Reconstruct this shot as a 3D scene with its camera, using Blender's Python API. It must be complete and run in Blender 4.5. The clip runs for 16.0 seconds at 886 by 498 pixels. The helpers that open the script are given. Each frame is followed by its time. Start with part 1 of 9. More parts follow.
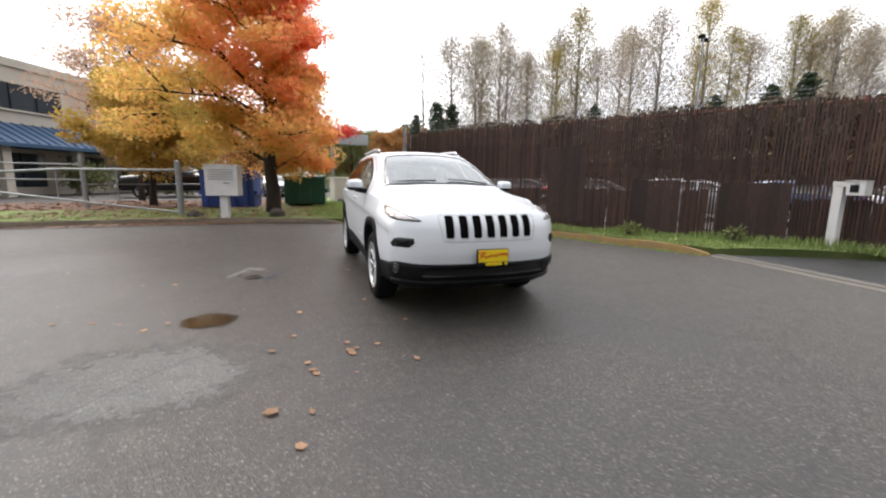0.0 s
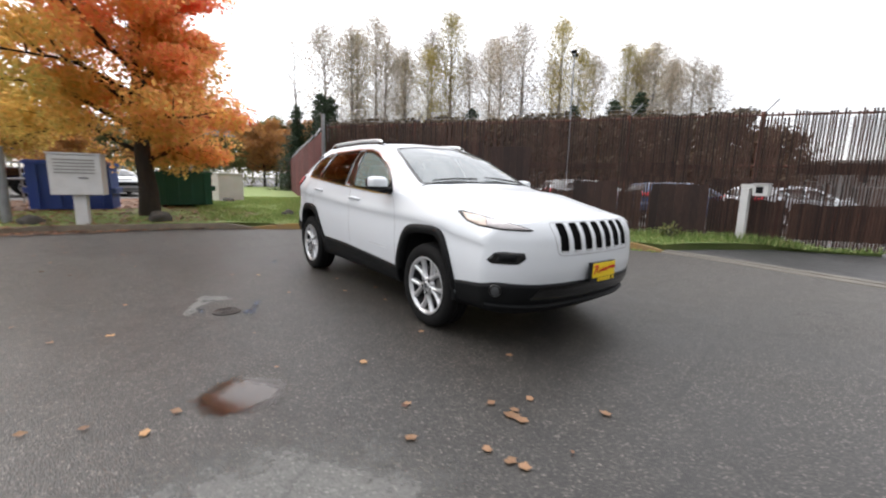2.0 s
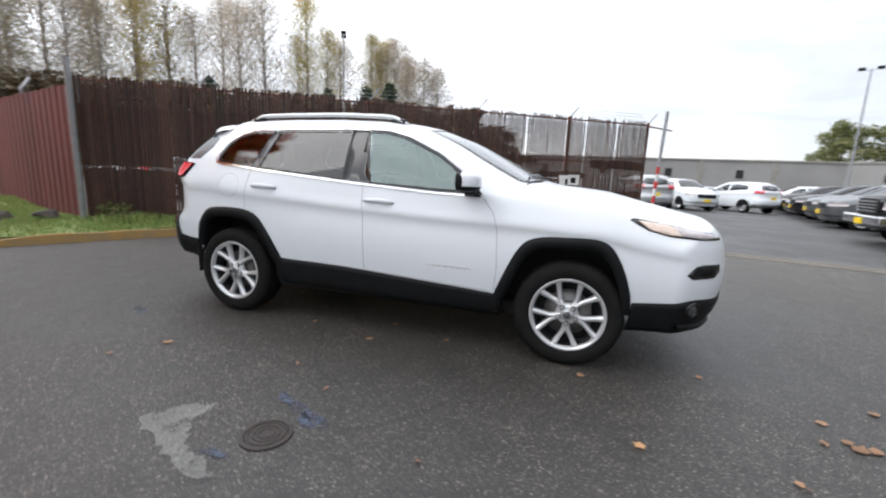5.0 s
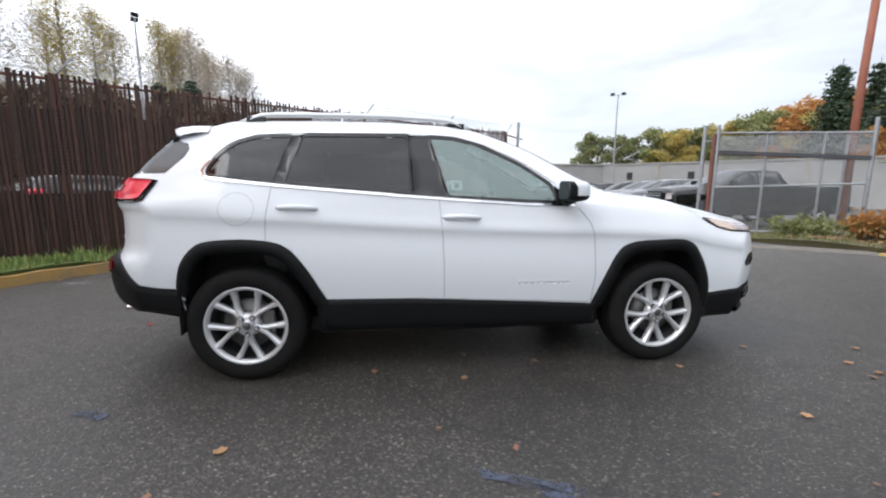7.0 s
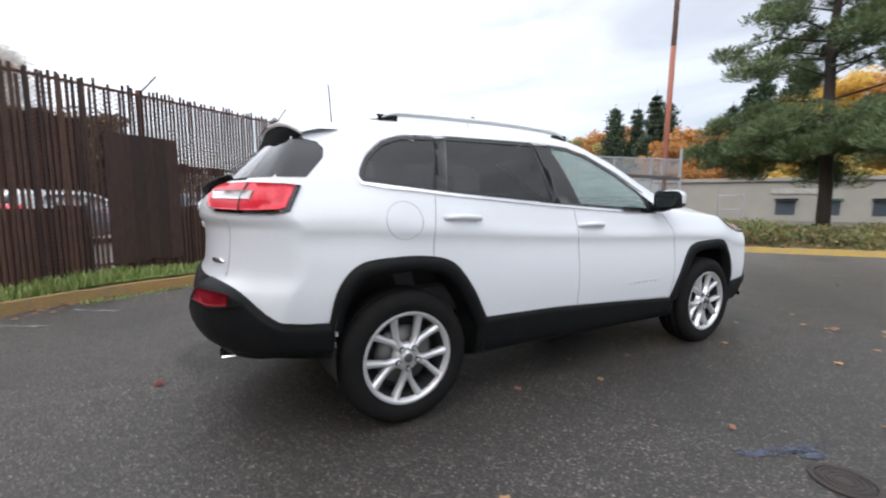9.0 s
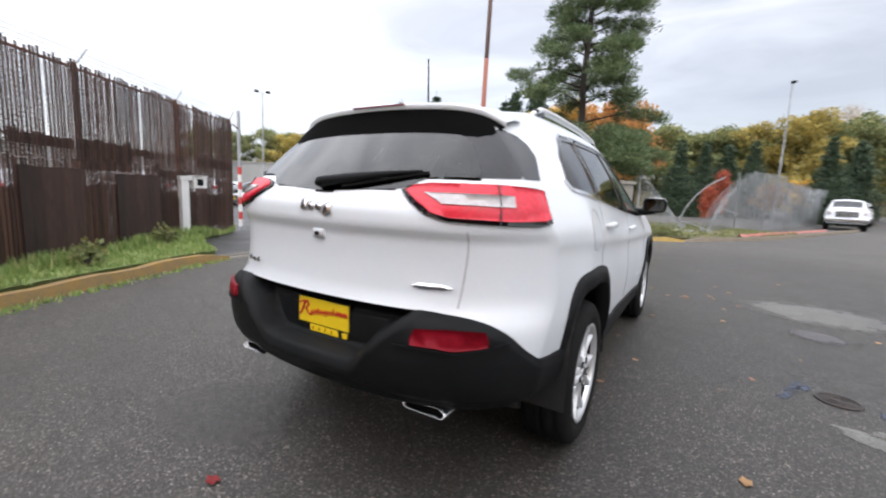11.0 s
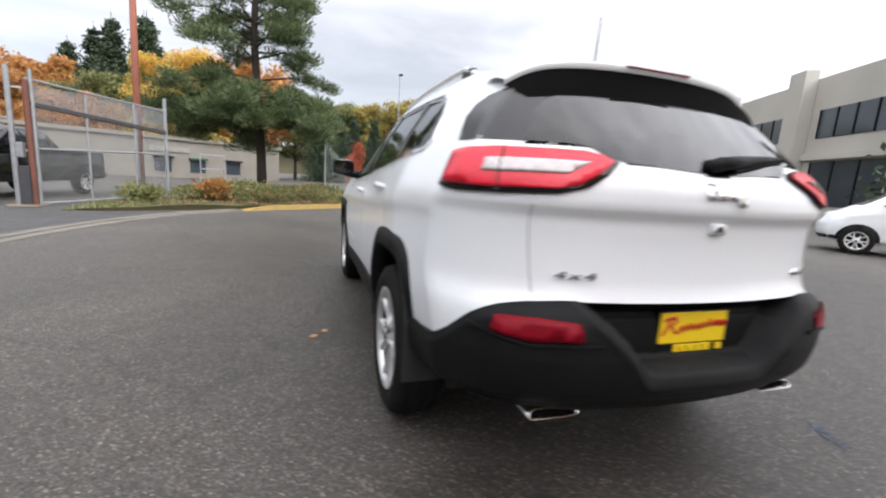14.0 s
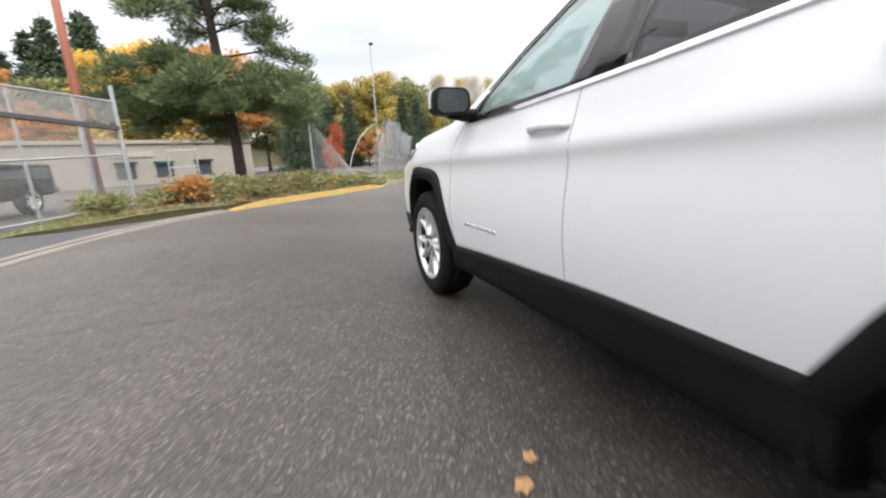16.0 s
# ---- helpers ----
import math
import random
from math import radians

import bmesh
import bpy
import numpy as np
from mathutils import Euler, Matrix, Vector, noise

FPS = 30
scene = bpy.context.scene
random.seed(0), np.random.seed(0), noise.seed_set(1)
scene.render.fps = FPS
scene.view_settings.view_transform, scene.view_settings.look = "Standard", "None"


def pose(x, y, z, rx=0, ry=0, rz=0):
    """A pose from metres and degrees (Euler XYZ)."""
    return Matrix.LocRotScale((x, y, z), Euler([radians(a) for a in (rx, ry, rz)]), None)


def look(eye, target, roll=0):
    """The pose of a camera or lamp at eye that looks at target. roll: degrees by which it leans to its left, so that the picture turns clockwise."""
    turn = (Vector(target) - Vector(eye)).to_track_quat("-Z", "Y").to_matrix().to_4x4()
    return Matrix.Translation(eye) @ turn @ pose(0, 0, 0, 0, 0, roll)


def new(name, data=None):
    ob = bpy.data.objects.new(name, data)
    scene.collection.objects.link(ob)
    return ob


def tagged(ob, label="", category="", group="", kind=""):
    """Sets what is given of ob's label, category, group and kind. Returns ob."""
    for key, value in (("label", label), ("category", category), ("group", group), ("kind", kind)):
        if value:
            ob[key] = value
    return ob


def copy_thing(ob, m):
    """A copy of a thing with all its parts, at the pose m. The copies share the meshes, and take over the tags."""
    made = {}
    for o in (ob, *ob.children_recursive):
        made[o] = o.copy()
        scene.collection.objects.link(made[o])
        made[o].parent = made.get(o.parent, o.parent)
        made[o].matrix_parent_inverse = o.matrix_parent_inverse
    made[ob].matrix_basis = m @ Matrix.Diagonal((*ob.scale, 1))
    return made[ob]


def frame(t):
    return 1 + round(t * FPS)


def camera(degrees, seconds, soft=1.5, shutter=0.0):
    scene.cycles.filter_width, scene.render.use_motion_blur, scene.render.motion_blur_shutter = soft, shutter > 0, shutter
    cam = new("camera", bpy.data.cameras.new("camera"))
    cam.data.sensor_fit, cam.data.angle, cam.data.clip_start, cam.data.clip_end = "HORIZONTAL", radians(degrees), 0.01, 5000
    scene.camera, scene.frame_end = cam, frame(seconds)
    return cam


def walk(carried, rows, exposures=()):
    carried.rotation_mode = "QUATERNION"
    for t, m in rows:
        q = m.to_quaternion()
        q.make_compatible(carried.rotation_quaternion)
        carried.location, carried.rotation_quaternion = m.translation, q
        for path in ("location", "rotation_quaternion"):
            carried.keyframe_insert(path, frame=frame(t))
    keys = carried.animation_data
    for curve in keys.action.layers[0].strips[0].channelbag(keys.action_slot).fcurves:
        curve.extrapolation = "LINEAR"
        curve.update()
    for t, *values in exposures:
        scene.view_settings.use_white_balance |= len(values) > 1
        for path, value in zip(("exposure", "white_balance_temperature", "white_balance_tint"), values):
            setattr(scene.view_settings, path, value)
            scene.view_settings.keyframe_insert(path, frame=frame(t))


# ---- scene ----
cam = camera(93.9, 16.0, soft=2.1, shutter=0.5)
PATH = [
    (0, (-1.61, -5.677, 1.246), (-0.963, -3.813, 0.919), 0.8),
    (0.5, (-1.952, -5.309, 1.24), (-1.185, -3.485, 0.951), 1.8),
    (1, (-2.286, -4.933, 1.221), (-1.392, -3.172, 0.9), 1.3),
    (1.5, (-2.553, -4.531, 1.211), (-1.504, -2.858, 0.896), 1.8),
    (2, (-2.83, -4.106, 1.215), (-1.632, -2.537, 0.892), 1.5),
    (2.5, (-3.038, -3.664, 1.213), (-1.684, -2.228, 0.893), 1.7),
    (3, (-3.217, -3.206, 1.227), (-1.72, -1.92, 0.901), 1.4),
    (3.5, (-3.379, -2.755, 1.226), (-1.75, -1.635, 0.922), 1.3),
    (4, (-3.488, -2.295, 1.222), (-1.756, -1.34, 0.925), 1.1),
    (4.5, (-3.582, -1.816, 1.204), (-1.765, -1.052, 0.866), 2.1),
    (5, (-3.613, -1.317, 1.224), (-1.733, -0.738, 0.868), 2.4),
    (5.2, (-3.629, -1.108, 1.234), (-1.717, -0.635, 0.888), 2.0),
    (7.3, (-3.37, 0.719, 1.208), (-1.421, 0.39, 0.903), 1.1),
    (7.5, (-3.321, 0.885, 1.222), (-1.382, 0.503, 0.915), 1.6),
    (8, (-3.17, 1.352, 1.178), (-1.3, 0.722, 0.854), 0.7),
    (8.5, (-2.959, 1.802, 1.171), (-1.161, 0.973, 0.886), 1.6),
    (8.7, (-2.898, 1.96, 1.156), (-1.119, 1.084, 0.899), 1.0),
    (10.8, (-1.447, 3.317, 1.186), (-0.344, 1.667, 0.934), 2.1),
    (11, (-1.283, 3.398, 1.207), (-0.262, 1.699, 0.939), 2.5),
    (11.5, (-0.86, 3.566, 1.209), (-0.122, 1.729, 0.925), 3.5),
    (12, (-0.442, 3.663, 1.219), (0.016, 1.736, 0.942), 3.3),
    (12.5, (-0.001, 3.678, 1.21), (0.166, 1.703, 0.938), 3.3),
    (13, (0.439, 3.627, 1.199), (0.275, 1.654, 0.914), 3.8),
    (13.5, (0.849, 3.467, 1.161), (0.397, 1.534, 0.918), 4.2),
    (14, (1.25, 3.239, 1.129), (0.642, 1.363, 0.797), 3.8),
    (14.5, (1.625, 2.858, 1.072), (1.16, 0.947, 0.707), 2.7),
    (15, (1.819, 2.386, 0.991), (1.374, 0.497, 0.507), -2.1),
    (15.5, (1.851, 1.871, 0.963), (1.324, 0.008, 0.46), -3.7),
    (16, (1.749, 1.281, 0.946), (1.083, -0.55, 0.495), -3.1),
]
EXPOSURES = [(0.0, 0.92, 6550, 12.5), (3.0, 0.93, 6400, 11.5), (5.0, 0.89, 6250, 11), (7.5, 0.91, 6200, 11.5), (8.7, 0.97, 6200, 11.5), (11.0, 1.12, 6300, 12.5), (12.5, 1.08, 6350, 12.5), (13.5, 1.1, 6400, 12.5), (14.0, 1.2, 6450, 12.5), (15.0, 1.4, 6600, 12.5), (16.0, 1.55, 6700, 12.5)]
walk(cam, [(t, look(eye, target, roll)) for t, eye, target, roll in PATH], EXPOSURES)

# ---------------------------------------------------------------- world and light
world = bpy.data.worlds.new("overcast_sky")
scene.world = world
world.use_nodes = True
wn, wl = world.node_tree.nodes, world.node_tree.links
wn.clear()
SUN_ELEV, SUN_ROT = 40.0, 24.0
sky = wn.new("ShaderNodeTexSky")
sky.sky_type = "NISHITA"
sky.sun_disc = False
sky.sun_elevation, sky.sun_rotation = radians(SUN_ELEV), radians(-SUN_ROT)
sky_bg = wn.new("ShaderNodeBackground")
sky_bg.inputs["Strength"].default_value = 0.02
wl.new(sky.outputs[0], sky_bg.inputs["Color"])
# cloud deck: white near the horizon, grey bellies higher up
tc = wn.new("ShaderNodeTexCoord")
sep = wn.new("ShaderNodeSeparateXYZ")
wl.new(tc.outputs["Generated"], sep.inputs[0])
stretch = wn.new("ShaderNodeMapping")
stretch.inputs["Scale"].default_value = (1.6, 1.6, 6.5)
wl.new(tc.outputs["Generated"], stretch.inputs["Vector"])
cloud = wn.new("ShaderNodeTexNoise")
cloud.inputs["Scale"].default_value, cloud.inputs["Detail"].default_value, cloud.inputs["Roughness"].default_value = 1.5, 8.0, 0.52
cloud.inputs["Distortion"].default_value = 0.5
wl.new(stretch.outputs[0], cloud.inputs["Vector"])
ramp = wn.new("ShaderNodeValToRGB")
ramp.color_ramp.elements[0].position, ramp.color_ramp.elements[0].color = 0.34, (0.74, 0.745, 0.76, 1)
ramp.color_ramp.elements[1].position, ramp.color_ramp.elements[1].color = 0.62, (1.08, 1.08, 1.08, 1)
wl.new(cloud.outputs["Fac"], ramp.inputs["Fac"])
cloud_bg = wn.new("ShaderNodeBackground")
cloud_bg.inputs["Strength"].default_value = 1.06
# the deck is brighter on the side of the hidden sun
glow = wn.new("ShaderNodeMapRange")
glow.inputs["From Min"].default_value, glow.inputs["From Max"].default_value = -1.0, 1.0
glow.inputs["To Min"].default_value, glow.inputs["To Max"].default_value = 0.30, 1.10
wl.new(sep.outputs["Y"], glow.inputs["Value"])
bright = wn.new("ShaderNodeMix")
bright.data_type, bright.blend_type = "RGBA", "MULTIPLY"
bright.inputs["Factor"].default_value = 1.0
wl.new(ramp.outputs["Color"], bright.inputs[6])
wl.new(glow.outputs[0], bright.inputs[7])
# and, as overcast skies are, brighter overhead than at the horizon
lift = wn.new("ShaderNodeMapRange")
lift.inputs["From Min"].default_value, lift.inputs["From Max"].default_value = 0.05, 0.9
lift.inputs["To Min"].default_value, lift.inputs["To Max"].default_value = 0.80, 1.75
wl.new(sep.outputs["Z"], lift.inputs["Value"])
high = wn.new("ShaderNodeMix")
high.data_type, high.blend_type = "RGBA", "MULTIPLY"
high.inputs["Factor"].default_value = 1.0
wl.new(bright.outputs[2], high.inputs[6])
wl.new(lift.outputs[0], high.inputs[7])
wl.new(high.outputs[2], cloud_bg.inputs["Color"])
add = wn.new("ShaderNodeAddShader")
wout = wn.new("ShaderNodeOutputWorld")
wl.new(sky_bg.outputs[0], add.inputs[0])
wl.new(cloud_bg.outputs[0], add.inputs[1])
wl.new(add.outputs[0], wout.inputs["Surface"])
sun = new("sun", bpy.data.lights.new("sun", "SUN"))
sun.data.energy, sun.data.angle, sun.data.color = 0.8, radians(40), (1.0, 0.97, 0.92)
sun.matrix_world = pose(0, 0, 30, 90 - SUN_ELEV, 0, 180 + SUN_ROT)

# ---------------------------------------------------------------- materials
def material(name):
    m = bpy.data.materials.new(name)
    m.use_nodes = True
    nt = m.node_tree
    return m, nt.nodes, nt.links, nt.nodes["Principled BSDF"]


def mat(name, c1, c2=None, rough=0.6, metal=0.0, scale=6.0, bump=0.0, bscale=60.0, coat=0.0, vary=0.0, spec=0.5, rough2=None, stretch=(1, 1, 1)):
    """A surface of two mottled tones, with fine grain, relief and a tone of its own per object."""
    m, n, l, b = material(name)
    c2 = c2 or tuple(v * 0.82 for v in c1)
    geo = n.new("ShaderNodeNewGeometry")
    mp = n.new("ShaderNodeMapping")
    mp.inputs["Scale"].default_value = stretch
    l.new(geo.outputs["Position"], mp.inputs["Vector"])
    big = n.new("ShaderNodeTexNoise")
    big.inputs["Scale"].default_value, big.inputs["Detail"].default_value = scale, 8.0
    l.new(mp.outputs[0], big.inputs["Vector"])
    fine = n.new("ShaderNodeTexNoise")
    fine.inputs["Scale"].default_value, fine.inputs["Detail"].default_value = bscale, 4.0
    l.new(mp.outputs[0], fine.inputs["Vector"])
    mixf = n.new("ShaderNodeMath")
    mixf.operation = "MULTIPLY_ADD"
    l.new(fine.outputs["Fac"], mixf.inputs[0])
    mixf.inputs[1].default_value = 0.5
    half = n.new("ShaderNodeMath")
    half.operation = "MULTIPLY"
    l.new(big.outputs["Fac"], half.inputs[0])
    half.inputs[1].default_value = 0.6
    l.new(half.outputs[0], mixf.inputs[2])
    r = n.new("ShaderNodeValToRGB")
    r.color_ramp.elements[0].position, r.color_ramp.elements[0].color = 0.38, (*c1, 1)
    r.color_ramp.elements[1].position, r.color_ramp.elements[1].color = 0.72, (*c2, 1)
    l.new(mixf.outputs[0], r.inputs["Fac"])
    colour = r.outputs["Color"]
    if vary:
        info = n.new("ShaderNodeObjectInfo")
        hs = n.new("ShaderNodeHueSaturation")
        mr = n.new("ShaderNodeMapRange")
        mr.inputs["To Min"].default_value, mr.inputs["To Max"].default_value = 1 - vary, 1 + vary
        l.new(info.outputs["Random"], mr.inputs["Value"])
        l.new(mr.outputs[0], hs.inputs["Value"])
        l.new(colour, hs.inputs["Color"])
        colour = hs.outputs["Color"]
    l.new(colour, b.inputs["Base Color"])
    b.inputs["Metallic"].default_value = metal
    b.inputs["Specular IOR Level"].default_value = spec
    b.inputs["Coat Weight"].default_value = coat
    b.inputs["Coat Roughness"].default_value = 0.04
    if rough2 is None:
        b.inputs["Roughness"].default_value = rough
    else:
        rr = n.new("ShaderNodeMapRange")
        rr.inputs["From Min"].default_value, rr.inputs["From Max"].default_value = 0.35, 0.65
        rr.inputs["To Min"].default_value, rr.inputs["To Max"].default_value = rough, rough2
        l.new(big.outputs["Fac"], rr.inputs["Value"])
        l.new(rr.outputs[0], b.inputs["Roughness"])
    if bump:
        bp = n.new("ShaderNodeBump")
        bp.inputs["Strength"].default_value, bp.inputs["Distance"].default_value = bump, 0.01
        l.new(fine.outputs["Fac"], bp.inputs["Height"])
        l.new(bp.outputs[0], b.inputs["Normal"])
    return m


def glass(name, tint, gloss=0.05, base=0.10, power=3.5, body=None, haze=None):
    """A thin tinted pane: what lies behind shows through it, and it mirrors the sky at a slant."""
    m, n, l, b = material(name)
    n.remove(b)
    see = n.new("ShaderNodeBsdfTransparent" if body is None else "ShaderNodeBsdfDiffuse")
    see.inputs["Color"].default_value = (*(body or tint), 1)
    gl = n.new("ShaderNodeBsdfGlossy")
    gl.inputs["Roughness"].default_value = gloss
    face = n.new("ShaderNodeLayerWeight")
    face.inputs["Blend"].default_value = 0.5
    steep = n.new("ShaderNodeMath")
    steep.operation, steep.inputs[1].default_value = "POWER", power
    l.new(face.outputs["Facing"], steep.inputs[0])
    fr = n.new("ShaderNodeMapRange")
    fr.inputs["To Min"].default_value, fr.inputs["To Max"].default_value = base, 1.0
    l.new(steep.outputs[0], fr.inputs["Value"])
    mx = n.new("ShaderNodeMixShader")
    l.new(fr.outputs[0], mx.inputs["Fac"])
    if haze:
        # pale diffuse layer: puts the even sky sheen on the pane into its colour
        film = n.new("ShaderNodeBsdfDiffuse")
        film.inputs["Color"].default_value = (*haze[1], 1)
        hz = n.new("ShaderNodeMixShader")
        hz.inputs["Fac"].default_value = haze[0]
        l.new(see.outputs[0], hz.inputs[1])
        l.new(film.outputs[0], hz.inputs[2])
        see = hz
    l.new(see.outputs[0], mx.inputs[1])
    l.new(gl.outputs[0], mx.inputs[2])
    l.new(mx.outputs[0], n["Material Output"].inputs["Surface"])
    return m


def leafy(name, stops, rough=0.6, through_light=0.25, zlow=None, zhigh=None):
    """Leaves whose tone changes from leaf to leaf; with zlow and zhigh, the crown also turns from the first to the last tone upwards."""
    m, n, l, b = material(name)
    geo = n.new("ShaderNodeNewGeometry")
    r = n.new("ShaderNodeValToRGB")
    for k, (p, c) in enumerate(stops):
        e = r.color_ramp.elements[k] if k < 2 else r.color_ramp.elements.new(p)
        e.position, e.color = p, (*c, 1)
    src = geo.outputs["Random Per Island"]
    if zlow is not None:
        sp = n.new("ShaderNodeSeparateXYZ")
        l.new(geo.outputs["Position"], sp.inputs[0])
        mr = n.new("ShaderNodeMapRange")
        mr.inputs["From Min"].default_value, mr.inputs["From Max"].default_value = zlow, zhigh
        lean = n.new("ShaderNodeMath")
        lean.operation = "MULTIPLY_ADD"
        l.new(sp.outputs["X"], lean.inputs[0])
        lean.inputs[1].default_value = 1.25
        l.new(sp.outputs["Z"], lean.inputs[2])
        l.new(lean.outputs[0], mr.inputs["Value"])
        nz = n.new("ShaderNodeTexNoise")
        nz.inputs["Scale"].default_value = 0.55
        l.new(geo.outputs["Position"], nz.inputs["Vector"])
        a1 = n.new("ShaderNodeMath")
        a1.operation = "MULTIPLY_ADD"
        l.new(mr.outputs[0], a1.inputs[0])
        a1.inputs[1].default_value, a1.inputs[2].default_value = 0.55, -0.22
        a2 = n.new("ShaderNodeMath")
        a2.operation = "MULTIPLY_ADD"
        l.new(nz.outputs["Fac"], a2.inputs[0])
        a2.inputs[1].default_value = 0.75
        l.new(a1.outputs[0], a2.inputs[2])
        a3 = n.new("ShaderNodeMath")
        a3.operation = "MULTIPLY_ADD"
        l.new(src, a3.inputs[0])
        a3.inputs[1].default_value = 0.26
        l.new(a2.outputs[0], a3.inputs[2])
        src = a3.outputs[0]
    l.new(src, r.inputs["Fac"])
    info = n.new("ShaderNodeObjectInfo")
    hs = n.new("ShaderNodeHueSaturation")
    mr2 = n.new("ShaderNodeMapRange")
    mr2.inputs["To Min"].default_value, mr2.inputs["To Max"].default_value = 0.8, 1.2
    l.new(info.outputs["Random"], mr2.inputs["Value"])
    l.new(mr2.outputs[0], hs.inputs["Value"])
    l.new(r.outputs["Color"], hs.inputs["Color"])
    l.new(hs.outputs["Color"], b.inputs["Base Color"])
    b.inputs["Roughness"].default_value = rough
    b.inputs["Specular IOR Level"].default_value = 0.45
    tr = n.new("ShaderNodeBsdfTranslucent")
    l.new(hs.outputs["Color"], tr.inputs["Color"])
    mx = n.new("ShaderNodeMixShader")
    mx.inputs["Fac"].default_value = through_light
    l.new(b.outputs[0], mx.inputs[1])
    l.new(tr.outputs[0], mx.inputs[2])
    l.new(mx.outputs[0], n["Material Output"].inputs["Surface"])
    return m


def asphalt(name, dark, light, grain=110.0, wet=0.5, tone=1.0, soaked=None):
    """Worn tarmac: pale chippings in a dark binder, damp areas, hairline cracks."""
    m, n, l, b = material(name)
    geo = n.new("ShaderNodeNewGeometry")
    pos = geo.outputs["Position"]
    vor = n.new("ShaderNodeTexVoronoi")
    vor.inputs["Scale"].default_value = grain
    l.new(pos, vor.inputs["Vector"])
    chip = n.new("ShaderNodeValToRGB")
    chip.color_ramp.interpolation = "LINEAR"
    els = chip.color_ramp.elements
    els[0].position, els[0].color = 0.0, (*[v * tone for v in dark], 1)
    els[1].position, els[1].color = 1.0, (*[v * tone for v in light], 1)
    e = els.new(0.55)
    e.color = (*[v * 1.6 * tone for v in dark], 1)
    e = els.new(0.87)
    e.color = (*[(a * 0.72 + c * 0.28) * tone for a, c in zip(dark, light)], 1)
    e = els.new(0.96)
    e.color = (*[(a * 0.45 + c * 0.55) * tone for a, c in zip(dark, light)], 1)
    sepc = n.new("ShaderNodeSeparateColor")
    l.new(vor.outputs["Color"], sepc.inputs[0])
    l.new(sepc.outputs[0], chip.inputs["Fac"])
    big = n.new("ShaderNodeTexNoise")
    big.inputs["Scale"].default_value, big.inputs["Detail"].default_value, big.inputs["Roughness"].default_value = 0.55, 7.0, 0.6
    l.new(pos, big.inputs["Vector"])
    mid = n.new("ShaderNodeTexNoise")
    mid.inputs["Scale"].default_value, mid.inputs["Detail"].default_value = 5.0, 6.0
    l.new(pos, mid.inputs["Vector"])
    tone_r = n.new("ShaderNodeMapRange")
    tone_r.inputs["From Min"].default_value, tone_r.inputs["From Max"].default_value = 0.3, 0.7
    tone_r.inputs["To Min"].default_value, tone_r.inputs["To Max"].default_value = 0.62, 1.38
    sm = n.new("ShaderNodeMath")
    sm.operation = "MULTIPLY_ADD"
    l.new(mid.outputs["Fac"], sm.inputs[0])
    sm.inputs[1].default_value = 0.35
    sh = n.new("ShaderNodeMath")
    sh.operation = "MULTIPLY"
    sh.inputs[1].default_value = 0.65
    l.new(big.outputs["Fac"], sh.inputs[0])
    l.new(sh.outputs[0], sm.inputs[2])
    l.new(sm.outputs[0], tone_r.inputs["Value"])
    mul = n.new("ShaderNodeMix")
    mul.data_type, mul.blend_type = "RGBA", "MULTIPLY"
    mul.inputs["Factor"].default_value = 1.0
    l.new(chip.outputs["Color"], mul.inputs[6])
    l.new(tone_r.outputs[0], mul.inputs[7])
    # cracks
    warp = n.new("ShaderNodeMix")
    warp.data_type, warp.blend_type = "RGBA", "ADD"
    warp.inputs["Factor"].default_value = 0.35
    wn2 = n.new("ShaderNodeTexNoise")
    wn2.inputs["Scale"].default_value, wn2.inputs["Detail"].default_value = 1.6, 8.0
    l.new(pos, wn2.inputs["Vector"])
    l.new(pos, warp.inputs[6])
    l.new(wn2.outputs["Color"], warp.inputs[7])
    cr = n.new("ShaderNodeTexVoronoi")
    cr.feature = "DISTANCE_TO_EDGE"
    cr.inputs["Scale"].default_value = 0.45
    l.new(warp.outputs[2], cr.inputs["Vector"])
    cm = n.new("ShaderNodeMapRange")
    cm.inputs["From Min"].default_value, cm.inputs["From Max"].default_value = 0.001, 0.008
    cm.inputs["To Min"].default_value, cm.inputs["To Max"].default_value = 0.76, 1.0
    l.new(cr.outputs["Distance"], cm.inputs["Value"])
    mul2 = n.new("ShaderNodeMix")
    mul2.data_type, mul2.blend_type = "RGBA", "MULTIPLY"
    mul2.inputs["Factor"].default_value = 1.0
    l.new(mul.outputs[2], mul2.inputs[6])
    l.new(cm.outputs[0], mul2.inputs[7])
    base = mul2.outputs[2]
    if soaked:
        # rain-soaked area with a ragged edge: the binder goes darker and the film on it shines
        cx, cy, rx, ry = soaked
        mp = n.new("ShaderNodeMapping")
        mp.inputs["Location"].default_value = (-cx / rx, -cy / ry, 0)
        mp.inputs["Scale"].default_value = (1 / rx, 1 / ry, 0)
        l.new(pos, mp.inputs["Vector"])
        ln = n.new("ShaderNodeVectorMath")
        ln.operation = "LENGTH"
        l.new(mp.outputs[0], ln.inputs[0])
        rag = n.new("ShaderNodeMath")
        rag.operation, rag.inputs[1].default_value = "MULTIPLY_ADD", -0.9
        l.new(mid.outputs["Fac"], rag.inputs[0])
        l.new(ln.outputs["Value"], rag.inputs[2])
        damp = n.new("ShaderNodeMapRange")
        damp.inputs["From Min"].default_value, damp.inputs["From Max"].default_value = 0.1, 0.75
        damp.inputs["To Min"].default_value, damp.inputs["To Max"].default_value = 1.0, 0.0
        l.new(rag.outputs[0], damp.inputs["Value"])
        dk = n.new("ShaderNodeMapRange")
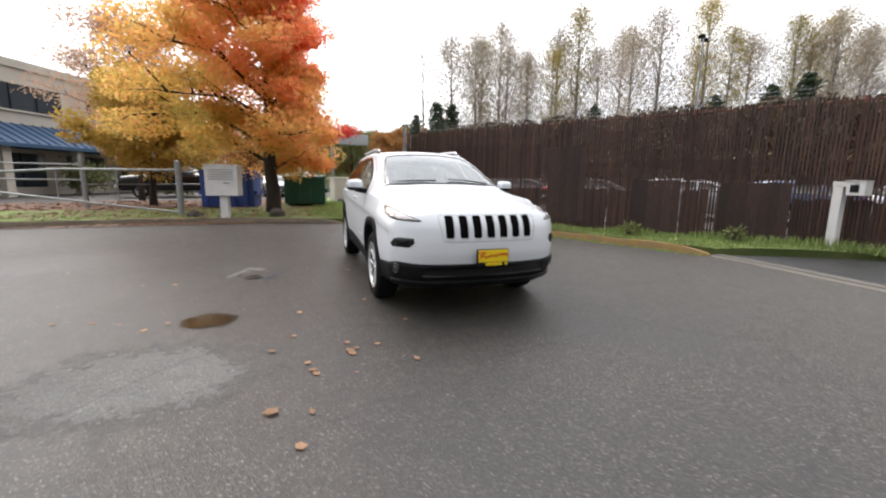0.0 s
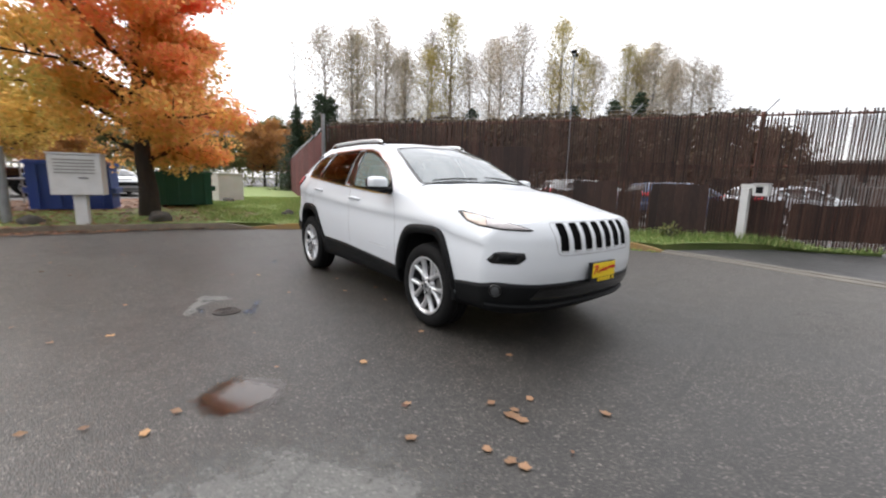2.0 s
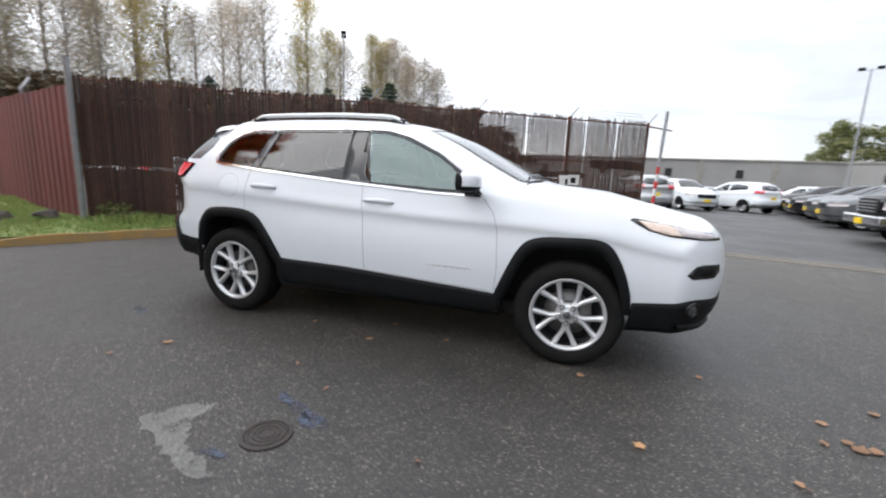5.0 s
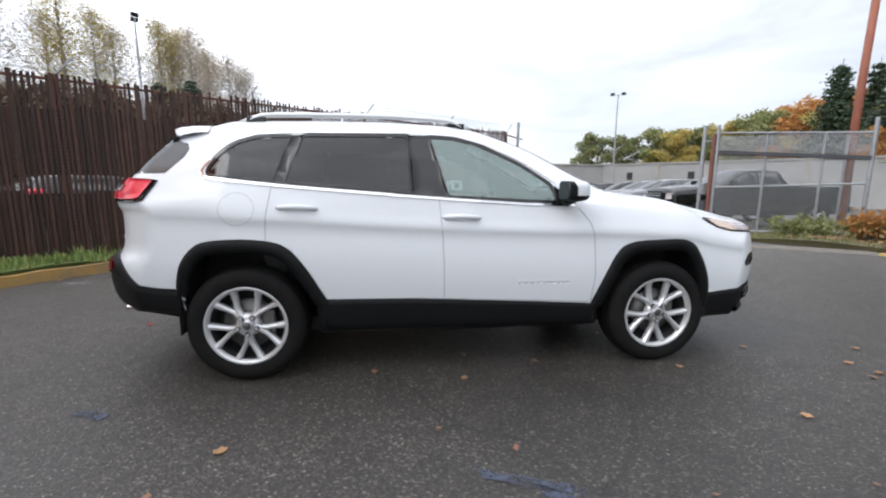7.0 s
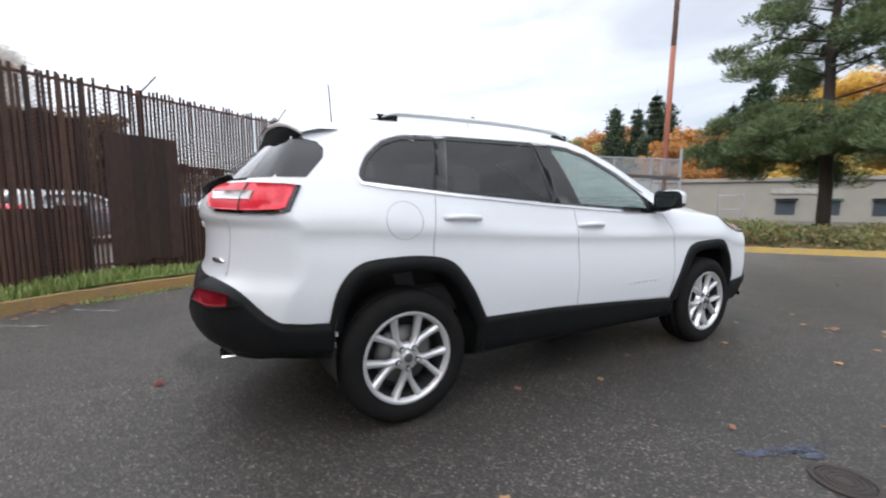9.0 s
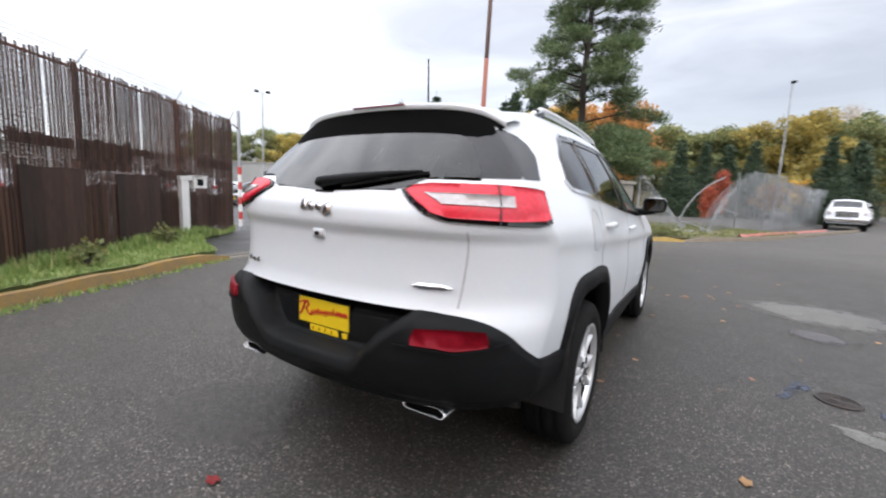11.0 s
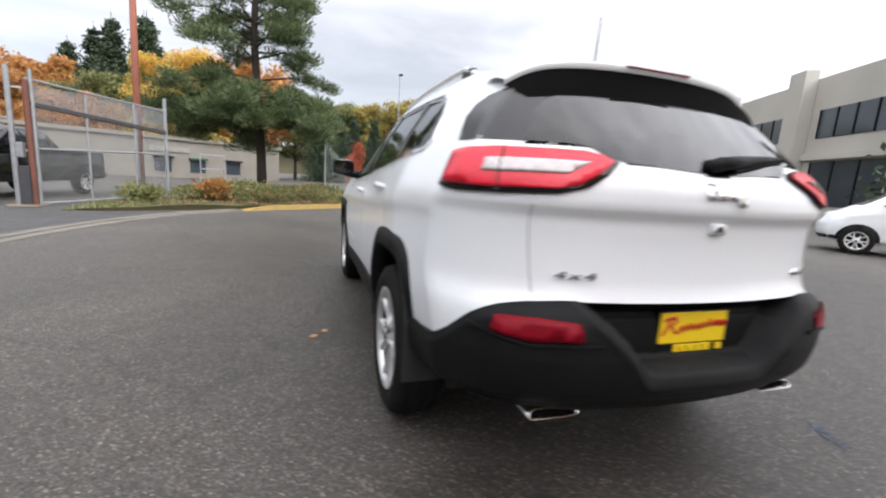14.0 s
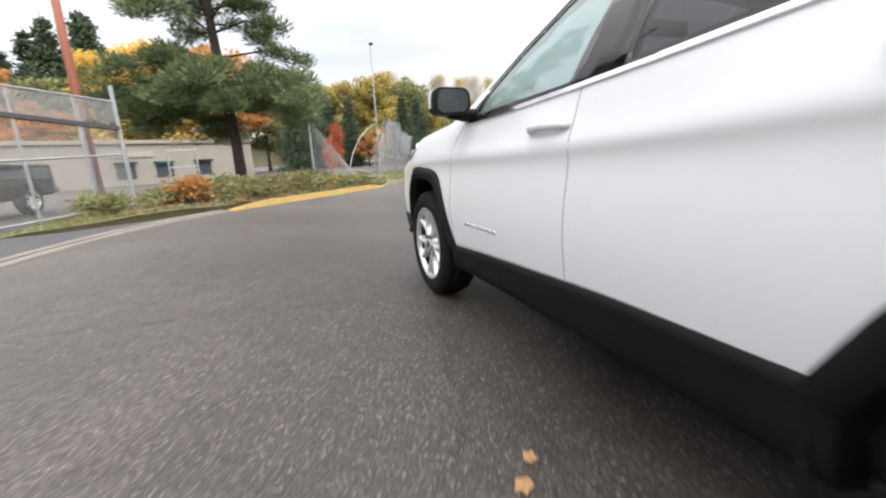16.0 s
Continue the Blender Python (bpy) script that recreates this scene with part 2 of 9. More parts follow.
        dk.inputs["To Min"].default_value, dk.inputs["To Max"].default_value = 1.0, 1.45
        l.new(damp.outputs[0], dk.inputs["Value"])
        gm = n.new("ShaderNodeMapRange")
        gm.inputs["To Min"].default_value, gm.inputs["To Max"].default_value = 1.0, 1.47
        l.new(damp.outputs[0], gm.inputs["Value"])
        deep = n.new("ShaderNodeGamma")
        l.new(base, deep.inputs["Color"])
        l.new(gm.outputs[0], deep.inputs["Gamma"])
        base = deep.outputs[0]
        mul3 = n.new("ShaderNodeMix")
        mul3.data_type, mul3.blend_type = "RGBA", "MULTIPLY"
        mul3.inputs["Factor"].default_value = 1.0
        l.new(base, mul3.inputs[6])
        l.new(dk.outputs[0], mul3.inputs[7])
        base = mul3.outputs[2]
        film = n.new("ShaderNodeMath")
        film.operation, film.inputs[1].default_value = "MULTIPLY", 0.35
        l.new(damp.outputs[0], film.inputs[0])
        l.new(film.outputs[0], b.inputs["Coat Weight"])
        b.inputs["Coat Roughness"].default_value = 0.2
    l.new(base, b.inputs["Base Color"])
    rr = n.new("ShaderNodeMapRange")
    rr.inputs["From Min"].default_value, rr.inputs["From Max"].default_value = 0.38, 0.62
    rr.inputs["To Min"].default_value, rr.inputs["To Max"].default_value = 0.85 - 0.5 * wet, 0.85 - 0.25 * wet
    l.new(big.outputs["Fac"], rr.inputs["Value"])
    l.new(rr.outputs[0], b.inputs["Roughness"])
    bp = n.new("ShaderNodeBump")
    bp.inputs["Strength"].default_value, bp.inputs["Distance"].default_value = 0.6, 0.004
    l.new(vor.outputs["Distance"], bp.inputs["Height"])
    l.new(bp.outputs[0], b.inputs["Normal"])
    l.new(bp.outputs[0], b.inputs["Coat Normal"])
    return m


M_ASPHALT = asphalt("worn_asphalt", (0.047, 0.0435, 0.039), (0.31, 0.285, 0.255), grain=125, wet=0.5, tone=0.77, soaked=(-2.6, -2.6, 5.4, 6.8))
M_ASPHALT_NEW = asphalt("dark_asphalt", (0.028, 0.028, 0.028), (0.15, 0.15, 0.145), grain=140, wet=0.8)
M_PATCH = asphalt("pale_patch", (0.085, 0.084, 0.079), (0.27, 0.26, 0.245), grain=120, wet=0.2)
M_PATCH_B = asphalt("worn_cement_patch", (0.095, 0.094, 0.088), (0.27, 0.26, 0.245), grain=120, wet=0.2)
M_GUTTER = mat("stained_gutter_concrete", (0.19, 0.175, 0.15), (0.12, 0.11, 0.095), 0.85, scale=2.2, bump=0.4)
M_CONCRETE = mat("grey_concrete", (0.30, 0.29, 0.26), (0.20, 0.19, 0.17), 0.85, scale=3, bump=0.3)
M_CURB = mat("faded_yellow_curb", (0.33, 0.20, 0.05), (0.20, 0.15, 0.09), 0.85, scale=5, bump=0.5, bscale=40)
M_CURB_GREY = mat("mossy_curb", (0.13, 0.11, 0.085), (0.22, 0.18, 0.13), 0.9, scale=4, bump=0.5, bscale=40)
M_CURB_YEL = mat("yellow_curb", (0.42, 0.27, 0.05), (0.26, 0.19, 0.08), 0.75, scale=4, bump=0.4, bscale=40)
M_EARTH = mat("grass_soil", (0.14, 0.22, 0.055), (0.24, 0.275, 0.10), 0.95, scale=1.2, bump=0.8, bscale=25)
M_BEDSOIL = mat("leafy_bed_soil", (0.115, 0.125, 0.050), (0.15, 0.115, 0.065), 0.95, scale=1.6, bump=0.8, bscale=25)
M_DIRT = mat("brown_earth", (0.10, 0.075, 0.05), (0.055, 0.045, 0.035), 0.95, scale=1.5, bump=0.8, bscale=20)
M_GRASS = leafy("grass_blade", [(0, (0.15, 0.245, 0.06)), (1, (0.42, 0.42, 0.18)), (0.6, (0.24, 0.325, 0.10))], through_light=0.3)
M_GRASS_DULL = leafy("dull_grass_blade", [(0, (0.10, 0.13, 0.045)), (1, (0.30, 0.27, 0.13)), (0.6, (0.15, 0.18, 0.065))], through_light=0.3)
M_PAINT = mat("white_car_paint", (0.655, 0.68, 0.705), (0.635, 0.66, 0.685), 0.34, coat=0.45, scale=2)
M_BLACKPAINT = mat("black_car_paint", (0.003, 0.003, 0.0035), (0.005, 0.005, 0.0055), 0.12, coat=0.2)
M_GREYPAINT = mat("grey_car_paint", (0.09, 0.095, 0.10), (0.08, 0.085, 0.09), 0.35, metal=0.5, coat=1.0)
M_SILVERPAINT = mat("silver_car_paint", (0.42, 0.43, 0.44), (0.38, 0.39, 0.40), 0.35, metal=0.5, coat=1.0)
M_BLUEPAINT = mat("blue_car_paint", (0.02, 0.06, 0.16), (0.02, 0.05, 0.13), 0.3, coat=1.0)
M_CLAD = mat("black_textured_plastic", (0.0055, 0.006, 0.0065), (0.009, 0.0095, 0.010), 0.5, spec=0.13, scale=9, bump=0.25, bscale=500)
M_GLOSSBLACK = mat("gloss_black_trim", (0.006, 0.006, 0.006), (0.009, 0.009, 0.009), 0.12, scale=6)
M_RUBBER = mat("tyre_rubber", (0.006, 0.006, 0.006), (0.011, 0.0107, 0.0105), 0.8, spec=0.15, scale=14, bump=0.3, bscale=120)
M_ALLOY = mat("silver_alloy", (0.60, 0.605, 0.61), (0.54, 0.545, 0.55), 0.32, metal=0.6, scale=10)
M_CHROME = mat("chrome", (0.78, 0.78, 0.79), (0.7, 0.7, 0.71), 0.12, metal=1.0)
M_SATIN = mat("satin_silver", (0.68, 0.69, 0.70), (0.62, 0.63, 0.64), 0.35, metal=0.4)
M_STEEL = mat("brake_steel", (0.20, 0.20, 0.20), (0.13, 0.12, 0.11), 0.5, metal=0.8)
# near-black that puts the shade of hollows into the colour
M_DARK = mat("void_shade_black", (0.012, 0.012, 0.013), (0.018, 0.018, 0.018), 0.8)
M_SEAT = mat("dark_seat_cloth", (0.06, 0.06, 0.062), (0.09, 0.09, 0.09), 0.9, bump=0.3, bscale=200)
M_LINING = mat("grey_cabin_lining", (0.15, 0.15, 0.15), (0.11, 0.11, 0.11), 0.9)
M_SEAT_PALE = mat("pale_seat_cover", (0.35, 0.36, 0.36), (0.28, 0.29, 0.3), 0.8)
M_TINT = glass("tinted_glass", (0.10, 0.10, 0.105), 0.01, 0.06, 5.0)
M_REARGLASS = glass("dark_rear_glass", (0.07, 0.07, 0.075), 0.01, 0.055)
M_BLADE = mat("dark_glass_edge", (0.030, 0.031, 0.034), (0.024, 0.025, 0.027), 0.22, spec=0.35)
M_GAP = mat("shut_line", (0.36, 0.36, 0.37), (0.30, 0.30, 0.31), 0.6)
M_SLOT = mat("matt_black_grille", (0.002, 0.002, 0.002), (0.003, 0.003, 0.003), 0.9, spec=0.05)
# the last pair paints the pale sheen of sky light onto these panes
M_CLEAR = glass("clear_glass", (0.80, 0.90, 0.87), 0.01, 0.07, 5.0, None, (0.30, (0.45, 0.60, 0.57)))
M_SCREEN = glass("windscreen_glass", (0.50, 0.60, 0.62), 0.01, 0.08, 4.0, None, (0.38, (0.28, 0.34, 0.36)))
M_RED = mat("red_lens", (0.68, 0.012, 0.04), (0.50, 0.006, 0.02), 0.35, coat=0.05, scale=30)
M_REDDARK = mat("dark_red_reflector", (0.19, 0.002, 0.010), (0.14, 0.001, 0.007), 0.5, spec=0.15, coat=0.0, scale=60)
M_LENS = mat("clear_lamp_lens", (0.44, 0.40, 0.40), (0.32, 0.29, 0.29), 0.1, coat=1.0, scale=40)
M_AMBER = mat("amber_lens", (0.60, 0.49, 0.41), (0.52, 0.39, 0.31), 0.15, coat=1.0, scale=40)
M_YELLOW = mat("yellow_plate", (0.82, 0.58, 0.01), (0.74, 0.52, 0.01), 0.4)
M_PLATERED = mat("red_print", (0.55, 0.02, 0.02), (0.45, 0.02, 0.02), 0.5)
M_MIRROR = mat("mirror_glass", (0.10, 0.105, 0.11), (0.09, 0.095, 0.10), 0.03, metal=1.0)
M_SLAT = mat("brown_fence_slat", (0.030, 0.0155, 0.011), (0.074, 0.036, 0.024), 0.6, scale=1.8, bump=0.4, bscale=30, vary=0.5, stretch=(1, 1, 0.25))
M_SHEET = mat("brown_backing_board", (0.022, 0.0115, 0.009), (0.052, 0.025, 0.018), 0.7, scale=1.5, bump=0.4, bscale=20, vary=0.35, stretch=(1, 1, 0.3))
M_REDFENCE = mat("red_brown_metal_sheet", (0.135, 0.034, 0.032), (0.095, 0.027, 0.026), 0.75, scale=1.5, bump=0.2, vary=0.2, stretch=(1, 1, 0.3))
M_GALV = mat("galvanised_steel", (0.34, 0.35, 0.36), (0.24, 0.25, 0.26), 0.5, metal=0.6, scale=8)
M_RUST = mat("rusty_steel", (0.17, 0.06, 0.035), (0.10, 0.04, 0.03), 0.7, scale=4, bump=0.3)
M_WHITEPAINT = mat("chalky_white_paint", (0.70, 0.70, 0.69), (0.58, 0.58, 0.56), 0.6, scale=4, bump=0.2)
M_NETTING = mat("orange_plastic_netting", (0.40, 0.12, 0.09), (0.26, 0.10, 0.08), 0.6)
M_REDPAINT = mat("red_stripe_paint", (0.50, 0.03, 0.03), (0.40, 0.04, 0.03), 0.6)
M_POLE = mat("orange_brown_pole", (0.27, 0.085, 0.045), (0.17, 0.065, 0.045), 0.75, scale=1.6, bump=0.4, bscale=25, stretch=(1, 1, 0.15))
M_POLETOP = mat("weathered_pole", (0.20, 0.125, 0.10), (0.15, 0.10, 0.085), 0.8, scale=1.6, bump=0.4, bscale=25, stretch=(1, 1, 0.15))
M_BARK = mat("dark_bark", (0.045, 0.034, 0.026), (0.02, 0.016, 0.013), 0.95, scale=6, bump=1.0, bscale=30, stretch=(1, 1, 0.25))
M_GREYBARK = mat("grey_twig_bark", (0.16, 0.15, 0.14), (0.10, 0.095, 0.09), 0.9, scale=4, bump=0.4)
M_PALEBARK = mat("pale_bark", (0.30, 0.28, 0.25), (0.16, 0.14, 0.12), 0.9, scale=3, bump=0.5, bscale=30)
M_TAN = mat("tan_block_wall", (0.23, 0.215, 0.185), (0.19, 0.175, 0.15), 0.85, scale=0.8, bump=0.15)
M_LEAFBED = mat("leaf_covered_earth", (0.22, 0.095, 0.05), (0.11, 0.07, 0.045), 0.95, scale=2.5, bump=0.8, bscale=20)
M_BEIGE = mat("beige_render", (0.52, 0.48, 0.41), (0.44, 0.40, 0.34), 0.85, scale=0.8, bump=0.15)
M_GREYWALL = mat("grey_concrete_wall", (0.29, 0.285, 0.275), (0.21, 0.207, 0.20), 0.85, scale=0.5, bump=0.2)
M_TILTUP = mat("pale_tilt_up_concrete", (0.40, 0.385, 0.345), (0.33, 0.32, 0.285), 0.85, scale=0.4, bump=0.15)
M_BLUEROOF = mat("blue_metal_roof", (0.055, 0.11, 0.20), (0.04, 0.09, 0.17), 0.45, metal=0.3, scale=1)
M_ROOFDARK = mat("dark_roofing", (0.05, 0.05, 0.055), (0.03, 0.03, 0.035), 0.8)
M_WINDOW = mat("office_window_glass", (0.03, 0.04, 0.05), (0.05, 0.06, 0.07), 0.08, scale=0.6)
M_BLUEBIN = mat("blue_steel_skip", (0.025, 0.06, 0.30), (0.03, 0.065, 0.23), 0.55, scale=3, bump=0.2)
M_GREENBIN = mat("green_steel_skip", (0.014, 0.085, 0.048), (0.011, 0.065, 0.038), 0.5, scale=3, bump=0.2)
M_ROCK = mat("dark_boulder", (0.09, 0.08, 0.07), (0.05, 0.045, 0.04), 0.9, scale=5, bump=0.8, bscale=25)
M_WATER = mat("puddle_water", (0.028, 0.019, 0.014), (0.05, 0.030, 0.020), 0.07, scale=22)
M_FILM_A = mat("rain_film", (0.020, 0.019, 0.018), (0.03, 0.029, 0.027), 0.10, scale=22)
M_WATER.node_tree.nodes["Principled BSDF"].inputs["Specular IOR Level"].default_value = 0.45
M_MESH = mat("chain_link_wire", (0.36, 0.37, 0.38), (0.28, 0.29, 0.30), 0.5, metal=0.5)
M_CHALK_BLUE = mat("blue_survey_paint", (0.065, 0.09, 0.15), (0.045, 0.045, 0.048), 0.8, scale=40, bscale=90)
M_CHALK_WHITE = mat("white_survey_paint", (0.34, 0.34, 0.34), (0.12, 0.12, 0.12), 0.8, scale=30, bscale=120)


def worn(m, scale, lo, hi, most):
    """Lets the ground show through a thin, scuffed coat."""
    n, l = m.node_tree.nodes, m.node_tree.links
    geo = n.new("ShaderNodeNewGeometry")
    nz = n.new("ShaderNodeTexNoise")
    nz.inputs["Scale"].default_value, nz.inputs["Detail"].default_value, nz.inputs["Roughness"].default_value = scale, 6.0, 0.7
    l.new(geo.outputs["Position"], nz.inputs["Vector"])
    mr = n.new("ShaderNodeMapRange")
    mr.inputs["From Min"].default_value, mr.inputs["From Max"].default_value = lo, hi
    mr.inputs["To Min"].default_value, mr.inputs["To Max"].default_value = 0.0, most
    l.new(nz.outputs["Fac"], mr.inputs["Value"])
    l.new(mr.outputs[0], n["Principled BSDF"].inputs["Alpha"])


def pool(m, cx, cy, rx, ry, most):
    """Lets a sheet of water thin out to nothing towards a ragged edge."""
    n, l = m.node_tree.nodes, m.node_tree.links
    geo = n.new("ShaderNodeNewGeometry")
    mp = n.new("ShaderNodeMapping")
    mp.inputs["Location"].default_value = (-cx / rx, -cy / ry, 0)
    mp.inputs["Scale"].default_value = (1 / rx, 1 / ry, 0)
    l.new(geo.outputs["Position"], mp.inputs["Vector"])
    ln = n.new("ShaderNodeVectorMath")
    ln.operation = "LENGTH"
    l.new(mp.outputs[0], ln.inputs[0])
    nz = n.new("ShaderNodeTexNoise")
    nz.inputs["Scale"].default_value, nz.inputs["Detail"].default_value, nz.inputs["Roughness"].default_value = 5.0, 7.0, 0.65
    l.new(geo.outputs["Position"], nz.inputs["Vector"])
    rag = n.new("ShaderNodeMath")
    rag.operation, rag.inputs[1].default_value = "MULTIPLY_ADD", 1.1
    l.new(nz.outputs["Fac"], rag.inputs[0])
    l.new(ln.outputs["Value"], rag.inputs[2])
    mr = n.new("ShaderNodeMapRange")
    mr.inputs["From Min"].default_value, mr.inputs["From Max"].default_value = 1.02, 1.28
    mr.inputs["To Min"].default_value, mr.inputs["To Max"].default_value = most, 0.0
    l.new(rag.outputs[0], mr.inputs["Value"])
    l.new(mr.outputs[0], n["Principled BSDF"].inputs["Alpha"])


pool(M_WATER, -2.40, -1.72, 0.34, 0.30, 1.0)
pool(M_FILM_A, 0.72, 2.16, 0.62, 0.50, 0.22)
worn(M_CHALK_BLUE, 16.0, 0.36, 0.58, 0.9)
worn(M_CHALK_WHITE, 16.0, 0.40, 0.62, 0.85)
pool(M_PATCH, -2.62, -2.80, 1.10, 0.85, 0.88)
worn(M_PATCH_B, 7.0, 0.26, 0.48, 0.9)
M_IRON = mat("cast_iron_cover", (0.055, 0.045, 0.04), (0.035, 0.03, 0.028), 0.55, metal=0.4, scale=20, bump=0.5, bscale=80)
M_HILL = mat("wooded_hill", (0.09, 0.095, 0.06), (0.13, 0.10, 0.055), 1.0, scale=0.05, bscale=0.5)

M_MAPLE = leafy("maple_leaves", [(0.0, (0.46, 0.42, 0.12)), (1.0, (0.76, 0.12, 0.15)), (0.34, (0.74, 0.49, 0.15)), (0.52, (0.82, 0.41, 0.18)), (0.70, (0.88, 0.27, 0.16))], zlow=-2.8, zhigh=11.2, through_light=0.8)
M_REDSPRAY = leafy("bright_red_leaves", [(0.0, (0.62, 0.05, 0.07)), (1.0, (0.70, 0.16, 0.09)), (0.5, (0.66, 0.08, 0.08))], through_light=0.6)
M_PINKLEAF = leafy("faded_pink_leaves", [(0.0, (0.58, 0.40, 0.32)), (1.0, (0.62, 0.34, 0.26)), (0.5, (0.60, 0.44, 0.26))], through_light=0.5)
M_YELLOWLEAF = leafy("yellow_leaves", [(0.0, (0.60, 0.42, 0.09)), (1.0, (0.58, 0.31, 0.10)), (0.5, (0.70, 0.52, 0.12))], through_light=0.6)
M_PALELEAF = leafy("thin_pale_leaves", [(0.0, (0.33, 0.28, 0.21)), (1.0, (0.50, 0.38, 0.31)), (0.4, (0.32, 0.30, 0.23)), (0.7, (0.46, 0.37, 0.26))], through_light=0.45)
M_GOLDLEAF = leafy("golden_leaves", [(0.0, (0.36, 0.29, 0.08)), (1.0, (0.20, 0.215, 0.09)), (0.6, (0.44, 0.33, 0.08))], through_light=0.4)
M_RUSTLEAF = leafy("rust_orange_leaves", [(0.0, (0.42, 0.185, 0.06)), (1.0, (0.31, 0.155, 0.065)), (0.5, (0.47, 0.25, 0.075))], through_light=0.4)
M_SCARLET = leafy("scarlet_leaves", [(0.0, (0.36, 0.07, 0.04)), (1.0, (0.26, 0.05, 0.04)), (0.5, (0.40, 0.12, 0.05))], through_light=0.4)
M_OLIVELEAF = leafy("olive_leaves", [(0.0, (0.11, 0.14, 0.05)), (1.0, (0.24, 0.22, 0.08)), (0.5, (0.16, 0.18, 0.065))])
M_NEEDLE = leafy("dark_needles", [(0.0, (0.020, 0.040, 0.020)), (1.0, (0.045, 0.070, 0.03)), (0.5, (0.028, 0.05, 0.022))], through_light=0.1)
M_PINE = leafy("pine_needles", [(0.0, (0.055, 0.095, 0.040)), (1.0, (0.19, 0.225, 0.10)), (0.5, (0.105, 0.15, 0.062))], through_light=0.3)
M_SHRUB = leafy("shrub_leaves", [(0.0, (0.07, 0.10, 0.035)), (1.0, (0.36, 0.16, 0.06)), (0.65, (0.13, 0.13, 0.05)), (0.92, (0.22, 0.16, 0.06))])
M_BROWNLEAF = leafy("brown_thicket_leaves", [(0.0, (0.065, 0.045, 0.028)), (1.0, (0.12, 0.08, 0.04)), (0.5, (0.085, 0.065, 0.035))], through_light=0.15)
M_LITTER = leafy("fallen_leaves", [(0.0, (0.27, 0.13, 0.08)), (1.0, (0.17, 0.09, 0.065)), (0.5, (0.33, 0.19, 0.10))])
M_LITTER_RED = leafy("fallen_red_leaf", [(0.0, (0.32, 0.02, 0.02)), (1.0, (0.25, 0.02, 0.02))])
M_LITTER_TAN = leafy("fallen_tan_leaf", [(0.0, (0.50, 0.34, 0.18)), (1.0, (0.44, 0.22, 0.09))])
M_TWIG = mat("bare_twigs", (0.10, 0.085, 0.075), (0.07, 0.06, 0.055), 0.9)

# ---------------------------------------------------------------- building helpers
from mathutils.bvhtree import BVHTree
from mathutils.geometry import delaunay_2d_cdt


def mesh_of(name, verts, faces, m=None, smooth=False):
    me = bpy.data.meshes.new(name)
    me.from_pydata([tuple(v) for v in verts], [], [tuple(f) for f in faces])
    if m:
        me.materials.append(m)
    if smooth:
        me.polygons.foreach_set("use_smooth", [True] * len(me.polygons))
    me.update()
    return me


def part(name, bm, m, parent=None, label="", smooth=False):
    """Links a bmesh, or a mesh, as one object, under a parent if there is one."""
    if isinstance(bm, bmesh.types.BMesh):
        me = bpy.data.meshes.new(name)
        if smooth:
            for f in bm.faces:
                f.smooth = True
        bm.to_mesh(me)
        bm.free()
        me.materials.append(m)
    else:
        me = bm
        if m and not me.materials:
            me.materials.append(m)
    ob = new(name, me)
    if parent:
        ob.parent = parent
    if label:
        ob["label"] = label
    return ob


def thing(name, label, category, at=(0, 0, 0), turn=0.0, group="", kind=""):
    """An Empty that stands for a thing; its parts are built round its base."""
    ob = new(name)
    ob.empty_display_size = 0.2
    ob.matrix_world = pose(*at, 0, 0, turn)
    return tagged(ob, label, category, group, kind)


def box(bm, x0, x1, y0, y1, z0, z1, bevel=0.0):
    g = bmesh.ops.create_cube(bm, size=1.0, matrix=Matrix.LocRotScale(((x0 + x1) / 2, (y0 + y1) / 2, (z0 + z1) / 2), None, (abs(x1 - x0), abs(y1 - y0), abs(z1 - z0))))
    if bevel:
        ed = list({e for v in g["verts"] for e in v.link_edges})
        bmesh.ops.bevel(bm, geom=ed, offset=bevel, segments=2, affect="EDGES", profile=0.6)
    return bm


def boxed(x0, x1, y0, y1, z0, z1, bevel=0.0):
    return box(bmesh.new(), x0, x1, y0, y1, z0, z1, bevel)


def tube(bm, pts, radii, sides=8, cap=True):
    """A round bar along points, with a radius at each."""
    pts = [Vector(p) for p in pts]
    rings, n = [], len(pts)
    if not hasattr(radii, "__len__"):
        radii = [radii] * n
    side = None
    for k, p in enumerate(pts):
        d = (pts[min(k + 1, n - 1)] - pts[max(k - 1, 0)]).normalized()
        if side is None or abs(side.dot(d)) > 0.99:
            side = d.orthogonal().normalized()
        side = (side - d * side.dot(d)).normalized()
        up = d.cross(side)
        rings.append([bm.verts.new(p + radii[k] * (math.cos(a) * side + math.sin(a) * up)) for a in [2 * math.pi * j / sides for j in range(sides)]])
    for a, b in zip(rings, rings[1:]):
        for j in range(sides):
            bm.faces.new((a[j], a[(j + 1) % sides], b[(j + 1) % sides], b[j]))
    if cap:
        bm.faces.new(rings[0][::-1])
        bm.faces.new(rings[-1])
    return bm


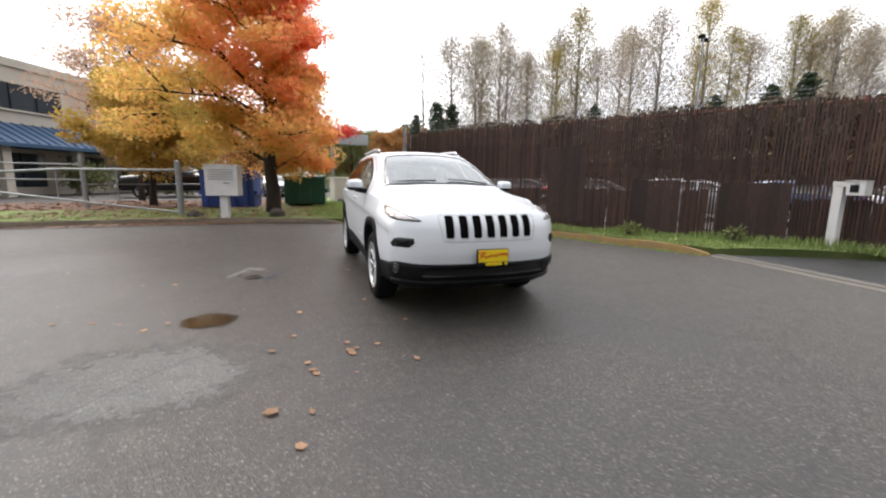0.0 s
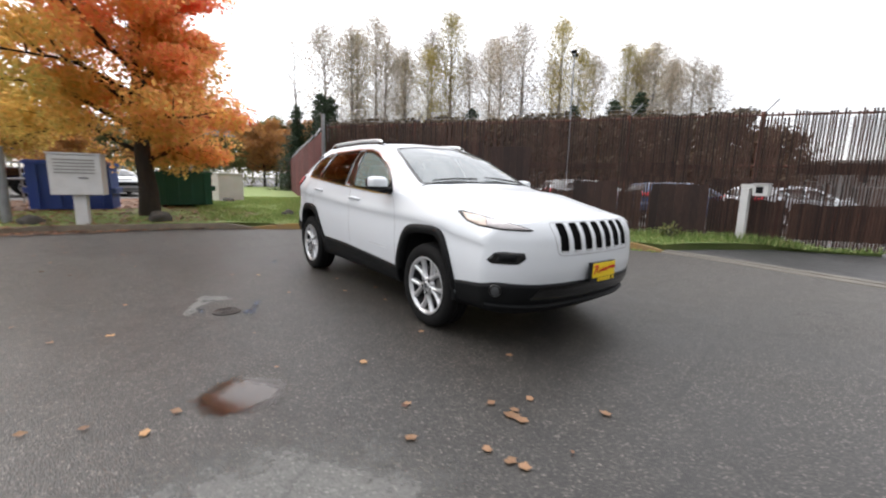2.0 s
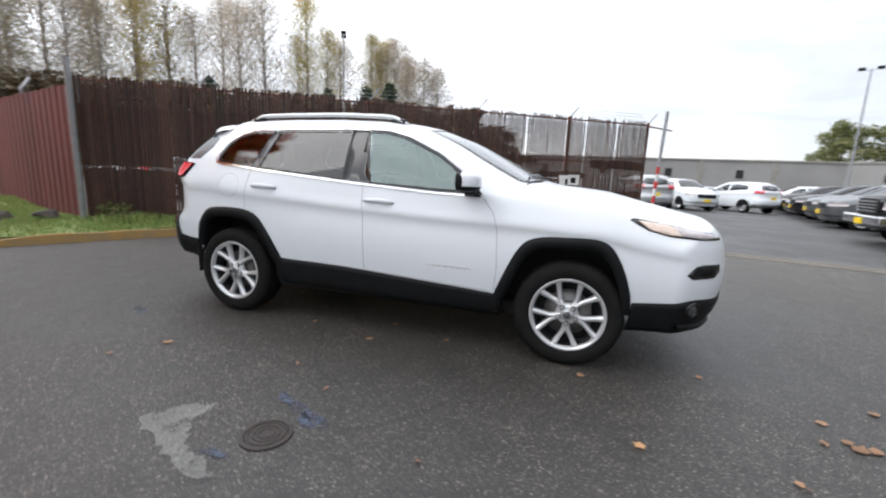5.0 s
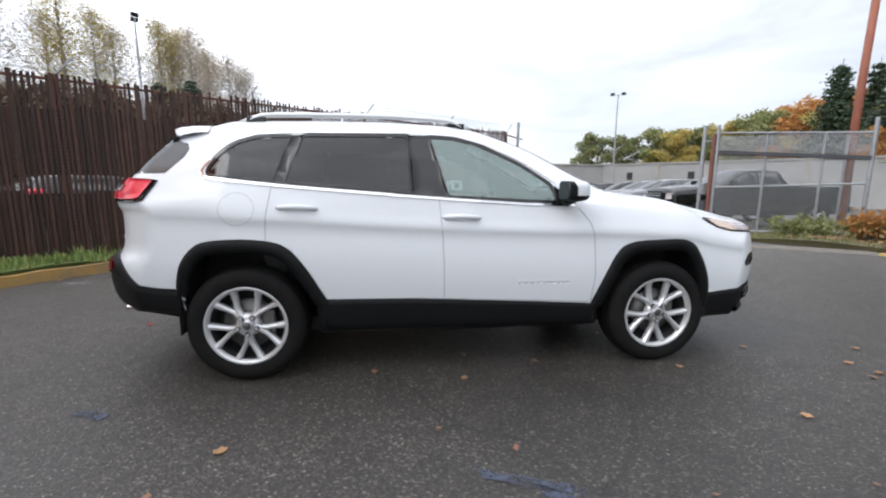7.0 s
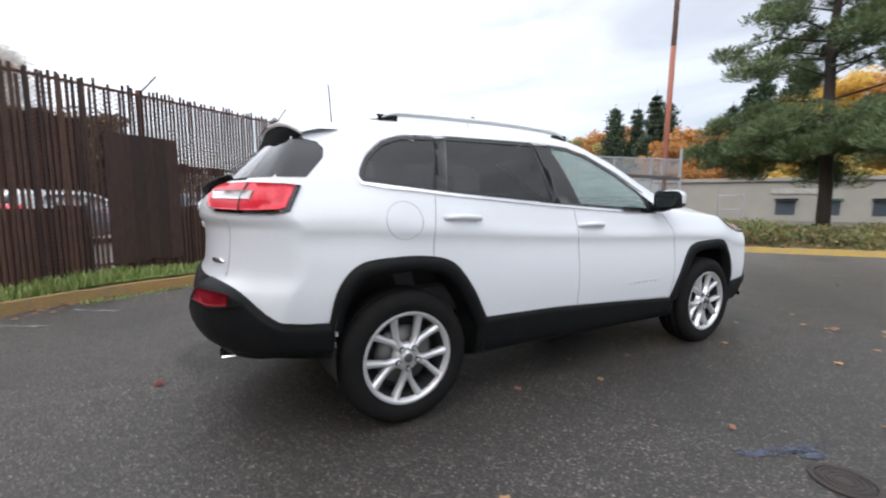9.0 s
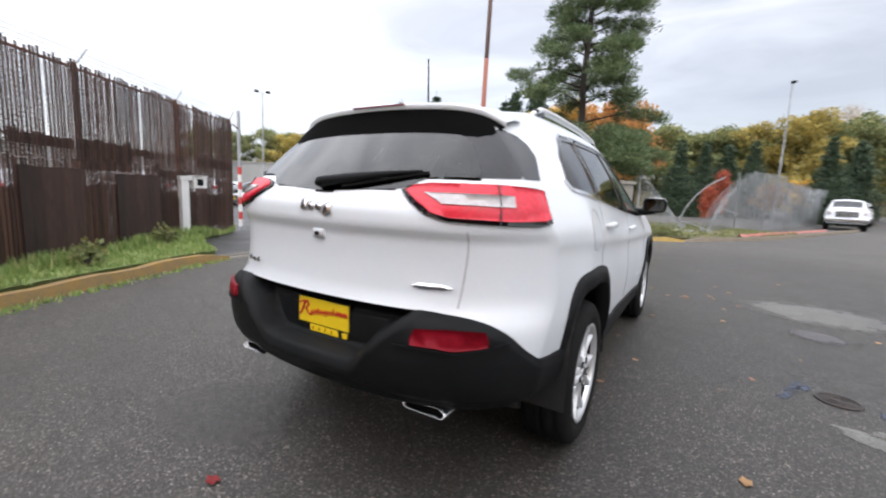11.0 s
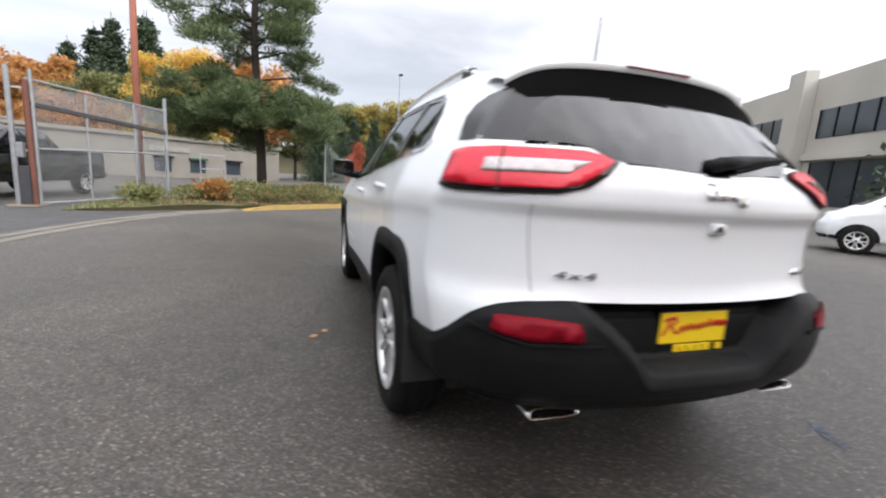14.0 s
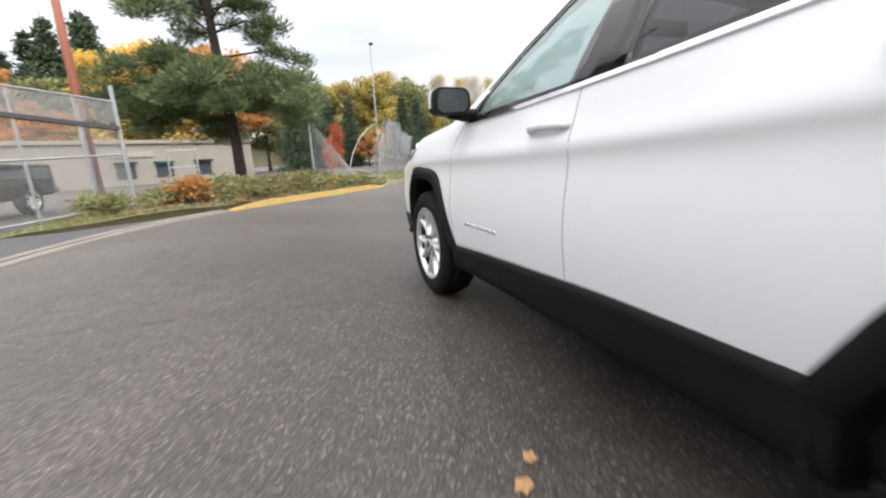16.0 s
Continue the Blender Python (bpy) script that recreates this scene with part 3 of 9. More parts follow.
def lathe(bm, profile, axis="z", steps=32, closed=False):
    """Turns a profile of (radius, height) about an axis."""
    rings = []
    for k in range(steps):
        a = 2 * math.pi * k / steps
        c, s = math.cos(a), math.sin(a)
        ring = []
        for r, h in profile:
            v = (r * c, r * s, h) if axis == "z" else (h, r * c, r * s) if axis == "x" else (r * s, h, r * c)
            ring.append(bm.verts.new(v))
        rings.append(ring)
    n = len(profile)
    for k in range(steps):
        a, b = rings[k], rings[(k + 1) % steps]
        for j in range(n if closed else n - 1):
            bm.faces.new((a[j], b[j], b[(j + 1) % n], a[(j + 1) % n]))
    return bm


def smooth_line(pts, step=0.3):
    """A Catmull-Rom line through points, cut into short steps."""
    pts = [Vector(p) for p in pts]
    ext = [pts[0] * 2 - pts[1], *pts, pts[-1] * 2 - pts[-2]]
    out = []
    for a, b, c, d in zip(ext, ext[1:], ext[2:], ext[3:]):
        n = max(1, int((c - b).length / step))
        for k in range(n):
            t = k / n
            out.append(0.5 * ((2 * b) + (c - a) * t + (2 * a - 5 * b + 4 * c - d) * t * t + (3 * b - a - 3 * c + d) * t ** 3))
    return out + [pts[-1]]


def fill2d(poly, step):
    """Triangles that fill a flat outline: points inside at that spacing, and the outline itself cut to it."""
    edge = []
    for a, b in zip(poly, poly[1:] + poly[:1]):
        a, b = Vector(a), Vector(b)
        n = max(1, int((b - a).length / step))
        edge += [a + (b - a) * k / n for k in range(n)]
    x0, x1 = min(p.x for p in edge), max(p.x for p in edge)
    y0, y1 = min(p.y for p in edge), max(p.y for p in edge)
    inner = []
    for i in range(int((x1 - x0) / step) + 1):
        for j in range(int((y1 - y0) / step) + 1):
            inner.append(Vector((x0 + (i + 0.5) * step + 0.13 * step * (j % 2), y0 + (j + 0.5) * step)))
    def inside(p):
        c = False
        for a, b in zip(edge, edge[1:] + edge[:1]):
            if (a.y > p.y) != (b.y > p.y) and p.x < (b.x - a.x) * (p.y - a.y) / (b.y - a.y) + a.x:
                c = not c
        return c
    def clear(p):
        return all((p - e).length > step * 0.45 for e in edge)
    inner = [p for p in inner if inside(p) and clear(p)]
    v, _, f, *_ = delaunay_2d_cdt(edge + inner, [], [list(range(len(edge)))], 1, 1e-5)
    return [tuple(p) for p in v], [tuple(t) for t in f]


def in_poly(x, y, poly):
    c = False
    for (ax, ay), (bx, by) in zip(poly, poly[1:] + poly[:1]):
        if (ay > y) != (by > y) and x < (bx - ax) * (y - ay) / (by - ay) + ax:
            c = not c
    return c

# ---------------------------------------------------------------- car bodies
def curve(pts, soft=0.05):
    """A softened line through (u, value) pairs."""
    u = np.linspace(pts[0][0], pts[-1][0], 500)
    v = np.interp(u, [p[0] for p in pts], [p[1] for p in pts])
    k = max(1, int(soft / (u[1] - u[0])))
    w = np.exp(-0.5 * (np.arange(-3 * k, 3 * k + 1) / k) ** 2)
    vv = np.convolve(np.r_[np.full(3 * k, v[0]), v, np.full(3 * k, v[-1])], w / w.sum(), "valid")
    return lambda x: float(np.interp(x, u, vv))


def ease(a, b, x):
    t = min(1, max(0, (x - a) / (b - a)))
    return t * t * (3 - 2 * t)


class Shell:
    """A car body as a skin: cross-sections along u (forward), closed by a shaped nose and tail. The car faces -y; x is its left."""

    def __init__(self, spec, ns=90, fine=3):
        self.ns, self.fine, self.spec = ns, fine, spec
        self.f = {k: curve(v, spec.get("soft", 0.05)) for k, v in spec["along"].items()}
        self.nose, self.tail = curve(spec["nose"], 0.02), curve(spec["tail"], 0.012)
        self.u0, self.u1 = spec["ends"]
        self.np_, self.tp = spec["nose_plan"], spec["tail_plan"]

    def section(self, u):
        f = {k: g(u) for k, g in self.f.items()}
        w, zb = f["w"], f["zb"]
        side = [(0, zb), (0.55 * w, zb), (0.86 * w, zb + 0.01), (0.945 * w, zb + 0.06)]
        side += [(k * w, zb + (f["zbelt"] - zb) * h) for k, h in self.spec["side"]]
        wb, zbl, we, ze, zt = f["wbelt"], f["zbelt"], f["we"], f["ze"], f["zt"]
        bulge = 0.10 * (ze - zbl)
        house = [(wb, zbl)] + [(wb + (we - wb) * k + bulge * 4 * k * (1 - k) * 0.6, zbl + (ze - zbl) * k) for k in (0.2, 0.5, 0.8)]
        top = [(we, ze), (we * 0.86, ze + (zt - ze) * 0.42), (we * 0.5, ze + (zt - ze) * 0.82), (we * 0.2, ze + (zt - ze) * 0.98), (0, zt)]
        c = side + house + top
        out, ext = [], [c[0], *c, c[-1]]
        for a, b, d, e in zip(ext, ext[1:], ext[2:], ext[3:]):
            for k in range(self.fine):
                t = k / self.fine
                out.append(tuple(0.5 * (2 * b[i] + (d[i] - a[i]) * t + (2 * a[i] - 5 * b[i] + 4 * d[i] - e[i]) * t * t + (3 * b[i] - a[i] - 3 * d[i] + e[i]) * t ** 3) for i in (0, 1)))
        return out + [c[-1]]

    def at(self, u, x, z):
        ef, er = ease(self.u1 - self.spec["blend"], self.u1, u), ease(self.u0 + self.spec["blend"] * 1.2, self.u0, u)
        ax = abs(x)
        if ef > 0:
            p = self.np_
            u += ef * (self.nose(z) - p[0] * (ax / 0.9) ** 2 - p[1] * (ax / 0.92) ** 6 - self.u1)
        if er > 0:
            p = self.tp
            u += er * (self.tail(z) + p[0] * (ax / 0.8) ** 2 + p[1] * (ax / 0.85) ** 6 - self.u0)
        return (x, -u, z)

    def build(self):
        us = np.linspace(self.u0, self.u1, self.ns)
        verts, grid = [], []
        for u in us:
            row = []
            sec = self.section(u)
            for sgn in (1, -1):
                line = []
                for x, z in sec:
                    verts.append(self.at(u, sgn * x, z))
                    line.append(len(verts) - 1)
                row.append(line)
            grid.append(row)
        faces = []
        for a, b in zip(grid, grid[1:]):
            for s in (0, 1):
                for j in range(len(a[s]) - 1):
                    q = (a[s][j], a[s][j + 1], b[s][j + 1], b[s][j])
                    faces.append(q if s else q[::-1])
        for end, u in ((0, self.u0), (-1, self.u1)):
            sec, n = self.section(u), 12 if self.ns < 100 else 30
            for s, sgn in ((0, 1), (1, -1)):
                prev = grid[end][s]
                for k in range(1, n + 1):
                    line = []
                    for x, z in sec:
                        verts.append(self.at(u, sgn * x * (1 - k / n), z))
                        line.append(len(verts) - 1)
                    for j in range(len(sec) - 1):
                        q = (prev[j], prev[j + 1], line[j + 1], line[j])
                        faces.append(q if (s == 0) == (end == -1) else q[::-1])
                    prev = line
        bm = bmesh.new()
        vs = [bm.verts.new(v) for v in verts]
        for f in faces:
            if len(set(f)) == 4:
                bm.faces.new([vs[i] for i in f])
        bmesh.ops.remove_doubles(bm, verts=bm.verts, dist=0.0004)
        bmesh.ops.dissolve_degenerate(bm, dist=0.0002, edges=bm.edges)
        bmesh.ops.recalc_face_normals(bm, faces=bm.faces)
        self.bvh = BVHTree.FromBMesh(bm)
        return bm

    def _hit(self, o, d):
        p, nrm, *_ = self.bvh.ray_cast(Vector(o), Vector(d).normalized())
        if p is None:
            p, nrm, *_ = self.bvh.find_nearest(Vector(o) + Vector(d).normalized() * 2.0)
        if nrm.dot(Vector(d)) > 0:
            nrm = -nrm
        return p, nrm

    def side(self, sgn):
        return lambda u, z: self._hit((sgn * 3, -u, z), (-sgn, 0, 0))

    def front(self, x, z):
        return self._hit((x, -6, z), (0, 1, 0))

    def rear(self, x, z):
        return self._hit((x, 6, z), (0, -1, 0))

    def top(self, x, u):
        return self._hit((x, -u, 4), (0, 0, -1))

    def round_front(self, deg, z, c=1.3):
        a = radians(deg)
        d = Vector((math.sin(a), -math.cos(a), 0))
        return self._hit(Vector((0, -c, z)) + d * 4, -d)

    def round_rear(self, deg, z, c=1.2):
        a = radians(deg)
        d = Vector((math.sin(a), math.cos(a), 0))
        return self._hit(Vector((0, c, z)) + d * 4, -d)


def skin_patch(poly, proj, off=0.005, step=0.04, rim=0.012, aspect=1.0):
    """A piece laid on a skin: its outline in the two numbers that proj takes, raised by off and with a rim of that depth."""
    flat = [(p[0] * aspect, p[1]) for p in poly]
    v, f = fill2d(flat, step)
    bm = bmesh.new()
    vs, low = [], {}
    for a, b in v:
        p, nrm = proj(a / aspect, b)
        vs.append((bm.verts.new(p + nrm * off), p, nrm))
    for t in f:
        try:
            bm.faces.new([vs[i][0] for i in t])
        except ValueError:
            pass
    bmesh.ops.recalc_face_normals(bm, faces=bm.faces)
    if bm.faces:
        ref = sum((x[2] for x in vs), Vector())
        tot = sum((fc.normal for fc in bm.faces), Vector())
        if ref.dot(tot) < 0:
            bmesh.ops.reverse_faces(bm, faces=bm.faces)
    for fc in bm.faces:
        fc.smooth = True
    if rim:
        data = {x[0]: x for x in vs}
        border = [e for e in bm.edges if len(e.link_faces) == 1]
        for e in border:
            for q in e.verts:
                if q not in low:
                    low[q] = bm.verts.new(q.co - data[q][2] * (rim + off))
        for e in border:
            a, b = e.verts
            bm.faces.new((a, b, low[b], low[a]))
    return bm


def skin_strip(pts, proj, width, off=0.004, flat=False, rim=0.004):
    """A narrow band along a line on a skin."""
    bm = bmesh.new()
    hits = [proj(*p) for p in pts]
    prev = None
    for k, (p, nrm) in enumerate(hits):
        d = (hits[min(k + 1, len(hits) - 1)][0] - hits[max(k - 1, 0)][0]).normalized()
        s = d.cross(nrm).normalized() * width / 2
        q = [bm.verts.new(p + s - nrm * rim), bm.verts.new(p + s * 0.8 + nrm * off), bm.verts.new(p - s * 0.8 + nrm * off), bm.verts.new(p - s - nrm * rim)]
        if prev:
            for i in range(3):
                bm.faces.new((prev[i], prev[i + 1], q[i + 1], q[i]))
        prev = q
    bmesh.ops.recalc_face_normals(bm, faces=bm.faces)
    return bm


def skin_band(us, low, high, proj, off=0.008, rows=4, rim=0.02):
    """A band on a skin between two lines low(u) and high(u), with an edge all round."""
    bm = bmesh.new()
    grid = []
    for u in us:
        a, b = low(u), high(u)
        col = []
        for k in range(rows + 1):
            p, nrm = proj(u, a + (b - a) * k / rows)
            if k == 0:
                col.append(bm.verts.new(p - nrm * rim))
            col.append(bm.verts.new(p + nrm * off))
            if k == rows:
                col.append(bm.verts.new(p - nrm * rim))
        grid.append(col)
    for a, b in zip(grid, grid[1:]):
        for j in range(len(a) - 1):
            f = bm.faces.new((a[j], b[j], b[j + 1], a[j + 1]))
            f.smooth = True
    for g in (grid[0], grid[-1]):
        bm.faces.new(g)
    bmesh.ops.recalc_face_normals(bm, faces=bm.faces)
    return bm


def dense(pts, step=0.04, loop=False):
    """A line of (a, b) pairs, cut to short steps."""
    out = []
    seq = list(zip(pts, pts[1:] + pts[:1])) if loop else list(zip(pts, pts[1:]))
    for a, b in seq:
        n = max(1, int(math.dist(a, b) / step))
        out += [(a[0] + (b[0] - a[0]) * k / n, a[1] + (b[1] - a[1]) * k / n) for k in range(n)]
    return out + ([out[0]] if loop else [pts[-1]])


def rounded(poly, r=0.03, n=4):
    """An outline with its corners cut round."""
    out = []
    m = len(poly)
    for k in range(m):
        a, b, c = Vector(poly[k - 1]), Vector(poly[k]), Vector(poly[(k + 1) % m])
        ra = min(r, (a - b).length * 0.45)
        rc = min(r, (c - b).length * 0.45)
        p, q = b + (a - b).normalized() * ra, b + (c - b).normalized() * rc
        for i in range(n + 1):
            t = i / n
            out.append(tuple((1 - t) ** 2 * p + 2 * t * (1 - t) * b + t * t * q))
    return out


def wheel(parent, x, y, z, sgn, R=0.355, rim_r=0.240, wide=0.225, detailed=True, spokes=5):
    """A road wheel whose outer face looks along sgn * x: tyre, alloy rim with split spokes, brake disc, nuts."""
    w = new("wheel")
    w.parent = parent
    w.matrix_basis = pose(x, y, z, 0, 0, 0 if sgn > 0 else 180)
    h = wide / 2
    prof = [(rim_r - 0.01, -h + 0.02), (rim_r + 0.012, -h + 0.008), (R - 0.045, -h - 0.004), (R - 0.012, -h + 0.018), (R - 0.002, -h + 0.05), (R - 0.010, -0.052), (R - 0.010, -0.046), (R, -0.04), (R, -0.012), (R - 0.010, -0.008), (R - 0.010, 0.0), (R, 0.004), (R, 0.04), (R - 0.010, 0.046), (R - 0.010, 0.052), (R - 0.002, h - 0.05), (R - 0.012, h - 0.018), (R - 0.045, h + 0.004), (rim_r + 0.035, h + 0.002), (rim_r + 0.012, h - 0.006), (rim_r - 0.01, h - 0.02)]
    bm = lathe(bmesh.new(), prof, "x", 48 if detailed else 24)
    part("tyre", bm, M_RUBBER, w, smooth=True)
    face = h - 0.022
    prof = [(rim_r + 0.004, h - 0.004), (rim_r - 0.005, h - 0.001), (rim_r - 0.016, h - 0.010), (rim_r - 0.022, h - 0.03)]
    # barrel in near-black: the shade behind the spokes is in its colour
    part("rim_barrel", lathe(bmesh.new(), [(rim_r - 0.021, h - 0.03), (rim_r - 0.045, -h + 0.05), (rim_r - 0.012, -h + 0.02)], "x", 32), M_DARK, w, smooth=True)
    part("rim", lathe(bmesh.new(), prof, "x", 48 if detailed else 24), M_ALLOY, w, smooth=True)
    hub_r = 0.062
    for k in range(spokes):
        bm = bmesh.new()
        base = 2 * math.pi * (k + 0.5) / spokes
        for s in (-1, 1):
            rows = []
            for i in range(7):
                t = i / 6
                r = hub_r * 0.75 + (rim_r - 0.012 - hub_r * 0.75) * t
                ang = base + s * (0.006 + ((rim_r - 0.012) * math.sin(math.pi / spokes * 0.5) - 0.006) * max(0.0, t - 0.27) / 0.73) / r
                width = 0.0195 - 0.0035 * math.sin(math.pi * t) + 0.012 * max(0.0, t - 0.75)
                dep = face + 0.008 - 0.010 * math.sin(math.pi * t)
                c = Vector((0, math.sin(ang) * r, math.cos(ang) * r))
                tdir = Vector((0, math.cos(ang), -math.sin(ang)))
                rows.append([bm.verts.new(c + tdir * width + Vector((dep - 0.035, 0, 0))), bm.verts.new(c + tdir * width * 0.75 + Vector((dep, 0, 0))), bm.verts.new(c + Vector((dep + 0.002 + 0.001 * s, 0, 0))), bm.verts.new(c - tdir * width * 0.75 + Vector((dep, 0, 0))), bm.verts.new(c - tdir * width + Vector((dep - 0.035, 0, 0)))])
            for a, b in zip(rows, rows[1:]):
                for j in range(4):
                    bm.faces.new((a[j], a[j + 1], b[j + 1], b[j]))
        bmesh.ops.recalc_face_normals(bm, faces=bm.faces)
        part("spoke", bm, M_ALLOY, w, smooth=True)
    bm = lathe(bmesh.new(), [(0.0001, face + 0.011), (0.026, face + 0.0105), (0.030, face + 0.007), (0.031, face + 0.001), (hub_r * 0.75, face + 0.003), (hub_r * 1.05, face + 0.0), (hub_r * 1.22, face - 0.035)], "x", 24)
    hub = part("hub_cap", bm, M_ALLOY, w, smooth=True)
    part("cap_disc", lathe(bmesh.new(), [(0.0001, face + 0.0125), (0.022, face + 0.012), (0.025, face + 0.010)], "x", 20), M_GREYPAINT, hub, smooth=True)
    if detailed:
        for k in range(5):
            a = 2 * math.pi * (k + 0.5) / 5
            bm = tube(bmesh.new(), [(face - 0.01, math.sin(a) * 0.058, math.cos(a) * 0.058), (face + 0.013, math.sin(a) * 0.058, math.cos(a) * 0.058)], 0.016, 14)
            seat = part("nut_seat", bm, M_DARK, w)
            bm = tube(bmesh.new(), [(face - 0.01, math.sin(a) * 0.058, math.cos(a) * 0.058), (face + 0.017, math.sin(a) * 0.058, math.cos(a) * 0.058)], 0.0115, 6)
            part("wheel_nut", bm, M_ALLOY, seat)
        part("brake_disc", lathe(bmesh.new(), [(0.05, face - 0.06), (0.155, face - 0.06), (0.155, face - 0.08), (0.05, face - 0.08)], "x", 32), M_STEEL, w, smooth=True)
        part("brake_caliper", boxed(face - 0.10, face - 0.045, 0.07, 0.15, -0.08, 0.08, 0.01), M_STEEL, w)
    # black disc added behind the spokes in place of deep shade
    part("wheel_back", lathe(bmesh.new(), [(0.0001, face - 0.12), (rim_r - 0.03, face - 0.12)], "x", 24), M_DARK, w)
    return w


CUV = dict(
    ends=(-2.2, 2.2), blend=0.75, soft=0.06,
    side=[(0.975, 0.22), (0.997, 0.40), (1.0, 0.56), (0.987, 0.73), (0.995, 0.80), (0.976, 0.88)],
    along=dict(
        w=[(-2.2, 0.86), (-1.9, 0.89), (-1.5, 0.918), (-1.0, 0.918), (-0.5, 0.905), (0.5, 0.905), (1.0, 0.918), (1.5, 0.918), (1.9, 0.90), (2.2, 0.86)],
        zb=[(-2.2, 0.42), (-1.8, 0.34), (-1.5, 0.26), (0, 0.25), (1.7, 0.25), (2.2, 0.27)],
        zbelt=[(-2.2, 1.19), (-1.9, 1.20), (-1.5, 1.22), (-1.0, 1.185), (-0.5, 1.145), (0, 1.115), (0.5, 1.09), (0.8, 1.085), (1.0, 1.08), (1.2, 1.07), (1.6, 1.035), (2.0, 0.97), (2.2, 0.92)],
        wbelt=[(-2.2, 0.78), (-1.9, 0.81), (-1.5, 0.845), (-1.0, 0.86), (0, 0.86), (0.5, 0.86), (0.8, 0.86), (1.0, 0.86), (1.2, 0.855), (1.6, 0.84), (2.0, 0.80), (2.2, 0.76)],
        ze=[(-2.2, 1.51), (-1.9, 1.56), (-1.5, 1.592), (-1.0, 1.602), (-0.5, 1.605), (-0.1, 1.59), (0.1, 1.557), (0.45, 1.435), (0.8, 1.255), (1.0, 1.16), (1.2, 1.118), (1.6, 1.082), (2.0, 1.01), (2.2, 0.945)],
        we=[(-2.2, 0.52), (-1.9, 0.555), (-1.5, 0.575), (-1.0, 0.59), (0, 0.60), (0.45, 0.64), (0.8, 0.70), (1.0, 0.73), (1.2, 0.71), (1.6, 0.66), (2.0, 0.60), (2.2, 0.55)],
        zt=[(-2.2, 1.545), (-1.9, 1.60), (-1.5, 1.635), (-1.0, 1.65), (-0.5, 1.648), (0.0, 1.63), (0.2, 1.595), (0.5, 1.495), (0.8, 1.345), (1.05, 1.215), (1.2, 1.172), (1.4, 1.158), (1.6, 1.14), (1.8, 1.11), (2.0, 1.063), (2.2, 0.985)],
    ),
    nose=[(0.2, 2.15), (0.3, 2.235), (0.4, 2.31), (0.5, 2.34), (0.6, 2.36), (0.72, 2.36), (0.84, 2.34), (0.91, 2.305), (0.96, 2.255), (1.01, 2.19), (1.06, 2.10), (1.12, 1.98)],
    tail=[(0.2, -2.03), (0.3, -2.12), (0.40, -2.22), (0.53, -2.30), (0.62, -2.315), (0.72, -2.31), (0.765, -2.285), (0.795, -2.250), (0.85, -2.238), (0.95, -2.23), (1.045, -2.232), (1.072, -2.258), (1.15, -2.25), (1.20, -2.205), (1.3, -2.105), (1.45, -1.935), (1.53, -1.85)],
    nose_plan=(0.13, 0.38), tail_plan=(0.12, 0.24),
)

ARCH_F = [(-0.485, 0.42), (-0.43, 0.56), (-0.335, 0.755), (-0.235, 0.83), (-0.035, 0.85), (0.175, 0.84), (0.275, 0.73), (0.345, 0.55), (0.365, 0.40)]
ARCH_R = [(-0.385, 0.56), (-0.345, 0.73), (-0.245, 0.845), (-0.075, 0.875), (0.125, 0.868), (0.255, 0.825), (0.36, 0.70), (0.44, 0.56), (0.485, 0.48)]


def arch_poly(arch, c, k):
    return [(c + du * k, 0.36 + (z - 0.36) * k) for du, z in arch]


BLADE = [(20, 1.462), (43, 1.462), (50, 1.43), (52, 1.37), (49.5, 1.282), (30, 1.275)]


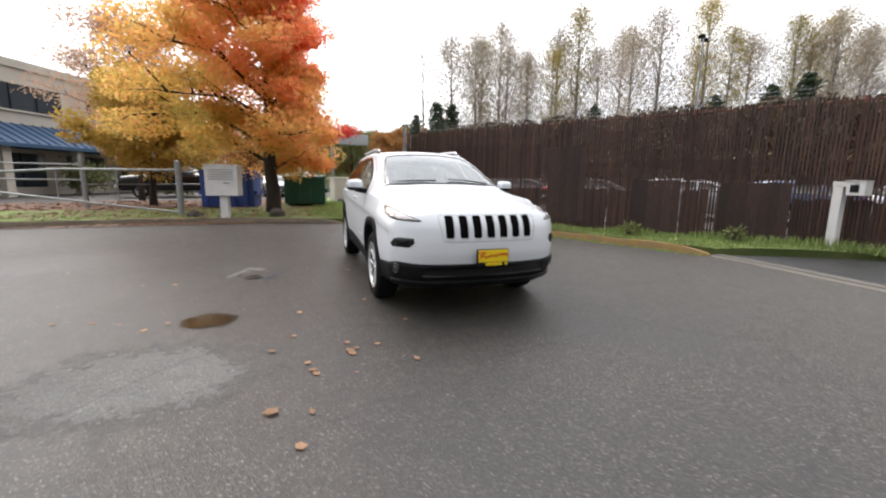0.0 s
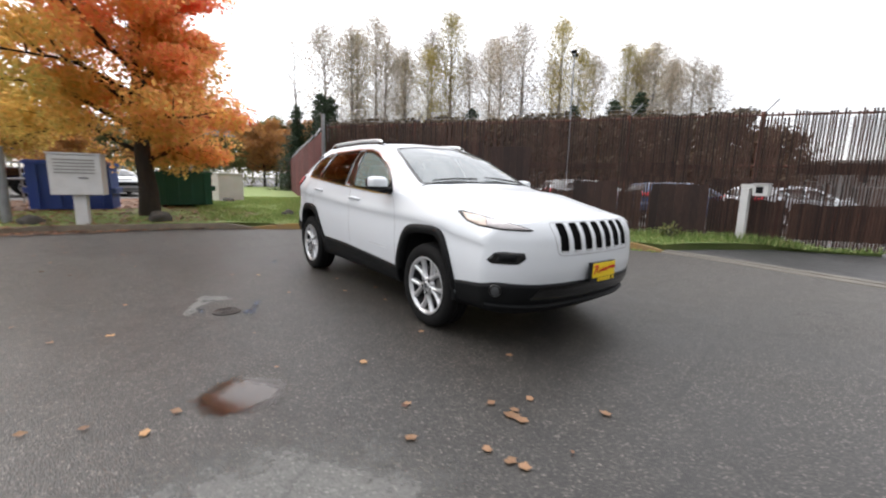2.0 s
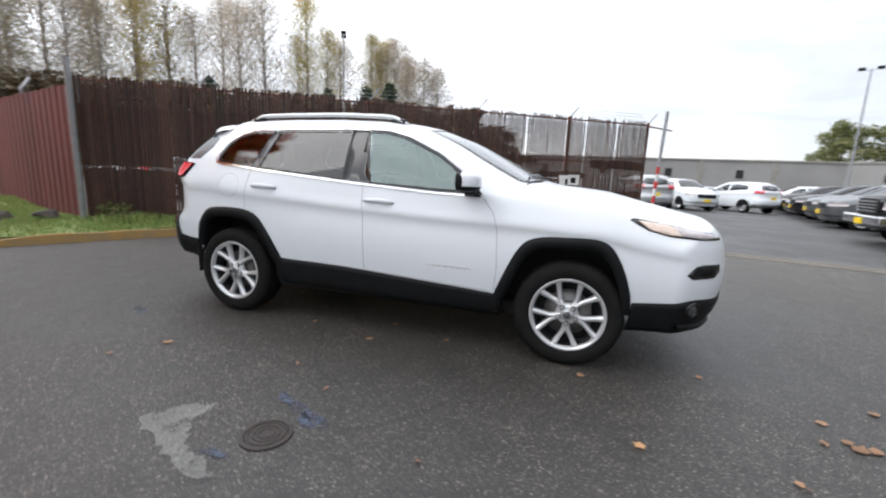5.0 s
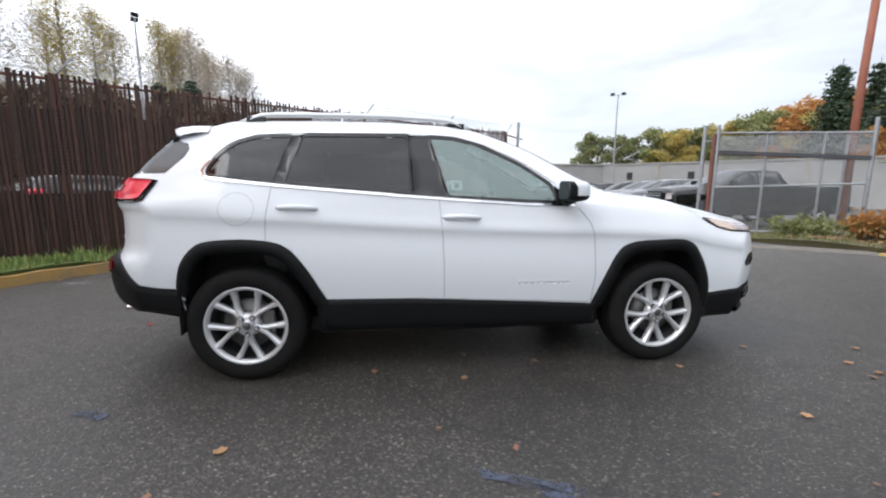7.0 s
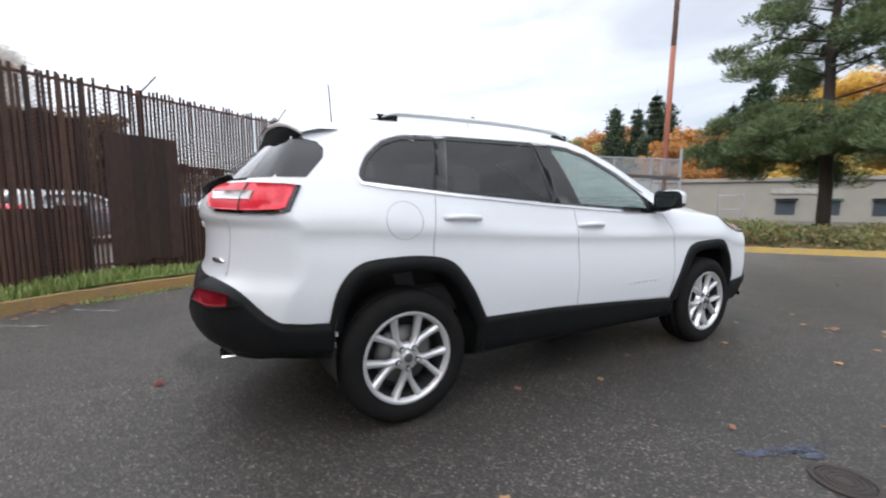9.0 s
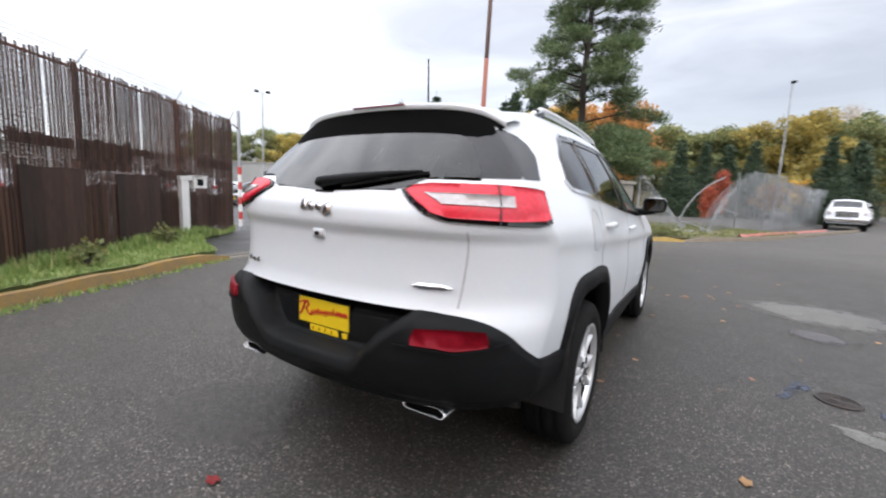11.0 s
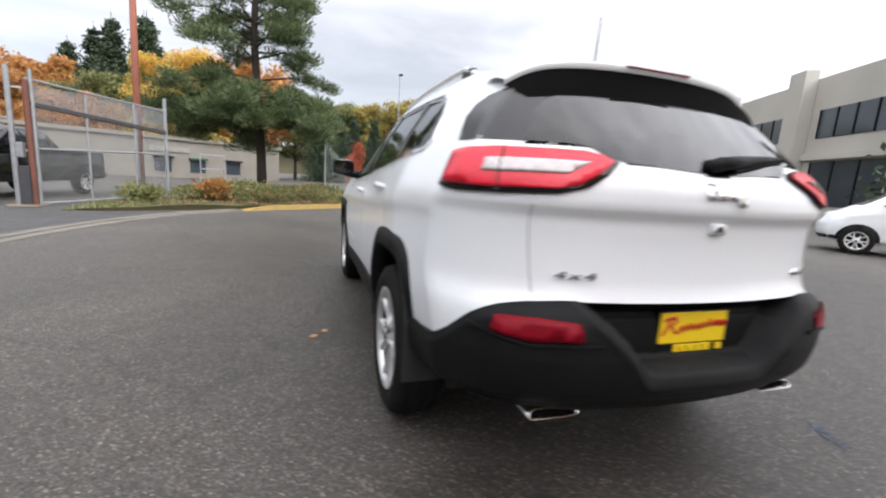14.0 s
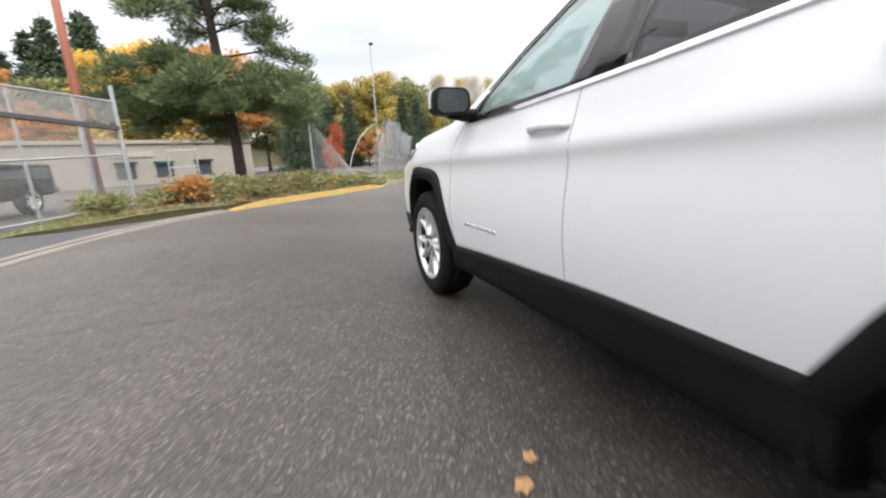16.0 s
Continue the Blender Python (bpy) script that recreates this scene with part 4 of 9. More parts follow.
def build_suv():
    """The white five-door off-roader in the middle of the yard."""
    car = thing("suv", "white compact off-road SUV with black plastic cladding, parked on wet asphalt", "car")
    sh = Shell(CUV, ns=200, fine=4)
    bm = sh.build()
    UF, UR = 1.345, -1.345
    win = {
        "quarter_window": [(-1.53, 1.255), (-1.55, 1.285), (-1.50, 1.38), (-1.405, 1.46), (-1.28, 1.503), (-1.065, 1.513), (-1.155, 1.215)],
        "rear_door_window": [(-1.115, 1.21), (-1.02, 1.514), (-0.98, 1.519), (-0.345, 1.528), (-0.325, 1.145)],
        "front_door_window": [(-0.12, 1.132), (-0.23, 1.527), (-0.05, 1.515), (0.12, 1.472), (0.38, 1.355), (0.585, 1.22), (0.62, 1.10)],
    }
    rear_glass = [(0.42, 1.455), (0.0, 1.462), (-0.42, 1.455), (-0.52, 1.40), (-0.62, 1.265), (-0.44, 1.262), (-0.36, 1.215), (0, 1.195), (0.36, 1.215), (0.44, 1.262), (0.62, 1.265), (0.52, 1.40)]
    screen = [(0.0, 1.085), (0.45, 1.055), (0.70, 0.985), (0.655, 0.72), (0.575, 0.36), (0.52, 0.225), (0.0, 0.235), (-0.52, 0.225), (-0.575, 0.36), (-0.655, 0.72), (-0.70, 0.985), (-0.45, 1.055)]

    def shrink(poly, k):
        cx, cy = sum(p[0] for p in poly) / len(poly), sum(p[1] for p in poly) / len(poly)
        return [(cx + (x - cx) * k, cy + (y - cy) * k) for x, y in poly]

    holes = [shrink(p, 0.985) for p in win.values()]
    arches = [arch_poly(ARCH_F, UF, 0.93) + [(UF + 0.33, 0.1), (UF - 0.42, 0.1)], arch_poly(ARCH_R, UR, 0.93) + [(UR + 0.42, 0.1), (UR - 0.33, 0.1)]]
    rg, sc = shrink(rear_glass, 0.985), shrink(screen, 0.985)
    lining = bmesh.new()
    drop = []
    for f in bm.faces:
        c = f.calc_center_median()
        u, x, z = -c.y, abs(c.x), c.z
        cut = False
        if x > 0.5 and any(in_poly(u, z, p) for p in arches):
            cut = True
        if x > 0.45 and z > 1.05 and any(in_poly(u, z, p) for p in holes):
            cut = True
        if u < -1.75 and z > 1.15 and f.normal.y > 0.3 and in_poly(c.x, z, rg):
            cut = True
        if u > 0.15 and z > 1.05 and f.normal.z > 0.2 and in_poly(c.x, u, sc):
            cut = True
        if u < -2.0 and x < 0.53 and 0.53 < z < 0.790:
            cut = True
        if cut:
            drop.append(f)
        elif z > 0.55 and -2.1 < u < 1.2 and not (u > 1.0 and z < 0.9):
            lining.faces.new([lining.verts.new(v.co - v.normal * 0.03) for v in f.verts])
    bmesh.ops.delete(bm, geom=drop, context="FACES")
    for f in bm.faces:
        c = f.calc_center_median()
        if c.y > 1.75 and c.z < 0.79 and c.z < curve_rear(math.degrees(math.atan2(abs(c.x), c.y - 1.2)) + 1.2) - 0.03:
            f.material_index = 3
        elif (f.normal.z < -0.6 and c.z < 0.6) or (c.y > 1.6 and c.z < 0.47) or (c.y < -1.8 and c.z < 0.33):
            f.material_index = 1
        # the dark glass wraps round the rear pillar
        if c.y > 1.6 and 1.262 < c.z < 1.52 and in_poly(math.degrees(math.atan2(abs(c.x), c.y - 1.2)), c.z, BLADE):
            f.material_index = 2
    body = part("body", bm, M_PAINT, car, smooth=True)
    body.data.materials.append(M_DARK)
    body.data.materials.append(M_BLADE)
    body.data.materials.append(M_CLAD)
    bmesh.ops.remove_doubles(lining, verts=lining.verts, dist=0.002)
    part("cabin_lining", lining, M_LINING, car, "grey cabin lining")

    for sgn in (1, -1):
        sd = sh.side(sgn)
        for nm, poly in win.items():
            front = nm == "front_door_window"
            pane = part(nm, skin_patch(rounded(poly, 0.03), sd, off=-0.002, step=0.05, rim=0), M_CLEAR if front else M_TINT, car, "clear greenish side glass" if front else "dark tinted side glass", True)
            part("window_seal", skin_strip(dense(rounded(shrink(poly, 0.985), 0.03), 0.03, True), sd, 0.030, off=0.003), M_GLOSSBLACK, pane)
        # pillars between the panes, and the bright strip round them
        part("pillar_cover", skin_patch([(-1.17, 1.205), (-1.08, 1.51), (-1.005, 1.516), (-1.10, 1.203)], sd, 0.004, 0.05), M_GLOSSBLACK, car)
        part("pillar_cover", skin_patch([(-0.335, 1.14), (-0.355, 1.526), (-0.22, 1.526), (-0.105, 1.128)], sd, 0.004, 0.05), M_GLOSSBLACK, car)
        loop = [(-0.45, 1.15), (-1.10, 1.197), (-1.45, 1.227), (-1.55, 1.246), (-1.575, 1.285), (-1.52, 1.39), (-1.42, 1.473), (-1.285, 1.519), (-0.98, 1.535), (-0.35, 1.543), (-0.05, 1.531), (0.13, 1.485), (0.40, 1.367), (0.62, 1.228)]
        part("window_trim", skin_strip(dense(loop, 0.03), sd, 0.016, off=0.007), M_CHROME, car, "thin bright window surround")
        part("belt_trim", skin_strip(dense([(-1.54, 1.242), (-1.10, 1.197), (-0.45, 1.146), (-0.1, 1.122), (0.40, 1.092), (0.72, 1.085)], 0.04), sd, 0.018, off=0.009), M_CHROME, car, "thin bright belt moulding")
        # cladding
        top_line = curve([(-0.95, 0.515), (-0.3, 0.50), (0.95, 0.43)], 0.05)
        part("sill_cladding", skin_band(np.linspace(-0.92, 0.90, 60), lambda u: 0.262, lambda u: top_line(u), sd, 0.010, 6, 0.03), M_CLAD, car, "black plastic sill cladding")
        for arch, c in ((ARCH_F, UF), (ARCH_R, UR)):
            outer, inner = dense(smooth2(arch_poly(arch, c, 1.025)), 0.03), dense(smooth2(arch_poly(arch, c, 0.875)), 0.03)
            outer, inner = resample(outer, 50), resample(inner, 50)
            bm = bmesh.new()
            rows = []
            for (uo, zo), (ui, zi) in zip(outer, inner):
                p, nrm = sd(uo, zo)
                q, nq = sd(ui, max(zi, 0.30))
                fx = max(abs(p.x), abs(q.x)) + 0.014
                rows.append([bm.verts.new(p - nrm * 0.02), bm.verts.new(p + nrm * 0.010), bm.verts.new((sgn * (fx + 0.002), -(uo * 0.6 + ui * 0.4), zo * 0.6 + zi * 0.4)), bm.verts.new((sgn * fx, -ui, zi)), bm.verts.new((sgn * (fx - 0.07), -ui, zi))])
            for a, b in zip(rows, rows[1:]):
                for j in range(4):
                    bm.faces.new((a[j], a[j + 1], b[j + 1], b[j]))
            bmesh.ops.recalc_face_normals(bm, faces=bm.faces)
            part("arch_cladding", bm, M_CLAD, car, "black plastic wheel arch lip", True)
            # lining of the arch; its near-black also holds the shade of the hollow
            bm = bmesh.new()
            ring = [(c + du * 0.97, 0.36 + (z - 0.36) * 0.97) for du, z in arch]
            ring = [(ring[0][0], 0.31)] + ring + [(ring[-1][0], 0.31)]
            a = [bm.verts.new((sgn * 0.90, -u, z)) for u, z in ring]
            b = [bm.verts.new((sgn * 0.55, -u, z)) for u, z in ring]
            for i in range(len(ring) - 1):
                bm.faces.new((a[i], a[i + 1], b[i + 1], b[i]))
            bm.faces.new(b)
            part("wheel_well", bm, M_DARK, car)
        wheel(car, sgn * 0.795, -UF, 0.352, sgn)
        wheel(car, sgn * 0.795, -UR, 0.358, sgn)
        # door gaps
        seams = [
            [(-1.17, 1.19), (-1.20, 1.0), (-1.205, 0.87)],
            [(-0.17, 1.122), (-0.15, 0.9), (-0.14, 0.7), (-0.137, 0.50)],
            [(0.74, 1.075), (0.82, 0.98), (0.85, 0.88), (0.865, 0.62), (0.85, 0.45)],
            [(-0.86, 0.51), (-0.3, 0.502), (0.84, 0.446)],
        ]
        for s in seams:
            part("door_gap", skin_strip(dense(s, 0.03), sd, 0.006, off=0.0012, rim=0.002), M_GAP, car)
        circle = [(-1.36 + 0.098 * math.cos(a), 1.065 + 0.094 * math.sin(a)) for a in np.linspace(0, 2 * math.pi, 40)] if sgn < 0 else None
        if circle:
            part("fuel_flap_gap", skin_strip(circle, sd, 0.004, off=0.0012, rim=0.002), M_SILVERPAINT, car)
        for uh, zh in ((-1.02, 1.072), (-0.028, 1.012)):
            h = new("door_handle")
            h.parent = car
            p, nrm = sd(uh, zh)
            m = Matrix.Translation(p) @ Matrix.Rotation(0.0, 4, "Z")
            bm = bmesh.new()
            tube(bm, [(sgn * 0.0, 0.115, 0.0), (sgn * 0.026, 0.09, 0.004), (sgn * 0.036, 0.0, 0.007), (sgn * 0.026, -0.09, 0.0), (0.0, -0.115, -0.006)], [0.010, 0.015, 0.017, 0.015, 0.010], 10)
            bmesh.ops.scale(bm, vec=(0.8, 1, 1.0), verts=bm.verts)
            h.matrix_basis = m
            part("grip", bm, M_PAINT, h, smooth=True)
        # model script on the front door, as plain bars
        for k in range(8):
            u0 = 0.345 + k * 0.044
            part("door_badge", skin_patch([(u0, 0.577), (u0 + 0.034, 0.577), (u0 + 0.034, 0.594), (u0, 0.594)], sd, 0.003, 0.05, 0.003), M_SATIN, car)
        # outside mirror
        mir = new("door_mirror")
        mir.parent = car
        mir.matrix_basis = pose(sgn * 0.955, -0.64, 1.18) @ Matrix.Diagonal((0.82, 1.2, 0.84, 1))
        for upper in (True, False):
            bm = bmesh.new()
            bmesh.ops.create_uvsphere(bm, u_segments=24, v_segments=16, radius=1.0)
            for v in bm.verts:
                q = v.co
                ex = 0.55
                v.co = Vector((0.112 * math.copysign(abs(q.x) ** ex, q.x), 0.085 * math.copysign(abs(q.y) ** 0.8, q.y) * (1 if q.y < 0 else 0.35), 0.078 * math.copysign(abs(q.z) ** ex, q.z)))
                v.co.x += sgn * 0.03
            bmesh.ops.bisect_plane(bm, geom=list(bm.verts) + list(bm.edges) + list(bm.faces), plane_co=(0, 0, -0.032), plane_no=(0, 0, 1), clear_inner=upper, clear_outer=not upper)
            if upper:
                part("mirror_cap", bm, M_PAINT, mir, "white mirror cap", True)
            else:
                part("mirror_base", bm, M_CLAD, mir, "black plastic lower shell", True)
        edge = rounded([(sgn * 0.03 - 0.112, -0.070), (sgn * 0.03 + 0.112, -0.074), (sgn * 0.03 + 0.112, 0.074), (sgn * 0.03 - 0.112, 0.070)], 0.055, 6)
        for nm, k, y0, y1, m in (("mirror_frame", 1.0, 0.0, 0.038, M_CLAD), ("mirror_glass", 0.86, 0.030, 0.041, M_MIRROR)):
            bm = bmesh.new()
            cx = sgn * 0.03
            loops = [[bm.verts.new((cx + (x - cx) * k * q, y, z * k * q)) for x, z in edge] for y, q in ((y0, 1.0), (y1 - 0.004, 1.0), (y1, 0.97))]
            for a, b in zip(loops, loops[1:]):
                for j in range(len(edge)):
                    bm.faces.new((a[j], a[(j + 1) % len(edge)], b[(j + 1) % len(edge)], b[j]))
            bm.faces.new(loops[-1])
            bmesh.ops.recalc_face_normals(bm, faces=bm.faces)
            part(nm, bm, m, mir)
        part("mirror_foot", tube(bmesh.new(), [(-sgn * 0.14, -0.02, -0.075), (-sgn * 0.05, -0.01, -0.07), (sgn * 0.03, 0.0, -0.055)], [0.040, 0.036, 0.036], 10), M_CLAD, mir, smooth=True)
        bm = skin_patch([(0.60, 1.09), (0.60, 1.21), (0.73, 1.10)], sd, 0.006, 0.05)
        part("mirror_triangle", bm, M_CLAD, car)
        # roof rail
        rail = new("roof_rail")
        rail.parent = car
        line = []
        for t in np.linspace(0, 1, 22):
            u = -1.42 + 1.50 * t
            p, _ = sh.top(sgn * 0.555, u)
            lift = 0.045 * min(1, math.sin(math.pi * t) * 3.2)
            line.append((p.x, p.y, p.z + lift - 0.006))
        part("rail_bar", tube(bmesh.new(), line, [0.010] + [0.017] * 20 + [0.010], 10), M_SATIN, rail, "satin silver roof bar", True)
        for t in (0.07, 0.93):
            u = -1.42 + 1.50 * t
            p, _ = sh.top(sgn * 0.555, u)
            part("rail_foot", boxed(p.x - 0.016, p.x + 0.016, p.y - 0.06, p.y + 0.06, p.z - 0.01, p.z + 0.03, 0.008), M_GLOSSBLACK, rail)
        # headlamp, intake and fog lamp
        rf = lambda d, z, s=sgn: sh.round_front(s * d, z)
        outline = [(66.5, 0.993), (64.8, 1.003), (55.6, 0.981), (46.3, 0.953), (37.9, 0.923), (33.3, 0.893), (34.6, 0.886), (44.6, 0.890), (53.9, 0.903), (60.6, 0.933)]
        hl = part("headlight", skin_patch(outline, rf, 0.004, 0.02, 0.02, aspect=0.015), M_GLOSSBLACK, car, "slim swept-back headlight in a black bezel", True)
        part("indicator_lens", skin_patch([(63.5, 0.988), (55.6, 0.973), (51.4, 0.958), (50.5, 0.906), (54.7, 0.911), (60.2, 0.938)], rf, 0.010, 0.02, 0.008, aspect=0.015), M_AMBER, hl, "amber lens")
        part("lamp_lens", skin_patch([(51.4, 0.958), (45.5, 0.943), (38.3, 0.917), (34.6, 0.895), (43.8, 0.896), (50.5, 0.906)], rf, 0.010, 0.02, 0.008, aspect=0.015), M_LENS, hl, "clear lens")
        intake = part("side_intake", skin_patch(rounded([(48, 0.655), (50, 0.68), (47, 0.735), (44, 0.745), (36.5, 0.742), (36, 0.70), (38.5, 0.66)], 0.02), rf, 0.003, 0.02, 0.004, aspect=0.015), M_GLOSSBLACK, car, "dark lamp recess in the bumper")
        part("inner_lamp", skin_patch(rounded([(46.5, 0.675), (45, 0.725), (39, 0.725), (39.5, 0.68)], 0.02), rf, 0.006, 0.02, 0.003, aspect=0.015), M_CLAD, intake)
        p, nrm = rf(46, 0.462)
        fog = new("fog_lamp")
        fog.parent = car
        fog.matrix_basis = Matrix.Translation(p + nrm * 0.016) @ nrm.to_track_quat("Z", "Y").to_matrix().to_4x4()
        part("bezel", lathe(bmesh.new(), [(0.05, 0.0), (0.046, 0.010), (0.036, 0.009), (0.034, 0.0)], "z", 24), M_GLOSSBLACK, fog, smooth=True)
        part("fog_lens", lathe(bmesh.new(), [(0.0001, 0.010), (0.022, 0.008), (0.034, 0.002)], "z", 24), M_GREYPAINT, fog, smooth=True)
        # tail lamp
        rr = lambda d, z, s=sgn: sh.round_rear(s * d, z)
        outline = [(20.5, 1.206), (22.0, 1.224), (25.9, 1.235), (40.7, 1.238), (47.6, 1.233), (51.0, 1.226), (50.5, 1.109), (46.6, 1.100), (38.7, 1.102), (29.8, 1.110), (25.9, 1.129), (22.5, 1.169)]
        tl = part("taillight", skin_patch(outline, rr, 0.010, 0.02, 0.03, aspect=0.016), M_GLOSSBLACK, car, "red wraparound taillight with a clear bar", True)
        red = [(21.6, 1.204), (23.2, 1.221), (26.4, 1.231), (40.7, 1.234), (49.9, 1.223), (49.5, 1.122), (40.7, 1.117), (30.3, 1.122), (26.9, 1.137), (23.7, 1.172)]
        part("red_lens", skin_patch(red, rr, 0.017, 0.02, 0.01, aspect=0.016), M_RED, tl, "red lens", True)
        clear = rounded([(25.4, 1.194), (38.7, 1.196), (41.8, 1.195), (41.8, 1.159), (38.7, 1.158), (28.9, 1.160)], 0.012)
        part("clear_lens", skin_patch(clear, rr, 0.022, 0.02, 0.006, aspect=0.016), M_LENS, tl, "clear lens bar", True)
        part("lamp_split", skin_strip([(39.2, 1.231), (39.0, 1.165), (38.9, 1.105)], rr, 0.006, off=0.024), M_GLOSSBLACK, tl)
        # bumper reflector, exhaust tip
        refl = part("bumper_reflector", skin_patch(rounded([(0.49, 0.728), (0.60, 0.736), (0.705, 0.732), (0.715, 0.690), (0.62, 0.676), (0.56, 0.684), (0.485, 0.686)], 0.012), lambda a, b, s=sgn: sh.rear(s * a, b), 0.032, 0.03, 0.02), M_REDDARK, car, "red bumper reflector", True)
        part("reflector_lip", skin_strip([(0.43, 0.676), (0.56, 0.674), (0.62, 0.666), (0.70, 0.680), (0.76, 0.696)], lambda a, b, s=sgn: sh.rear(s * a, b), 0.012, off=0.034), M_CLAD, refl)
        ex = new("exhaust_tip")
        ex.parent = car
        ex.matrix_basis = pose(sgn * 0.50, 2.150, 0.412) @ Matrix.Diagonal((1.12, 1, 0.72, 1))
        ring = rounded([(-0.078, -0.022), (0.078, -0.022), (0.086, 0.0), (0.070, 0.020), (-0.070, 0.020), (-0.086, 0.0)], 0.018)
        bm = bmesh.new()
        loops = []
        for y, k in ((-0.12, 1.0), (0.035, 1.0), (0.038, 0.97), (0.034, 0.93), (-0.10, 0.90)):
            loops.append([bm.verts.new((x * k, y - (0.35 * z if y > 0 else 0), z * (k if k > 0.95 else k * 0.88))) for x, z in ring])
        for a, b in zip(loops, loops[1:]):
            for j in range(len(ring)):
                bm.faces.new((a[j], a[(j + 1) % len(ring)], b[(j + 1) % len(ring)], b[j]))
        part("chrome_rim", bm, M_CHROME, ex, "chrome exhaust finisher", True)
        bm = bmesh.new()
        bm.faces.new([bm.verts.new((x * 0.86, 0.020 - 0.35 * z, z * 0.72)) for x, z in ring])
        part("pipe_mouth", bm, M_SLOT, ex)
        # tailgate gap
        part("tailgate_gap", skin_strip(dense([(0.625, 1.11), (0.62, 1.0), (0.605, 0.805)], 0.03), lambda a, b, s=sgn: sh.rear(s * a, b), 0.006, off=0.0012, rim=0.002), M_GAP, car)

    # glass front and back
    ws = part("windscreen", skin_patch(rounded(screen, 0.04), lambda x, u: sh.top(x, u), -0.002, 0.07, 0), M_SCREEN, car, "sloping windscreen", True)
    part("windscreen_seal", skin_strip(dense(rounded(shrink(screen, 0.985), 0.04), 0.04, True), lambda x, u: sh.top(x, u), 0.035, off=0.003), M_GLOSSBLACK, ws)
    part("cowl", skin_patch([(0.72, 1.00), (0.45, 1.075), (0, 1.10), (-0.45, 1.075), (-0.72, 1.00), (-0.45, 1.045), (0, 1.075), (0.45, 1.045)], lambda x, u: sh.top(x, u), 0.006, 0.05), M_CLAD, ws)
    for x0 in (0.55, -0.1):
        a, b = sh.top(x0, 1.04)[0], sh.top(x0 - 0.5, 1.0)[0]
        part("front_wiper", tube(bmesh.new(), [a + Vector((0, 0, 0.02)), (a + b) / 2 + Vector((0, 0.02, 0.03)), b + Vector((0, 0, 0.02))], [0.010, 0.008, 0.006], 6), M_GLOSSBLACK, ws)
    rw = part("rear_window", skin_patch(rounded(rear_glass, 0.03), sh.rear, 0.003, 0.04, 0), M_REARGLASS, car, "dark tinted rear window", True)
    for s in (1, -1):
        blade = [(s * 27, 1.470), (s * 44, 1.474), (s * 50, 1.455), (s * 53, 1.42), (s * 54, 1.37), (s * 51.5, 1.27), (s * 35.5, 1.264), (s * 32.5, 1.40), (s * 28, 1.45)]
        part("side_blade", skin_patch(blade, sh.round_rear, 0.002, 0.03, 0, aspect=0.014), M_BLADE, rw, smooth=True)
    # rear wiper
    wp = new("rear_wiper")
    wp.parent = car
    a, b = sh.rear(0.015, 1.222)[0], sh.rear(-0.41, 1.278)[0]
    off = Vector((0, 0.03, 0.01))
    part("wiper_arm", tube(bmesh.new(), [a + off, a * 0.72 + b * 0.28 + off, a * 0.35 + b * 0.65 + off, b + off * 0.6], [0.023, 0.021, 0.013, 0.005], 8), M_CLAD, wp, smooth=True)
    part("wiper_cap", tube(bmesh.new(), [a - Vector((0, 0.01, 0)), a + Vector((0, 0.045, 0.01))], [0.026, 0.020], 12), M_CLAD, wp, smooth=True)
    part("wiper_blade", tube(bmesh.new(), [a + Vector((-0.1, 0.012, -0.006)), b + Vector((-0.02, 0.010, 0))], 0.008, 6), M_RUBBER, wp)
    # spoiler over the rear window
    bm = bmesh.new()
    rows = []
    for x in np.linspace(-1, 1, 41):
        ax = abs(x)
        xx = x * 0.585
        edge = -1.895 + 0.05 * ax ** 2 + 0.06 * ax ** 6
        front = -1.60 - 0.0 * ax
        zc = 1.592 - 0.030 * ax ** 2 - 0.055 * ax ** 8
        pf = sh.top(xx * 0.985, front)[0]
        under = sh.rear(xx * 0.93, 1.462 - 0.03 * ax ** 3)[0]
        rows.append([bm.verts.new((xx, pf.y, pf.z + 0.003)), bm.verts.new((xx, -(front * 0.5 + edge * 0.5), zc * 0.45 + pf.z * 0.55 + 0.008)), bm.verts.new((xx, -edge - 0.03, zc + 0.004)), bm.verts.new((xx, -edge, zc - 0.008)), bm.verts.new((xx, -edge - 0.012, zc - 0.026))])
        rows[-1].append((xx, edge, zc, under))
    for a, b in zip(rows, rows[1:]):
        for j in range(4):
            bm.faces.new((a[j], b[j], b[j + 1], a[j + 1]))
    under_rows = [r[5] for r in rows]
    bmesh.ops.recalc_face_normals(bm, faces=bm.faces)
    sp = part("roof_spoiler", bm, M_PAINT, car, "white roof-edge spoiler", True)
    bm = bmesh.new()
    prev = None
    for xx, edge, zc, under in under_rows:
        q = [bm.verts.new((xx * 0.995, -edge - 0.014, zc - 0.022)), bm.verts.new((xx * 0.985, max(-edge - 0.004, under.y - 0.03), zc - 0.055)), bm.verts.new((under.x, under.y + 0.014, under.z - 0.012))]
        if prev:
            for j in range(2):
                bm.faces.new((prev[j], q[j], q[j + 1], prev[j + 1]))
        prev = q
    bmesh.ops.recalc_face_normals(bm, faces=bm.faces)
    part("spoiler_underside", bm, M_SLOT, sp, "black spoiler underside", True)
    part("brake_lamp", boxed(-0.15, 0.15, 1.870, 1.897, 1.580, 1.586, 0.002), M_REDDARK, sp, "red high brake lamp")

    # front face
    def frnt(x, z):
        return sh.front(x, z)
